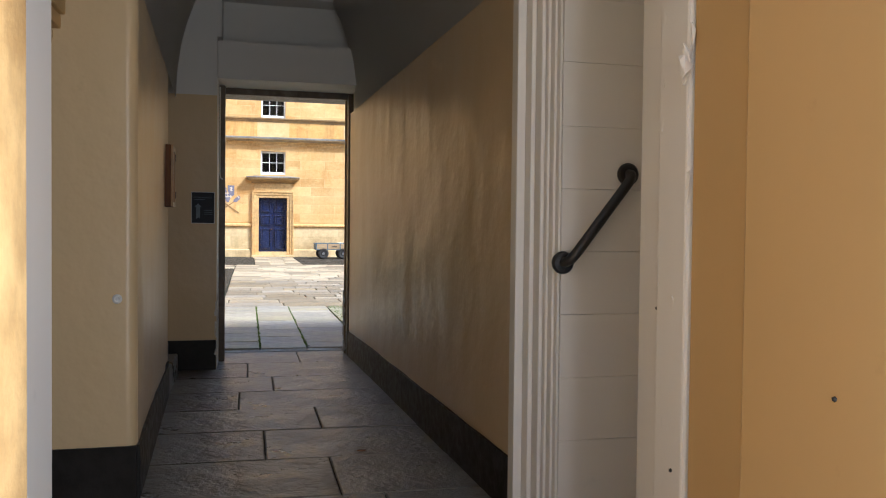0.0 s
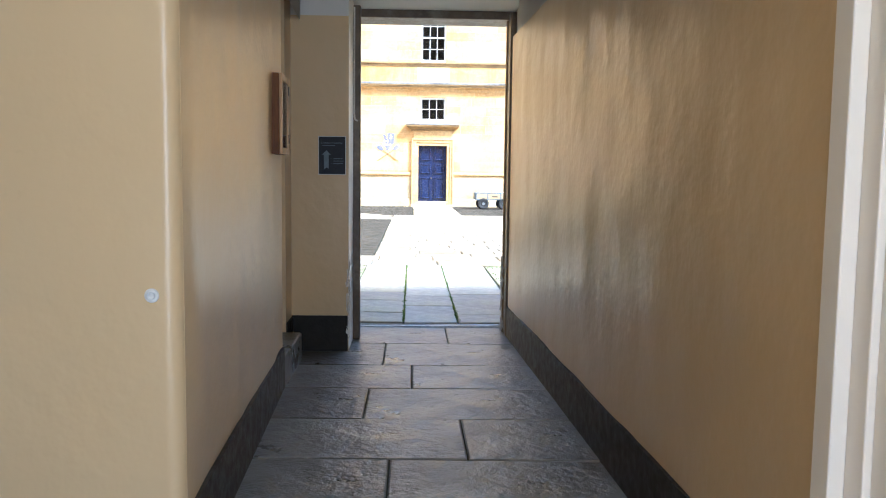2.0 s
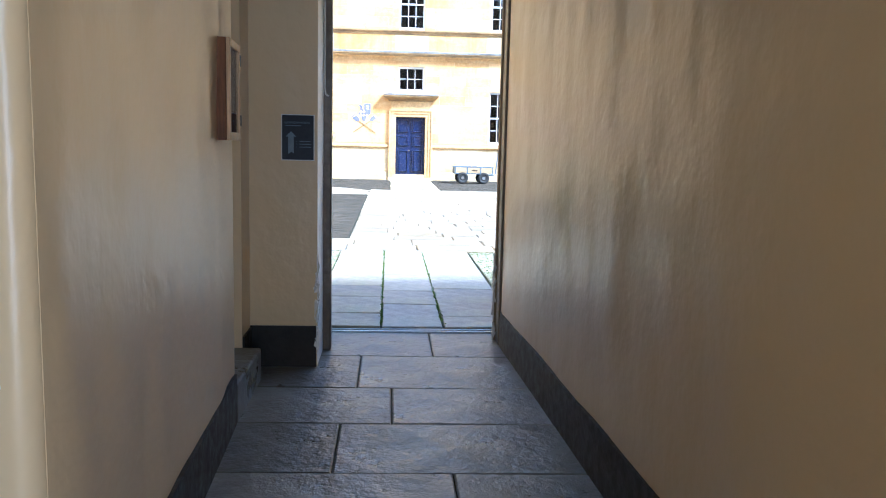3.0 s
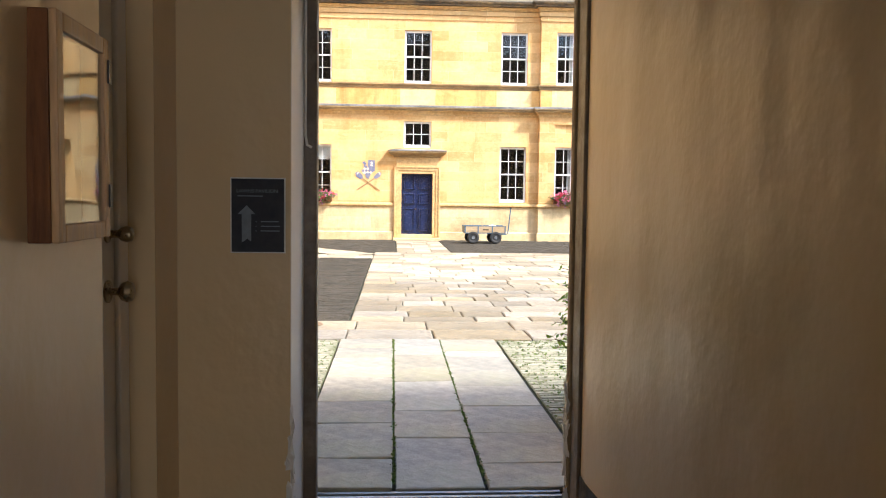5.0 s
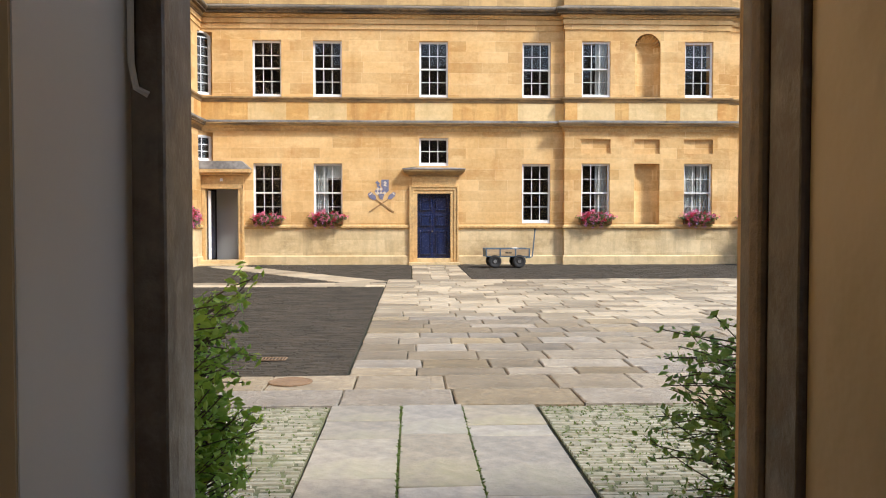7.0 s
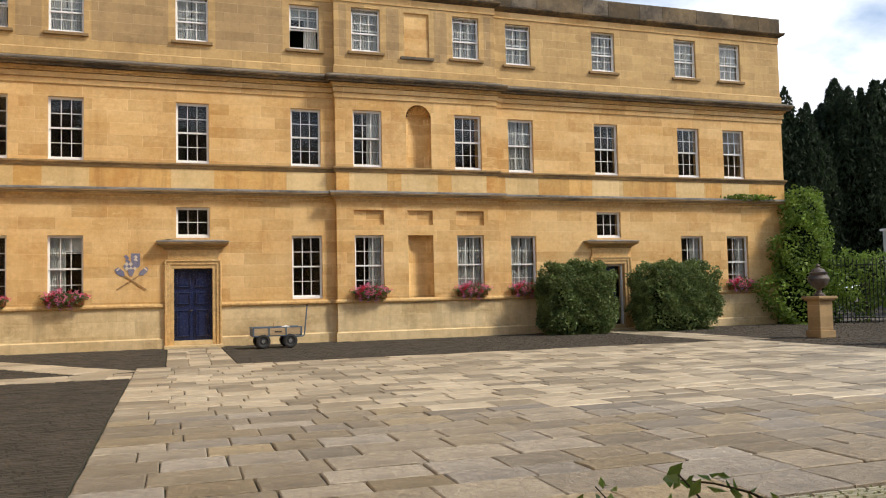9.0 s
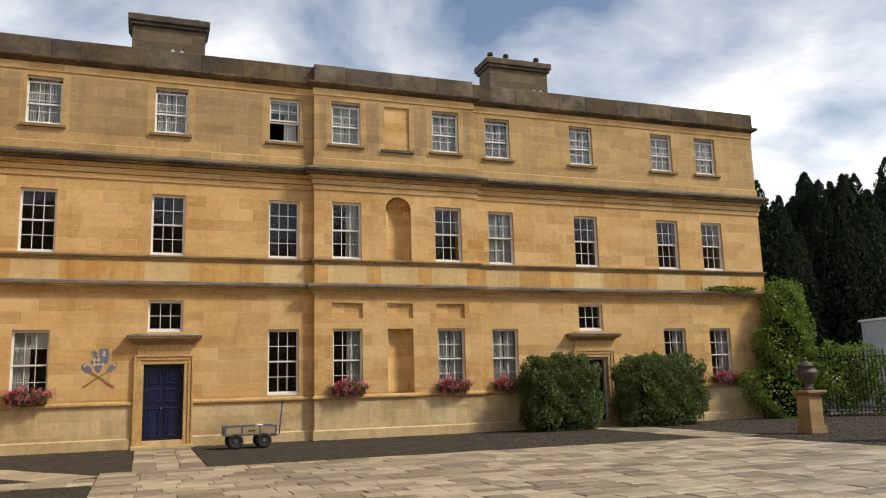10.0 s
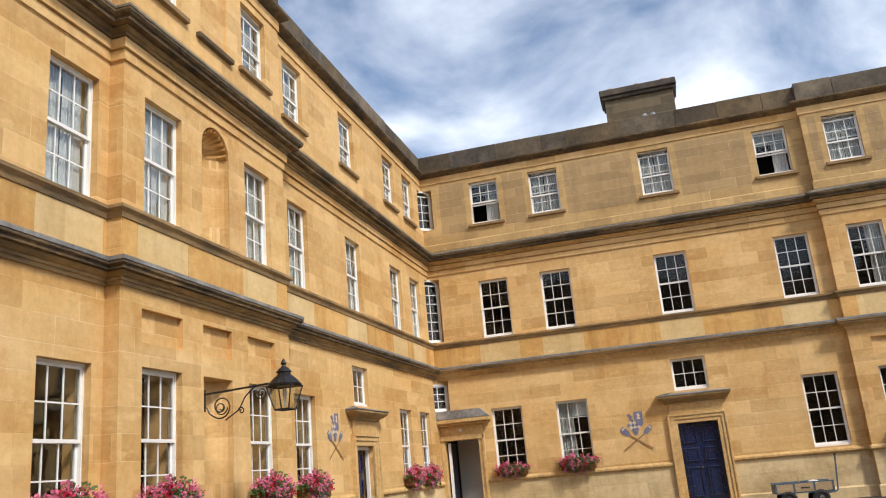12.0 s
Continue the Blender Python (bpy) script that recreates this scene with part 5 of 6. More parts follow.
for p in (lo, hi):
    bm = bmesh.new()
    lathe(bm, [(0.043, 0), (0.043, 0.008), (0.036, 0.016), (0.020, 0.018)], 24)
    fl = part("flange", bm, BLACKM, grab)
    fl.matrix_basis = Matrix.Translation((p.x, 3.466, p.z)) @ pose(0, 0, 0, 90)
bm = chips((0.57, 2.50), (0.59, 2.52), 1.66, 1.72, 7, 14, 0)
tagged(part("paint_flake", bm, OLDWHITE), "flaked lump of cream paint on the frame", "paint", "", "stuff")
bm = chips((0.612, 2.50), (0.588, 2.66), 0.1, 2.3, 26, 15, 0)
for v in bm.verts:
    v.co.x = 0.583 + (v.co.x - 0.583) * 0.25
tagged(part("paint_flake", bm, OLDWHITE), "ragged paint edge on the entrance frame", "paint", "", "stuff")
bm = bmesh.new()
for x, y, z in ((0.612, 2.70, 1.04), (0.584, 2.56, 0.62), (0.544, 1.9, 0.95)):
    bmesh.ops.create_icosphere(bm, subdivisions=1, radius=0.006, matrix=Matrix.Translation((x, y, z)))
tagged(part("nail_heads", bm, BLACKM), "small dark nail heads in the paint", "nail", "", "stuff")
# left side of the entrance
bm = boxes((-1.6, -0.935, 1.3, 2.35, -0.02, 3.6), bevel=0.015)
tagged(part("wall_entrance_stone", bm, TRIM), "worn golden stone entrance jamb", "wall", "", "structure")
lf = thing("entrance_frame", None, "white moulded entrance door frame", "door frame", "", "structure")
for a, b, y1 in ((-1.16, -1.09, 2.66), (-1.09, -1.065, 2.74), (-1.065, -1.045, 2.78), (-1.045, -1.03, 2.83), (-1.03, -1.012, 2.90)):
    part("moulding", boxes((a, b - 0.0005, 2.60, y1, -0.02, 3.3), bevel=0.004), OLDWHITE, lf)
part("jamb", boxes((-1.3, -0.985, 2.352, 2.46, -0.02, 3.3), bevel=0.008), OLDWHITE, lf)
for x in (-0.99, -1.022, -1.06, -1.105, -1.15):
    part("bead", boxes((x - 0.018, x, 2.338, 2.351, -0.02, 3.3), bevel=0.006), OLDWHITE, lf)
dl = thing("door_2", None, "dark blue entrance door leaf folded back in the reveal", "door", "", "structure")
leaf = part("door_leaf", boxes((-1.20, -1.10, 2.465, 2.595, 0.0, 3.2), bevel=0.004), NAVY, dl)
part("hinge", boxes((-1.10, -1.085, 2.49, 2.56, 1.10, 1.25), bevel=0.004), BLACKM, leaf, "black iron hinge")
bm = boxes((-2.3, -2.2, 1.3, 4.6, -0.02, 3.6), (-2.2, -1.16, 2.6, 2.75, -0.02, 3.4))
tagged(part("wall_lobby", bm, CREAM), "plain lobby wall", "wall", "", "structure")
bm = boxes((-2.3, 1.5, 1.3, 2.4, 3.3, 3.6))
tagged(part("ceiling", bm, CREAM), "off-white entrance soffit", "ceiling", "", "structure")

# sign on the end wall
sg = thing("direction_sign", Matrix.Translation((-0.905, 7.985, 1.424)) @ pose(0, 0, 0, 0, 0, 1.2), "laminated navy paper direction sign with an arrow", "sign")
part("backing", boxes((-0.099, 0.099, -0.002, 0.004, -0.138, 0.138)), WHITEP, sg, "white paper margin")
part("sheet", boxes((-0.0945, 0.0945, -0.005, -0.0022, -0.1335, 0.1335)), NAVYP, sg)
bm = bmesh.new()
prism(bm, [(-0.05, -0.095), (-0.038, -0.085), (-0.024, -0.095), (-0.024, 0.005), (-0.01, 0.005), (-0.040, 0.037), (-0.072, 0.005), (-0.058, 0.005), (-0.0575, -0.098)], 0.0052, 0.0062)
arrow = part("arrow", bm, PRINT, sg, "pale blue upward arrow")
arrow.matrix_basis = pose(0, 0, 0, 90)
cv = bpy.data.curves.new("title", "FONT")
cv.body, cv.size, cv.align_x = "LAWNS PAVILION", 0.0185, "LEFT"
tmp = new("title_curve", cv)
bpy.context.view_layer.update()
tm = bpy.data.meshes.new_from_object(tmp.evaluated_get(bpy.context.evaluated_depsgraph_get()))
bpy.data.objects.remove(tmp)
tm.materials.append(PRINT)
tt = new("title", tm)
tt.parent = sg
tt.matrix_basis = Matrix.Translation((-0.077, -0.0056, 0.083)) @ pose(0, 0, 0, 90)
for x0, x1, z in ((-0.073, 0.018, 0.069), (0.01, 0.075, -0.024), (0.01, 0.08, -0.041), (0.01, 0.078, -0.058)):
    part("text_line", boxes((x0, x1, -0.0058, -0.0052, z, z + 0.0035)), PRINT, sg)
for z in (-0.024, -0.041, -0.058):
    part("bullet", boxes((-0.008, -0.005, -0.0058, -0.0052, z, z + 0.003)), PRINT, sg)

# glazed notice case on the left wall
nb = thing("notice_case", Matrix.Translation((-1.088, 6.675, 1.612)) @ pose(0, 0, 0, 0, 0, 2.1), "varnished wooden glazed notice case hung on the wall", "notice board")
part("case_side", boxes((-0.02, 0.04, -0.152, -0.135, -0.215, 0.215), bevel=0.003), OAK, nb)
part("case_side", boxes((-0.02, 0.04, 0.135, 0.152, -0.215, 0.215), bevel=0.003), OAK, nb)
part("case_top", boxes((-0.02, 0.04, -0.135, 0.135, 0.197, 0.215), bevel=0.003), OAK, nb)
part("case_bottom", boxes((-0.02, 0.04, -0.135, 0.135, -0.215, -0.197), bevel=0.003), OAK, nb)
part("backing", boxes((-0.02, 0.0, -0.135, 0.135, -0.197, 0.197)), OAKLIGHT, nb, "pale pinboard")
df = part("case_door", boxes((0.041, 0.056, -0.152, -0.118, -0.215, 0.215), (0.041, 0.056, 0.118, 0.152, -0.215, 0.215), (0.041, 0.056, -0.118, 0.118, 0.180, 0.215), (0.041, 0.056, -0.118, 0.118, -0.215, -0.180), bevel=0.003), OAKLIGHT, nb, "worn light oak door rim")
g = part("pane", boxes((0.046, 0.049, -0.118, 0.118, -0.180, 0.180)), GLASS, df)
for z in (-0.15, 0.12):
    part("hinge", boxes((0.054, 0.060, 0.140, 0.156, z, z + 0.05)), BLACKM, df, "small black hinge")
bm = bmesh.new()
lathe(bm, [(0.022, 0), (0.02, 0.006), (0.012, 0.008), (0.008, 0.004), (0.001, 0.004)], 14)
pl = tagged(part("wall_plug", bm, WHITEP), "broken pale filler patch on the pier", "fixing", "", "")
pl.matrix_basis = Matrix.Translation((-1.095, 4.529, 0.925)) @ pose(0, 0, 0, 90)
bm = bmesh.new()
prism(bm, [(-0.02, 0), (0.0, -0.012), (0.03, -0.004), (0.035, 0.01), (0.0, 0.014)], 0.001, 0.006)
lf = tagged(part("fallen_leaf", bm, OAK), "dry brown leaf on the flagstones", "leaf")
lf.matrix_basis = Matrix.Translation((0.10, 5.12, 0.004))


# ---- courtyard ground ----
bm = boxes((-220, 220, -200, 240, -0.6, -0.10))
tagged(part("ground", bm, GROUND), "dark earth reaching to the horizon", "ground", "", "structure")
bm = boxes((WX, 60, 9.0, F, -0.10, -0.005))
tagged(part("courtyard_bed", bm, JOINT), "mossy dirt bed between the paving stones", "ground", "", "structure")
# unseen forecourt, added with a pale colour that bounces light inside
bm = boxes((-60, 60, -40, 0.9, -0.10, -0.01))
tagged(part("pavement", bm, FORE), "pale unseen forecourt bouncing light into the entrance", "pavement", "", "structure")

ZP = 0.03
SLABS = []      # plan corners of all paving stones
prng = random.Random(12)


def lay(x0, x1, y0, y1, rowd, lend, clip=None, grey=False):
    """Irregular courses of stones along x."""
    y = y0
    while y < y1 - 0.02:
        n = min(y + prng.uniform(*rowd), y1)
        if y1 - n < rowd[0] * 0.6:
            n = y1
        x = x0
        while x < x1 - 0.02:
            m = min(x + prng.uniform(*lend), x1)
            if x1 - m < lend[0] * 0.6:
                m = x1
            g = prng.uniform(0.005, 0.014)
            j = lambda: prng.uniform(-0.006, 0.006)
            gx, gy = g * 0.7, g * 1.7
            q = [(x + gx + j(), y + gy + j()), (m - gx + j(), y + gy + j()), (m - gx + j(), n - gy + j()), (x + gx + j(), n - gy + j())]
            if clip is None or clip((x + m) / 2, (y + n) / 2):
                SLABS.append((q, grey))
            x = m
        y = n


# three-stone-wide path from the door
for x0, x1, cuts in ((-0.95, -0.399, (9.02, 9.5, 10.22, 10.8, 11.59, 12.45, 12.95, 13.44)), (-0.396, 0.080, (9.02, 9.89, 10.53, 11.44, 12.56, 13.44)), (0.083, 0.67, (9.02, 9.4, 9.98, 10.65, 11.28, 12.5, 12.8, 13.44))):
    for a, b in zip(cuts, cuts[1:]):
        s0, s1 = x0 + prng.uniform(-0.002, 0.008), x1 - prng.uniform(-0.002, 0.008)
        e0, e1 = prng.uniform(-0.012, 0.012), prng.uniform(-0.012, 0.012)
        SLABS.append(([(s0 + 0.002, a + 0.006 + e0), (s1 - 0.002, a + 0.006 - e0), (s1 - 0.002, b - 0.006 + e1), (s0 + 0.002, b - 0.006 - e1)], True))
lay(WX + 0.6, 15.4, 13.46, 14.08, (0.62, 0.63), (0.8, 1.15))
lay(WX + 0.6, 15.4, 14.08, 14.72, (0.62, 0.66), (0.6, 1.2))
lay(-0.92, 15.4, 14.72, 27.85, (0.36, 0.58), (0.42, 0.95))
lay(WX + 0.6, -0.92, 25.58, 26.7, (0.5, 0.6), (0.6, 1.2))
lay(-0.3, 1.25, 27.85, 34.85, (0.55, 0.8), (0.48, 0.6))
lay(14.5, 16.2, 27.85, 34.9, (0.6, 0.9), (0.5, 0.7))
lay(15.4, 30.0, 9.2, 22.0, (0.6, 0.9), (0.6, 1.2))
# slanting path to the corner door
for k in range(13):
    t0, t1 = k / 13, (k + 1) / 13
    ax, ay, bx, by = -1.3, 26.8, -6.6, 34.3
    d = Vector((bx - ax, by - ay)).normalized()
    n = Vector((-d.y, d.x)) * 0.55
    p0, p1 = Vector((ax, ay)).lerp(Vector((bx, by)), t0 + 0.001), Vector((ax, ay)).lerp(Vector((bx, by)), t1 - 0.001)
    SLABS.append(([tuple(p0 + n), tuple(p0 - n), tuple(p1 - n), tuple(p1 + n)], False))

paving = thing("paving", None, "worn irregular york stone courtyard paving", "paving", "", "structure")
near = sorted(SLABS, key=lambda s: min(p[1] for p in s[0]) + 0.3 * abs(s[0][0][0]))
for q, grey in near[:300]:
    slab(q, ZP, PAVEGREY if grey else PAVE, paving, "paving_stone", edge=0.006 if grey else 0.012, tilt=0.006 if grey else 0.011, rnd=prng)
ISL = mat("far_york_paving", (0.33, 0.265, 0.175), (0.45, 0.38, 0.27), 0.55, big=0.8, fine=7, bump=0.5, stain=(0.24, 0.20, 0.14))
nt = ISL.node_tree
geo, hs, mr = nt.nodes.new("ShaderNodeNewGeometry"), nt.nodes.new("ShaderNodeHueSaturation"), nt.nodes.new("ShaderNodeMapRange")
mr.inputs["To Min"].default_value, mr.inputs["To Max"].default_value = 0.60, 1.45
bs = nt.nodes["Principled BSDF"]
src = bs.inputs["Base Color"].links[0].from_socket
link(nt, geo.outputs["Random Per Island"], mr.inputs["Value"])
link(nt, mr.outputs["Result"], hs.inputs["Value"])
link(nt, src, hs.inputs["Color"])
link(nt, hs.outputs["Color"], bs.inputs["Base Color"])
verts, faces = [], []
for q, grey in near[300:]:
    cx, cy = sum(p[0] for p in q) / 4, sum(p[1] for p in q) / 4
    k, dz, sx, sy = len(verts), prng.uniform(-0.005, 0.005), prng.uniform(-0.012, 0.012), prng.uniform(-0.012, 0.012)
    verts += [(x, y, -0.02) for x, y in q] + [(x, y, ZP + dz - 0.01) for x, y in q] + [(x - math.copysign(0.012, x - cx), y - math.copysign(0.012, y - cy), ZP + dz + sx * (x - cx) + sy * (y - cy)) for x, y in q]
    for r in (0, 4):
        faces += [(k + r + i, k + r + (i + 1) % 4, k + r + 4 + (i + 1) % 4, k + r + 4 + i) for i in range(4)]
    faces.append((k + 8, k + 9, k + 10, k + 11))
soup("far_paving_stones", verts, faces, ISL, paving, "", "stuff")


# pitched cobbles
def cobbles(name, regions, material, seed, label, depth=0.062, length=(0.14, 0.30)):
    r = np.random.default_rng(seed)
    verts, faces = [], []
    for x0, x1, y0, y1, keep in regions:
        y = y0
        while y < y1 - depth * 0.5:
            x = x0 - r.uniform(0, 0.1)
            d = depth * r.uniform(0.8, 1.25)
            while x < x1:
                L = r.uniform(*length)
                if keep is None or keep(x + L / 2, y):
                    a, b, c, e = max(x0, x) + 0.003, min(x1, x + L) - 0.003, y + 0.003, min(y + d, y1) - 0.002
                    if b - a > 0.03:
                        k, h = len(verts), 0.018 + r.uniform(-0.006, 0.008)
                        w1, w2 = r.uniform(-0.006, 0.006, 2)
                        i = min(0.014, (e - c) * 0.3)
                        verts += [(a, c + w1, -0.03), (b, c + w2, -0.03), (b, e + w2, -0.03), (a, e + w1, -0.03), (a + i, c + i + w1, h), (b - i, c + i + w2, h), (b - i, e - i + w2, h), (a + i, e - i + w1, h)]
                        faces += [(k + 4, k + 5, k + 6, k + 7)] + [(k + q, k + (q + 1) % 4, k + 4 + (q + 1) % 4, k + 4 + q) for q in range(4)]
                x += L
            y += d
    ob = soup(name, verts, faces, material, None, label, "stuff")
    ob["category"] = "cobbles"
    return ob


def off_slant(x, y):
    t = ((x + 1.3) * -5.3 + (y - 26.8) * 7.5) / (5.3 ** 2 + 7.5 ** 2)
    px, py = -1.3 - 5.3 * t, 26.8 + 7.5 * t
    return t < 0 or t > 1 or math.hypot(x - px, y - py) > 0.57


MOSSBED = mat("mossy_cobble_bedding", (0.13, 0.12, 0.075), (0.16, 0.18, 0.07), 0.95, big=4, fine=30, bump=0.8)
for x0, x1 in ((WX, -0.965), (0.70, 15.4)):
    tagged(part("cobble_bedding", boxes((x0, x1, 9.05, 13.44, -0.02, 0.009)), MOSSBED), "mossy earth packed between the cobbles", "ground", "", "structure")
cobbles("near_cobbles", [(WX, -0.96, 9.05, 13.44, None), (0.69, 15.4, 9.05, 13.44, None)], COBBLEG, 3, "mossy grey pitched cobbles beside the path")
cobbles("cobbles", [(WX, -0.94, 14.74, 25.56, None)], COBBLE, 4, "dark pitched cobble patch in the courtyard")
cobbles("far_cobbles", [(WX, -0.32, 26.72, F - 0.06, off_slant), (1.27, 14.48, 27.87, F - 0.06, None), (16.22, 30.0, 27.87, F - 0.06, None), (15.42, 30, 22.02, 27.85, None)], COBBLE, 5, "dark cobbled apron along the facade", 0.085, (0.16, 0.34))


# ---- planting ----
def strew(name, pts, size, material, parent, seed, flat=0.4, up=0.0, narrow=0.45, label=""):
    v, f = leaves(pts, size, flat, up, narrow, seed)
    return soup(name, v, f, material, parent, label)


def flower_box(label):
    b = thing("flower_box", None, label, "flower box", "window flower boxes")
    part("trough", boxes((-0.47, 0.47, -0.20, 0.02, 0.0, 0.17), bevel=0.01), OAK, b, "dark wooden trough")
    r = np.random.default_rng(8)

    def cloud(n, sx, sy, sz, cz):
        p = r.normal(size=(n, 3))
        p /= np.linalg.norm(p, axis=1)[:, None]
        p *= r.uniform(0.55, 1.0, (n, 1))
        p[:, 0] *= sx * (1 + 0.12 * np.sin(p[:, 2] * 5))
        p[:, 1] = p[:, 1] * sy - 0.13
        p[:, 2] = p[:, 2] * sz + cz
        return p

    def heads(n, each, sx, sy, sz, cz):
        c = cloud(n, sx, sy, sz, cz)
        return np.concatenate([q + r.normal(0, 0.026, (each, 3)) for q in c])

    green = np.concatenate([cloud(1500, 0.56, 0.17, 0.17, 0.15), cloud(260, 0.66, 0.20, 0.30, 0.16)])
    for name, q, size, material, seed, flat, label in (
            ("foliage", green, 0.055, BOXLEAF, 1, 0.5, "green geranium leaves"),
            ("pink_bloom", heads(80, 14, 0.62, 0.21, 0.23, 0.20), 0.036, PINK, 2, 1.0, "bright pink blooms"),
            ("crimson_bloom", heads(52, 14, 0.60, 0.21, 0.22, 0.18), 0.036, RED, 3, 1.0, "crimson blooms"),
            ("mauve_bloom", heads(14, 12, 0.62, 0.22, 0.26, 0.10), 0.032, MAUVE, 4, 1.0, "mauve blooms")):
        tagged(strew(name, q, size, material, b, seed, flat, 0, 0.85), label, "", "", "stuff")
    return b


fb = flower_box("window box overflowing with pink and crimson flowers")
spots = [(FAC, -5.31, 0), (FAC, -3.22, 0), (FAC, 6.13, -PJ), (FAC, 9.76, -PJ), (FAC, 11.9, 0), (FAC, 21.2, 0), (WING, 31.93, 0), (WING, 33.5, 0), (WING, 25.25, 0), (WING, 22.95, -PJ), (WING, 19.87, -PJ), (WING, 18.12, 0)]
for k, (m, u, w) in enumerate(spots):
    at = m @ Matrix.Translation((u, w - 0.01, 1.43))
    if k == 0:
        fb.matrix_basis = at
    else:
        fx = copy_thing(fb, at)
        if m is FAC:
            fx.scale = (1.12, 1.1, 1.15)
        if m is WING:
            fx.scale = (1.18, 1.25, 1.3)


def hedge(name, x0, x1, y0, y1, z1, seed, label):
    h = thing(name, Matrix.Translation(((x0 + x1) / 2, (y0 + y1) / 2, 0)), label, "hedge", "clipped hedges")
    r = np.random.default_rng(seed)
    n = 38000
    a, b, c = (x1 - x0) / 2, (y1 - y0) / 2, z1 / 2
    p = r.uniform(-1, 1, (n, 3))
    k = np.argmax(np.abs(p), axis=1)
    p[np.arange(n), k] = np.sign(p[np.arange(n), k])
    q = p / (np.sum(np.abs(p) ** 4.6, axis=1) ** (1 / 4.6))[:, None]
    lump = 0.085 * np.sin(q[:, [0]] * 9 + seed) * np.cos(q[:, [2]] * 7 + q[:, [1]] * 3) + 0.05 * np.sin(q[:, [0]] * 4 + q[:, [1]] * 5 + seed * 2) + 0.035 * np.sin(q[:, [0]] * 21 + seed) * np.sin(q[:, [2]] * 17)
    q *= 1 + lump + r.normal(0, 0.03, (n, 1))
    q *= 1.04 - 0.34 * r.uniform(0, 1, (n, 1)) ** 2.2
    q = q * np.array([a, b, c]) + np.array([0, 0, c])
    q[:, 2] = np.maximum(q[:, 2], 0.05)
    strew("leaves", q, 0.115, HEDGE, h, seed, 0.8, 0.35, 0.5)
    tips = q[q[:, 2] > z1 * 0.96][:600] + np.array([0, 0, 0.05])
    tagged(strew("shoots", tips, 0.14, HEDGE, h, seed + 1, 0.5, 1.2, 0.3), "upright fresh shoots", "", "", "stuff")
    # added solid core, coloured as the hedge's inner shade
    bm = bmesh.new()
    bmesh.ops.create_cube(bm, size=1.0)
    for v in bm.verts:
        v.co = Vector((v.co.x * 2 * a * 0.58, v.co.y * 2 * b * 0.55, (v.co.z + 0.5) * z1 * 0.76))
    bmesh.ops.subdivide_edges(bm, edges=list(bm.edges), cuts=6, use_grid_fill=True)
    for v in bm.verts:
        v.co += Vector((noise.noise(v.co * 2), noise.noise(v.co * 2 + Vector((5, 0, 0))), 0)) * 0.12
    part("shade_core", bm, CORE, h, "near-black core painting the shade inside the foliage")
    return h


hedge("hedge", 12.03, 14.58, 33.35, 34.85, 2.38, 21, "tall clipped dark green evergreen hedge beside a door")
hedge("hedge", 15.75, 18.80, 33.25, 34.85, 2.36, 22, "broad clipped dark green evergreen hedge beside a door")


def climber():
    c = thing("climber", Matrix.Translation((23.9, 34.9, 0)), "overgrown green climber smothering the facade corner", "climbing plant")
    r = np.random.default_rng(31)
    pts = []
    for cx, cy, cz, sx, sy, sz, n in ((-0.2, -0.2, 1.2, 1.9, 0.8, 1.6, 5200), (0.0, -0.1, 2.9, 1.35, 0.8, 1.5, 4200), (0.2, 0.0, 4.5, 0.9, 0.7, 1.0, 2400), (2.2, -0.8, 1.6, 1.7, 0.7, 1.3, 3200), (-2.2, 0.25, 5.08, 1.2, 0.12, 0.12, 420), (3.6, -1.6, 1.2, 1.2, 0.6, 1.3, 1800)):
        p = r.normal(size=(n, 3))
        p /= np.linalg.norm(p, axis=1)[:, None]
        p *= (1 + 0.18 * np.sin(p[:, [0]] * 6 + p[:, [2]] * 5)) * r.uniform(0.75, 1.06, (n, 1))
        pts.append(p * np.array([sx, sy, sz]) + np.array([cx, cy, cz]))
    q = np.concatenate(pts)
    q[:, 2] = np.maximum(q[:, 2], 0.04)
    strew("leaves", q, 0.13, IVY, c, 5, 0.7, -0.1, 0.7)
    bm = bmesh.new()
    for k in range(9):
        x = -0.9 + 0.25 * k
        tube(bm, [(x, 0.1, 0), (x * 0.8 + 0.1, 0.15, 1.4), (x * 0.55, 0.2, 2.9), (x * 0.3 + 0.1, 0.2, 4.4)], 0.05, 6, 0.015)
    part("stem_tangle", bm, BARK, c)
    # added solid core, the climber's inner shade put into its colour
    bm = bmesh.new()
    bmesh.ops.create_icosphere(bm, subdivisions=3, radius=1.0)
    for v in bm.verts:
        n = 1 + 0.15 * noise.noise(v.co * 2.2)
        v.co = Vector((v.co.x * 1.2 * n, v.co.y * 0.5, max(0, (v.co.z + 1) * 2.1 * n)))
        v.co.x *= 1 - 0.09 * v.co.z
    part("shade_core", bm, CORE, c, "near-black core painting the shade inside the foliage")
    return c


climber()


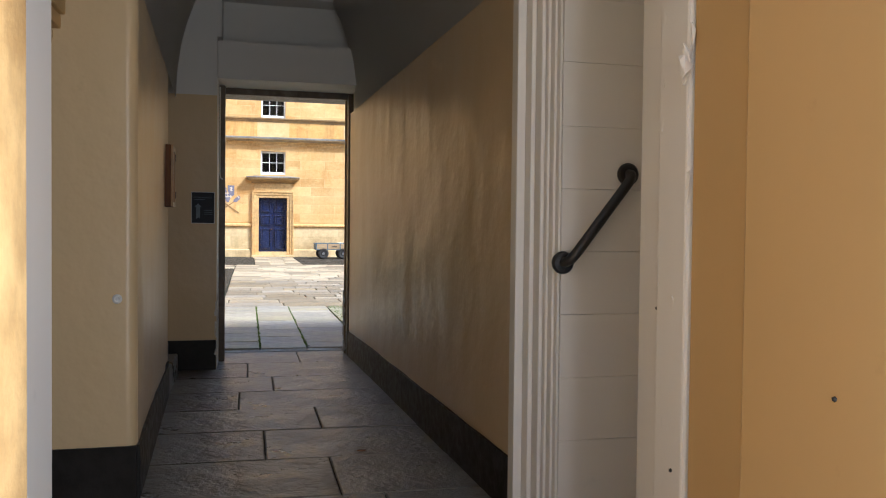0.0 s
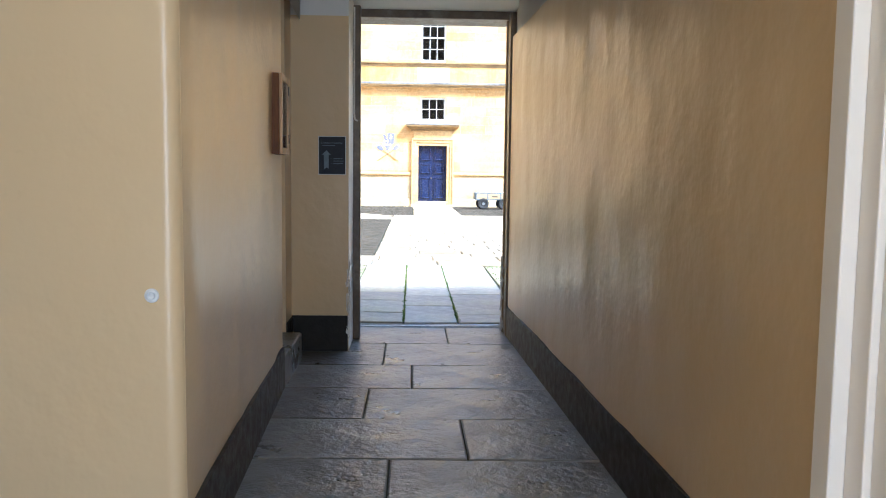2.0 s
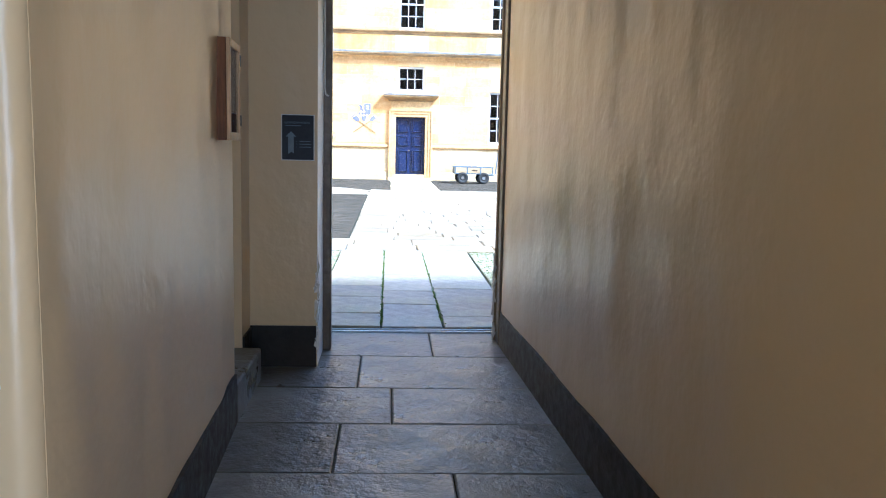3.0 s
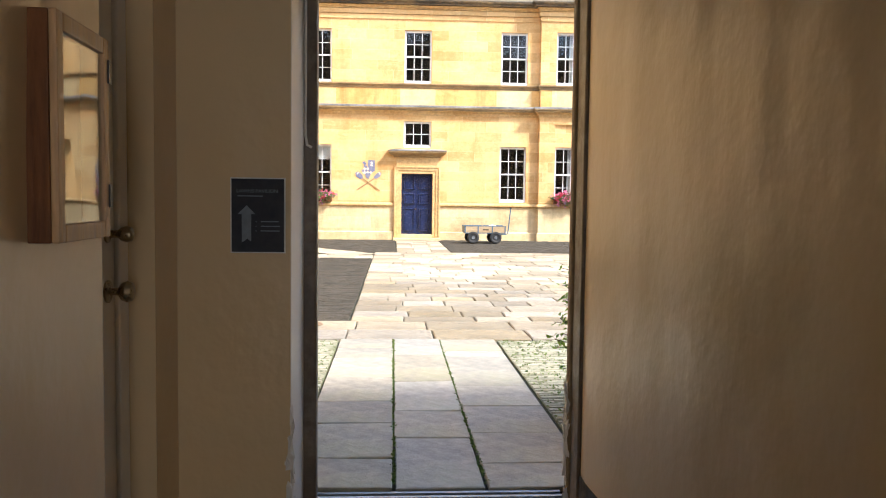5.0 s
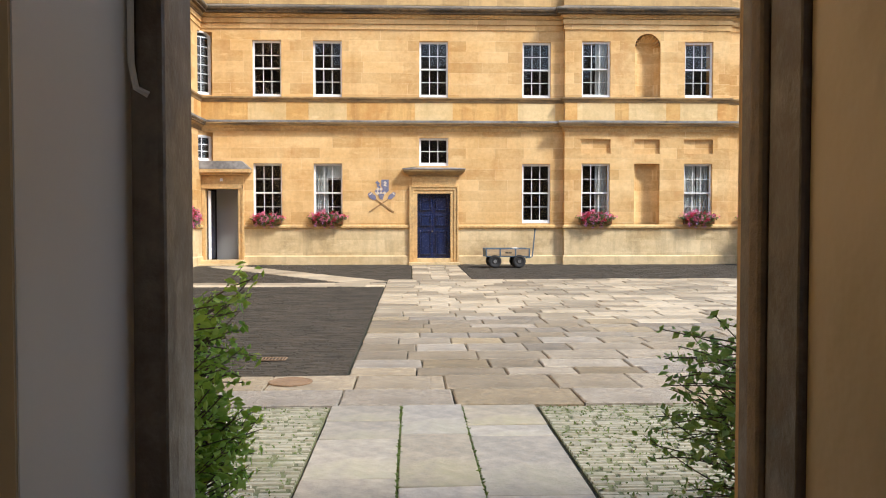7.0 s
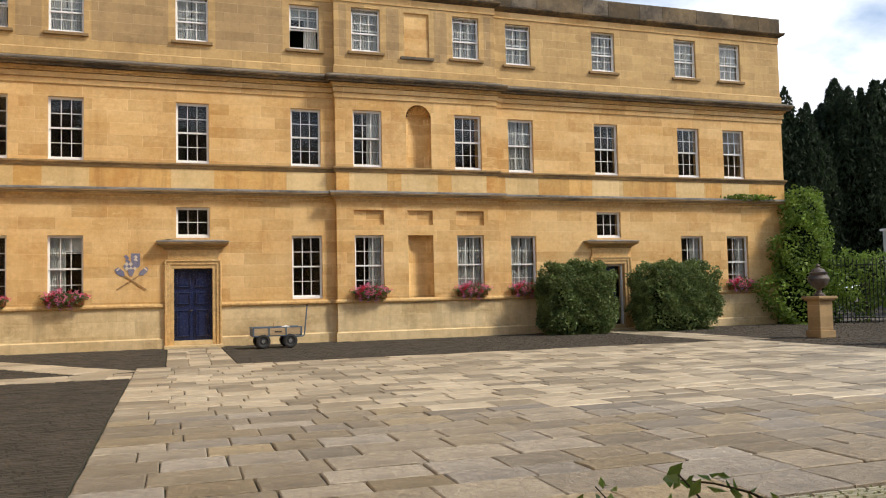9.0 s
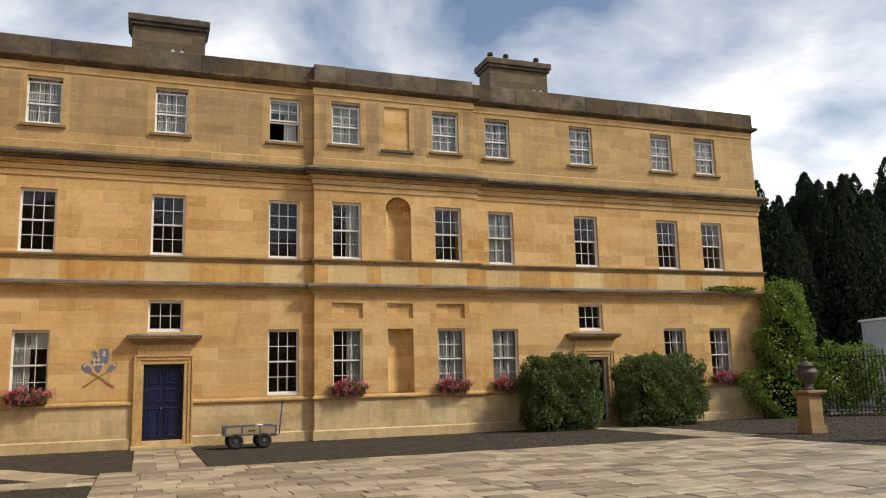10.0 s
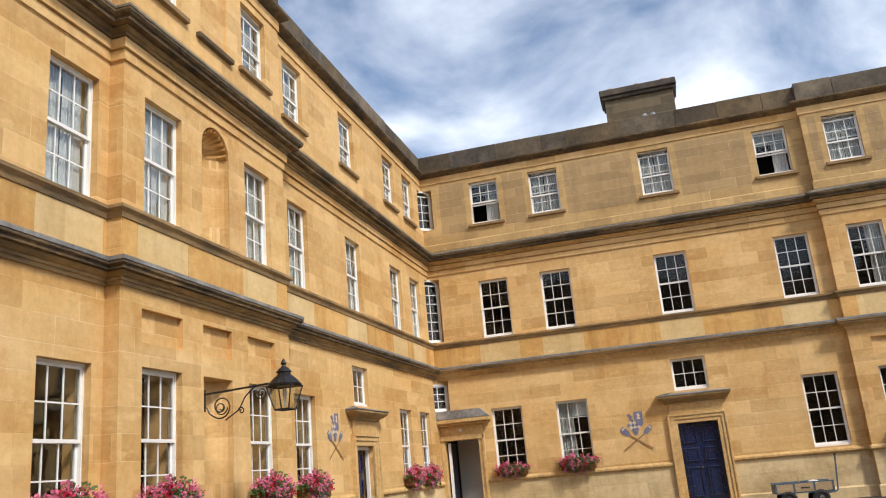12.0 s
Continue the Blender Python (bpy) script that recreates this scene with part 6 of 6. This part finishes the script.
def shrub(name, x, y, side, seed, count, material, label, tall, reach):
    s = thing(name, Matrix.Translation((x, y, 0)), label, "shrub", "shrubs by the doorway")
    r = random.Random(seed)
    bm = bmesh.new()
    pts = []
    for k in range(count):
        z0 = r.uniform(0.05, tall * 0.75)
        base = Vector((r.uniform(-0.10, 0.10) + side * 0.28, r.uniform(-0.35, 0.45), z0 * 0.8))
        tip = Vector((-side * r.uniform(-0.1, 1.0) * reach, base.y + r.uniform(-0.3, 0.3), min(tall, base.z + r.uniform(0.12, 0.5))))
        line = [base.lerp(tip, t) + Vector((0, 0, 0.10 * math.sin(math.pi * t) * (1 if k % 3 else -0.5))) for t in [i / 6 for i in range(7)]]
        tube(bm, line, 0.006, 5, 0.002)
        for t in np.linspace(0.12, 1.0, 15):
            i = min(5, int(t * 6))
            p = line[i].lerp(line[i + 1], t * 6 - i)
            for _ in range(2):
                pts.append(p + Vector((r.gauss(0, 0.018), r.gauss(0, 0.018), r.gauss(0.004, 0.014))))
    part("stem_tangle", bm, BARK, s)
    strew("leaves", [tuple(p) for p in pts], 0.046, material, s, seed, 0.7, 0.25, 0.55)
    return s


shrub("shrub", -1.17, 9.85, -1, 3, 330, LEAF, "bright green small-leaved shrub beside the doorway", 1.42, 0.24)
shrub("shrub", 1.13, 10.0, 1, 4, 170, LEAFR, "straggling green small-leaved shrub beside the doorway", 1.22, 0.46)


def yew(x, y, h, w, seed):
    t = thing("yew_tree", Matrix.Translation((x, y, -0.1)), "tall dark yew tree behind the buildings", "tree", "dark trees beyond the courtyard")
    bm = bmesh.new()
    tube(bm, [(0, 0, 0), (0.1, 0.05, h * 0.3), (0, 0, h * 0.75)], 0.45, 10, 0.1)
    r = random.Random(seed)
    for k in range(10):
        a, z = r.uniform(0, 6.28), h * r.uniform(0.15, 0.6)
        tube(bm, [(0, 0, z), (math.cos(a) * w * 0.3, math.sin(a) * w * 0.3, z + h * 0.06), (math.cos(a) * w * 0.5, math.sin(a) * w * 0.5, z + h * 0.14)], 0.14, 6, 0.04)
    part("trunk", bm, BARK, t)
    g = np.random.default_rng(seed)
    pts = []
    for k in range(110):
        a, q = g.uniform(0, 6.28), math.sqrt(g.uniform(0.0, 1.0))
        top = h * (1 - 0.34 * q ** 2.2) * g.uniform(0.86, 1.0) if k % 3 else h * g.uniform(0.3, 0.7)
        rad, tall = w * g.uniform(0.20, 0.34), h * g.uniform(0.18, 0.28)
        m = 520
        s, th = g.uniform(0, 1, m) ** 0.8, g.uniform(0, 6.28, m)
        rr = rad * (1 - s) ** 0.75 * g.uniform(0.6, 1.08, m) + 0.03
        pts.append(np.stack([math.cos(a) * w * 0.8 * q + rr * np.cos(th), math.sin(a) * w * 0.8 * q + rr * np.sin(th), top - tall * (1 - s)], axis=1))
    n = 9000
    p = g.normal(size=(n, 3))
    p /= np.linalg.norm(p, axis=1)[:, None]
    p *= g.uniform(0.8, 1.02, (n, 1))
    pts.append(p * np.array([w, w, h * 0.42]) + np.array([0, 0, h * 0.42]))
    q = np.concatenate(pts)
    q[:, 2] = np.maximum(q[:, 2], 0.2)
    strew("crown", q, 0.34, YEW, t, seed, 0.5, 1.3, 0.36)
    # added solid core whose near-black colour is the crown's inner shade
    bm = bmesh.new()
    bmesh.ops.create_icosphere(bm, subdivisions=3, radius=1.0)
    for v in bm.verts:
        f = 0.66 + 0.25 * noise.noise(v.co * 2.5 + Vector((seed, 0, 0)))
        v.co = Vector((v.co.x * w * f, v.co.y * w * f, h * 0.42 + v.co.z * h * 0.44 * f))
    part("shade_core", bm, CORE, t, "near-black core painting the shade inside the foliage")
    return t


for x, y, h, w, s in ((36.5, 50, 14.3, 3.8, 1), (41.8, 49, 15.9, 4.4, 2), (47.6, 49, 16.5, 4.4, 3), (53.5, 51, 15.7, 4.4, 4), (60.0, 50, 15.0, 4.4, 5), (33.0, 56, 13.6, 3.6, 6), (66.0, 46, 15.5, 4.4, 7)):
    yew(x, y, h, w, s)

# moss and weeds in the near joints
mr_ = np.random.default_rng(17)
pts = []
for x in (-0.398, 0.082):
    n = 700
    pts.append(np.stack([np.full(n, x) + mr_.normal(0, 0.007, n), mr_.uniform(9.1, 13.4, n), mr_.uniform(0.016, 0.034, n)], axis=1))
n = 5200
pts.append(np.stack([mr_.uniform(0.7, 5.0, n), mr_.uniform(9.2, 13.4, n), np.full(n, 0.03)], axis=1))
n = 2200
pts.append(np.stack([mr_.uniform(-4.0, -0.97, n), mr_.uniform(9.2, 13.4, n), np.full(n, 0.03)], axis=1))
ob = strew("moss", np.concatenate(pts), 0.024, MOSS, None, 3, 0.4, 0.6, 0.5, "low moss and weeds in the cobble joints")
tagged(ob, "", "moss", "", "stuff")


# ---- courtyard things ----
def cart():
    c = thing("garden_cart", Matrix.Translation((2.78, 33.3, 0.025)) @ pose(0, 0, 0, 0, 0, 2), "blue-grey steel garden cart with wooden sides and black tyres", "cart")
    part("bed", boxes((-0.70, 0.70, -0.36, 0.36, 0.355, 0.385)), STEELB, c)
    for y in (-0.37, 0.35):
        part("side_board", boxes((-0.70, 0.70, y, y + 0.02, 0.39, 0.60), bevel=0.004), WOOD, c)
        for x in (-0.71, -0.26, 0.24, 0.69):
            part("stanchion", boxes((x - 0.012, x + 0.028, y - 0.012 if y < 0 else y + 0.021, y - 0.001 if y < 0 else y + 0.032, 0.36, 0.62)), STEELB, c)
        part("top_rail", boxes((-0.73, 0.73, y - 0.006, y + 0.026, 0.602, 0.632), bevel=0.004), STEELB, c)
    for x in (-0.72, 0.70):
        part("end_board", boxes((x, x + 0.02, -0.35, 0.35, 0.39, 0.60), bevel=0.004), STEELB, c)
    part("label_plate", boxes((-0.09, 0.12, -0.374, -0.371, 0.47, 0.505)), BLACKM, c, "small dark label")
    for x in (-0.42, 0.37):
        bm = bmesh.new()
        tube(bm, [(x, -0.34, 0.21), (x, 0.34, 0.21)], 0.018)
        tube(bm, [(x, -0.2, 0.21), (x, -0.2, 0.36)], 0.018)
        tube(bm, [(x, 0.2, 0.21), (x, 0.2, 0.36)], 0.018)
        part("axle", bm, BLACKM, c)
        for y in (-0.34, 0.34):
            bm = bmesh.new()
            lathe(bm, [(0.05, -0.045), (0.10, -0.04), (0.15, -0.062), (0.195, -0.055), (0.212, -0.025), (0.212, 0.025), (0.195, 0.055), (0.15, 0.062), (0.10, 0.04), (0.05, 0.045)], 28)
            wh_ = part("wheel", bm, RUBBER, c, smooth=False)
            wh_.matrix_basis = Matrix.Translation((x, y, 0.212)) @ pose(0, 0, 0, 90)
            bm = bmesh.new()
            lathe(bm, [(0.055, -0.052), (0.05, -0.044), (0.022, -0.044), (0.022, -0.066), (0.022, 0.066), (0.022, 0.044), (0.05, 0.044), (0.055, 0.052)], 18)
            part("rim", bm, ZINC, wh_, "pale steel hub")
    bm = bmesh.new()
    tube(bm, [(0.45, 0, 0.30), (0.80, 0, 0.32), (0.86, 0, 0.36), (0.95, 0, 1.24)], 0.022)
    hd = part("draw_handle", bm, STEELB, c, "upright blue steel pull handle")
    bm = bmesh.new()
    tube(bm, [(0.95, -0.13, 1.25), (0.95, 0.13, 1.25)], 0.018)
    part("grip", bm, RUBBER, hd)
    bm = bmesh.new()
    tube(bm, [(-0.02, 0.1, 0.385), (-0.05, 0.1, 0.74)], 0.016, 8)
    tagged(part("stick", bm, WOOD), "short wooden stick standing in the cart", "stick").matrix_basis = c.matrix_basis.copy()
    bm = bmesh.new()
    bmesh.ops.create_icosphere(bm, subdivisions=2, radius=1.0)
    for v in bm.verts:
        v.co = Vector((v.co.x * 0.22, v.co.y * 0.16, 0.52 + v.co.z * 0.135)) * 1.0 + Vector((0.30, 0.05, 0.0)) + Vector((0.03, 0.02, 0.02)) * noise.noise(v.co * 2.5)
    tagged(part("sack", bm, WHITEP, smooth=True), "pale crumpled sack lying in the cart", "sack").matrix_basis = c.matrix_basis.copy()
    return c


cart()


def urn_pedestal(x, y):
    p = thing("pedestal", Matrix.Translation((x, y, 0.02)), "square golden stone garden pedestal", "pedestal", "urn pedestals")
    part("base", boxes((-0.28, 0.28, -0.28, 0.28, 0, 0.22), bevel=0.02), ATTIC, p)
    part("shaft", boxes((-0.235, 0.235, -0.235, 0.235, 0.22, 1.06), bevel=0.015), ATTIC, p)
    part("cap", boxes((-0.29, 0.29, -0.29, 0.29, 1.06, 1.11), (-0.34, 0.34, -0.34, 0.34, 1.112, 1.19), bevel=0.015), ATTIC, p)
    u = thing("urn", Matrix.Translation((x, y, 1.212)) @ Matrix.Diagonal((0.82, 0.82, 1, 1)), "dark weathered ornamental urn on a stone pedestal", "urn", "garden urns")
    bm = bmesh.new()
    lathe(bm, [(0.19, 0), (0.19, 0.05), (0.10, 0.10), (0.075, 0.18), (0.12, 0.22)], 24)
    part("foot", bm, URNS, u, smooth=True)
    bm = bmesh.new()
    lathe(bm, [(0.12, 0.22), (0.26, 0.30), (0.33, 0.40), (0.36, 0.50), (0.33, 0.56), (0.27, 0.60), (0.29, 0.66), (0.33, 0.68), (0.20, 0.70)], 28)
    part("bowl", bm, URNS, u, smooth=True)
    bm = bmesh.new()
    lathe(bm, [(0.24, 0.70), (0.20, 0.76), (0.10, 0.80), (0.05, 0.83), (0.07, 0.87), (0.05, 0.91), (0.01, 0.93)], 20)
    part("lid", bm, URNS, u, smooth=True)
    for s in (-1, 1):
        bm = bmesh.new()
        tube(bm, [(s * 0.33, 0, 0.42), (s * 0.42, 0, 0.46), (s * 0.43, 0, 0.56), (s * 0.34, 0, 0.60)], 0.03, 8)
        part("handle", bm, URNS, u, smooth=True)


urn_pedestal(17.5, 27.3), urn_pedestal(17.5, 23.75)


def railing(a, b, h, label):
    r = thing("railing", None, label, "fence", "iron railings")
    a, b = Vector((*a, 0)), Vector((*b, 0))
    n = int((b - a).length / 0.14)
    bm = boxes((-0.011, 0.011, -0.011, 0.011, 0.0, h - 0.12))
    vs = [bm.verts.new(p) for p in ((-0.02, -0.02, h - 0.12), (0.02, -0.02, h - 0.12), (0.02, 0.02, h - 0.12), (-0.02, 0.02, h - 0.12), (0, 0, h))]
    for f in ((0, 1, 4), (1, 2, 4), (2, 3, 4), (3, 0, 4)):
        bm.faces.new([vs[i] for i in f])
    me = mesh_of(bm, "bar", BLACKM)
    for k in range(n + 1):
        ob = new("bar", me)
        ob.parent = r
        ob.matrix_basis = Matrix.Translation(a.lerp(b, k / n))
    for z in (0.22, h - 0.30):
        bm = bmesh.new()
        tube(bm, [a + Vector((0, 0, z)), b + Vector((0, 0, z))], 0.018, 6)
        part("rail", bm, BLACKM, r)
    return r


railing((24.6, 34.2), (32.5, 29.2), 2.6, "tall black spear-topped iron railings")
railing((32.6, 29.1), (40.0, 24.0), 2.6, "tall black spear-topped iron railings")


def cabin():
    c = thing("site_cabin", Matrix.Translation((41.5, 38.0, -0.1)) @ pose(0, 0, 0, 0, 0, -8), "pale grey clad temporary cabin behind the railings", "cabin")
    part("body", boxes((-5.5, 5.5, 0, 4, 0, 4.5), bevel=0.03), SHED, c)
    part("roof", boxes((-5.6, 5.6, -0.1, 4.1, 4.502, 4.62), bevel=0.02), WHITE, c)
    for k in range(9):
        part("panel_joint", boxes((-5.5 + 1.22 * (k + 1) - 0.015, -5.5 + 1.22 * (k + 1) + 0.015, -0.012, 0.0, 0.05, 4.45)), ZINC, c)
    part("lamp", boxes((-5.5, -5.35, -0.12, -0.001, 4.1, 4.3), bevel=0.02), BLACKM, c, "small dark outside lamp")
    return c


cabin()


def scroll(cx, cy, r0, turns, start, sgn, n=26):
    return [(cx + (r0 * (1 - 0.8 * k / n)) * math.cos(start + sgn * turns * 6.283 * k / n), 0, cy + (r0 * (1 - 0.8 * k / n)) * math.sin(start + sgn * turns * 6.283 * k / n)) for k in range(n + 1)]


def lantern():
    l = thing("wall_lantern", Matrix.Translation((WX + PJ, 20.98, 3.23)), "black iron bracket lantern with glazed sides", "lantern")
    bm = bmesh.new()
    tube(bm, [(-0.02, 0, 0.02), (0.7, 0, 0.05), (1.42, 0, 0.08)], 0.017, 8)
    arm = part("arm", bm, BLACKM, l)
    bm = bmesh.new()
    tube(bm, [(-0.02, 0, -0.16), (0.05, 0, -0.2), (0.10, 0, -0.3)] + scroll(0.30, -0.20, 0.2, 1.6, math.pi * 1.15, 1)[1:], 0.012, 6)
    tube(bm, scroll(0.30, -0.22, 0.12, 1.4, 0.0, -1), 0.010, 6)
    tube(bm, [(0.38, 0, -0.42), (0.62, 0, -0.28), (0.74, 0, -0.08), (0.90, 0, 0.05)], 0.011, 6)
    tube(bm, scroll(1.02, -0.06, 0.10, 1.5, math.pi, 1), 0.010, 6)
    tube(bm, scroll(0.66, -0.30, 0.06, 1.3, math.pi, -1), 0.010, 6)
    part("scrollwork", bm, BLACKM, l, "curled wrought iron scrolls")
    bm = boxes((-0.03, 0.0, -0.05, 0.05, -0.25, 0.10), bevel=0.006)
    part("wall_plate", bm, BLACKM, l)
    cx = 1.42
    bm = bmesh.new()
    top, bot, zt, zb = 0.21, 0.12, 0.0, -0.36
    for sx, sy in ((-1, -1), (1, -1), (1, 1), (-1, 1)):
        tube(bm, [(cx + sx * bot, sy * bot, zb), (cx + sx * top, sy * top, zt)], 0.011, 6)
    for h, z in ((top, zt), (bot, zb)):
        c = [(cx - h, -h, z), (cx + h, -h, z), (cx + h, h, z), (cx - h, h, z)]
        for k in range(4):
            tube(bm, [c[k], c[(k + 1) % 4]], 0.014, 6)
    cage = part("cage", bm, BLACKM, l)
    for k in range(4):
        a = math.pi / 2 * k
        bm = bmesh.new()
        vs = [bm.verts.new(p) for p in ((-bot, -bot, zb), (bot, -bot, zb), (top, -top, zt), (-top, -top, zt))]
        bm.faces.new(vs)
        bmesh.ops.solidify(bm, geom=list(bm.faces), thickness=0.003)
        p = part("pane", bm, LAMPGLASS, cage)
        p.matrix_basis = Matrix.Translation((cx, 0, 0)) @ Matrix.Rotation(a, 4, "Z")
        p.visible_shadow = False
    bm = bmesh.new()
    rings = [(0.25, 0.0), (0.255, 0.02), (0.16, 0.12), (0.10, 0.17), (0.10, 0.20), (0.12, 0.21), (0.08, 0.26), (0.04, 0.29), (0.03, 0.32), (0.045, 0.35), (0.03, 0.38), (0.008, 0.42)]
    lathe(bm, [(r * 1.05, z) for r, z in rings], 12, (cx, 0, 0.01))
    part("cap", bm, BLACKM, l, "tiered black lantern cap with finial")
    bm = bmesh.new()
    lathe(bm, [(0.02, -0.30), (0.02, -0.18), (0.035, -0.12), (0.03, -0.06), (0.01, -0.03)], 12, (cx, 0, 0))
    part("bulb", bm, WHITEP, l, "pale unlit bulb")
    return l


lantern()


def crest(m, u, z, s=1.0):
    c = thing("painted_crest", m @ Matrix.Translation((u, -0.006, z)), "faded blue painted shield with crossed oars on the wall", "wall painting", "painted crests")

    def flat(name, poly, material, y=0.0):
        bm = bmesh.new()
        prism(bm, [(x * s, q * s) for x, q in poly], 0.0, 0.002)
        ob = part(name, bm, material, c)
        ob.matrix_basis = Matrix(((1, 0, 0, 0), (0, 0, -1, y), (0, 1, 0, 0), (0, 0, 0, 1)))

    def spot(*pts):
        return [((x - 131) * 0.0061, (123 - y) * 0.0062) for x, y in pts]

    flat("shield_quarter", spot((127, 75), (150, 118), (170, 100), (170, 38), (127, 38)), FADEBLUE)
    flat("lion_charge", spot((140, 72), (160, 76), (153, 63), (159, 57), (150, 45), (141, 52), (147, 60)), FADEPALE, -0.003)
    flat("bird_charge", spot((100, 80), (118, 78), (112, 68), (121, 62), (106, 45), (91, 52), (104, 64)), FADEBLUE)
    flat("shield_patch", spot((90, 108), (104, 126), (120, 112), (110, 88)), FADEPALE)
    for i in range(4):
        for j in range(3):
            x, y = 116 + 10 * i - 9 * j, 80 + 11 * i + 11 * j
            flat("chequer", spot((x, y + 10), (x + 9, y), (x, y - 10), (x - 9, y)), FADEPALE if (i + j) % 2 else FADEBLUE, -0.006)
    flat("foot_charge", spot((118, 146), (134, 152), (143, 126), (128, 116), (112, 126)), FADEBLUE, -0.009)
    flat("oar_blade", spot((58, 138), (80, 152), (98, 150), (95, 130), (68, 106), (50, 118)), FADEBLUE, -0.003)
    flat("oar_blade", spot((162, 148), (185, 149), (205, 131), (210, 116), (199, 105), (170, 128)), FADEBLUE, -0.003)
    flat("oar_band", spot((58, 122), (63, 126), (75, 114), (70, 109)), FADEPALE, -0.006)
    flat("oar_band", spot((196, 109), (190, 113), (202, 126), (207, 121)), FADEPALE, -0.006)
    flat("oar_shaft", spot((198, 225), (203, 219), (98, 146), (94, 152)), FADEBROWN, -0.012)
    flat("oar_shaft", spot((57, 216), (62, 222), (168, 152), (164, 147)), FADEBROWN, -0.015)
    return c


crest(FAC, -1.345, 2.46), crest(WING, 26.75, 2.75, 0.9)

# curtains and blinds inside
bm = bmesh.new()
n = 26
lo = [bm.verts.new((-0.22 + 0.44 * k / n, 0.018 * math.sin(k * 1.5), 0.0)) for k in range(n + 1)]
hi = [bm.verts.new((-0.20 + 0.40 * k / n, 0.012 * math.sin(k * 1.5), 1.0)) for k in range(n + 1)]
for k in range(n):
    bm.faces.new((lo[k], lo[k + 1], hi[k + 1], hi[k]))
bmesh.ops.solidify(bm, geom=list(bm.faces), thickness=0.002)
cur_mesh = mesh_of(bm, "curtain", NET)
bm = boxes((-0.44, 0.44, 0, 0.004, 0, 1.0))
blind_mesh = mesh_of(bm, "blind", NET)
DRAPES = [(FAC, 6.13, -PJ, 5.9, 1.85, 1), (FAC, 11.9, 0, 5.9, 1.85, 1), (FAC, 11.9, 0, 5.9, 1.85, -1), (FAC, 9.76, -PJ, 1.5, 2.0, 1), (FAC, 9.76, -PJ, 1.5, 2.0, -1), (FAC, 11.9, 0, 1.5, 2.0, 1), (FAC, 11.9, 0, 1.5, 2.0, -1), (FAC, 21.2, 0, 1.5, 2.0, 1), (FAC, 19.08, 0, 1.5, 2.0, 1), (FAC, -3.22, 0, 1.5, 2.0, -1), (FAC, 6.13, -PJ, 1.5, 2.0, 1)]
for m, main, proj in ((FAC, F_MAIN, F_PROJ), (WING, W_MAIN, W_PROJ)):
    for c, w in [(c, 0.0) for c in main] + [(c, -PJ) for c in proj]:
        for side in (-1, 1):
            if not (m is FAC and c in (4.08, -5.31) and side < 0):
                DRAPES.append((m, c, w, 9.85, 1.45, side))
            if m is WING:
                DRAPES.append((m, c, w, 5.9, 1.85, side))
for m, u, w, z, h, side in DRAPES:
    ob = new("curtain", cur_mesh)
    ob.matrix_basis = m @ Matrix.Translation((u + side * 0.22, w + 0.235, z)) @ Matrix.Diagonal((1, 1, h, 1))
    tagged(ob, "pale curtain hanging inside a sash window", "curtain", "window curtains")
for m, u, w, z, h in [(FAC, -3.22, 0, 3.05, 0.45), (FAC, 6.13, -PJ, 10.75, 0.52), (FAC, 4.08, 0, 10.9, 0.38), (FAC, 19.08, 0, 10.95, 0.35), (FAC, 21.2, 0, 10.9, 0.4)]:
    ob = new("roller_blind", blind_mesh)
    ob.matrix_basis = m @ Matrix.Translation((u, w + 0.26, z)) @ Matrix.Diagonal((1, 1, h, 1))
    tagged(ob, "pale roller blind partly drawn down", "blind", "window blinds")

# covers and a small post
bm = bmesh.new()
lathe(bm, [(0.20, 0.0), (0.20, 0.008), (0.185, 0.012), (0.17, 0.006), (0.01, 0.010)], 28)
ob = tagged(part("manhole_cover", bm, RUST), "round rusty iron cover in the paving", "manhole cover")
ob.matrix_basis = Matrix.Translation((-1.42, 14.4, ZP + 0.003))
dg = thing("drain_grate", Matrix.Translation((-1.79, 15.7, 0.026)) @ Matrix.Diagonal((0.75, 0.75, 0.6, 1)), "small iron drain grate among the cobbles", "drain")
part("grate_frame", boxes((-0.18, 0.18, -0.12, -0.10, 0, 0.012), (-0.18, 0.18, 0.10, 0.12, 0, 0.012), (-0.18, -0.16, -0.10, 0.10, 0, 0.012), (0.16, 0.18, -0.10, 0.10, 0, 0.012)), RUST, dg)
for k in range(6):
    part("grate_bar", boxes((-0.13 + 0.05 * k, -0.115 + 0.05 * k, -0.10, 0.10, 0, 0.010)), RUST, dg)
ps = thing("notice_post", Matrix.Translation((-6.35, 25.9, 0.0)), "small dark notice on a thin post", "sign post")
bm = bmesh.new()
tube(bm, [(0, 0, 0), (0, 0, 1.0)], 0.025, 8)
part("post", bm, BLACKM, ps)
part("plate", boxes((-0.11, 0.11, -0.02, 0.0, 0.95, 1.12), bevel=0.006), OAK, ps)
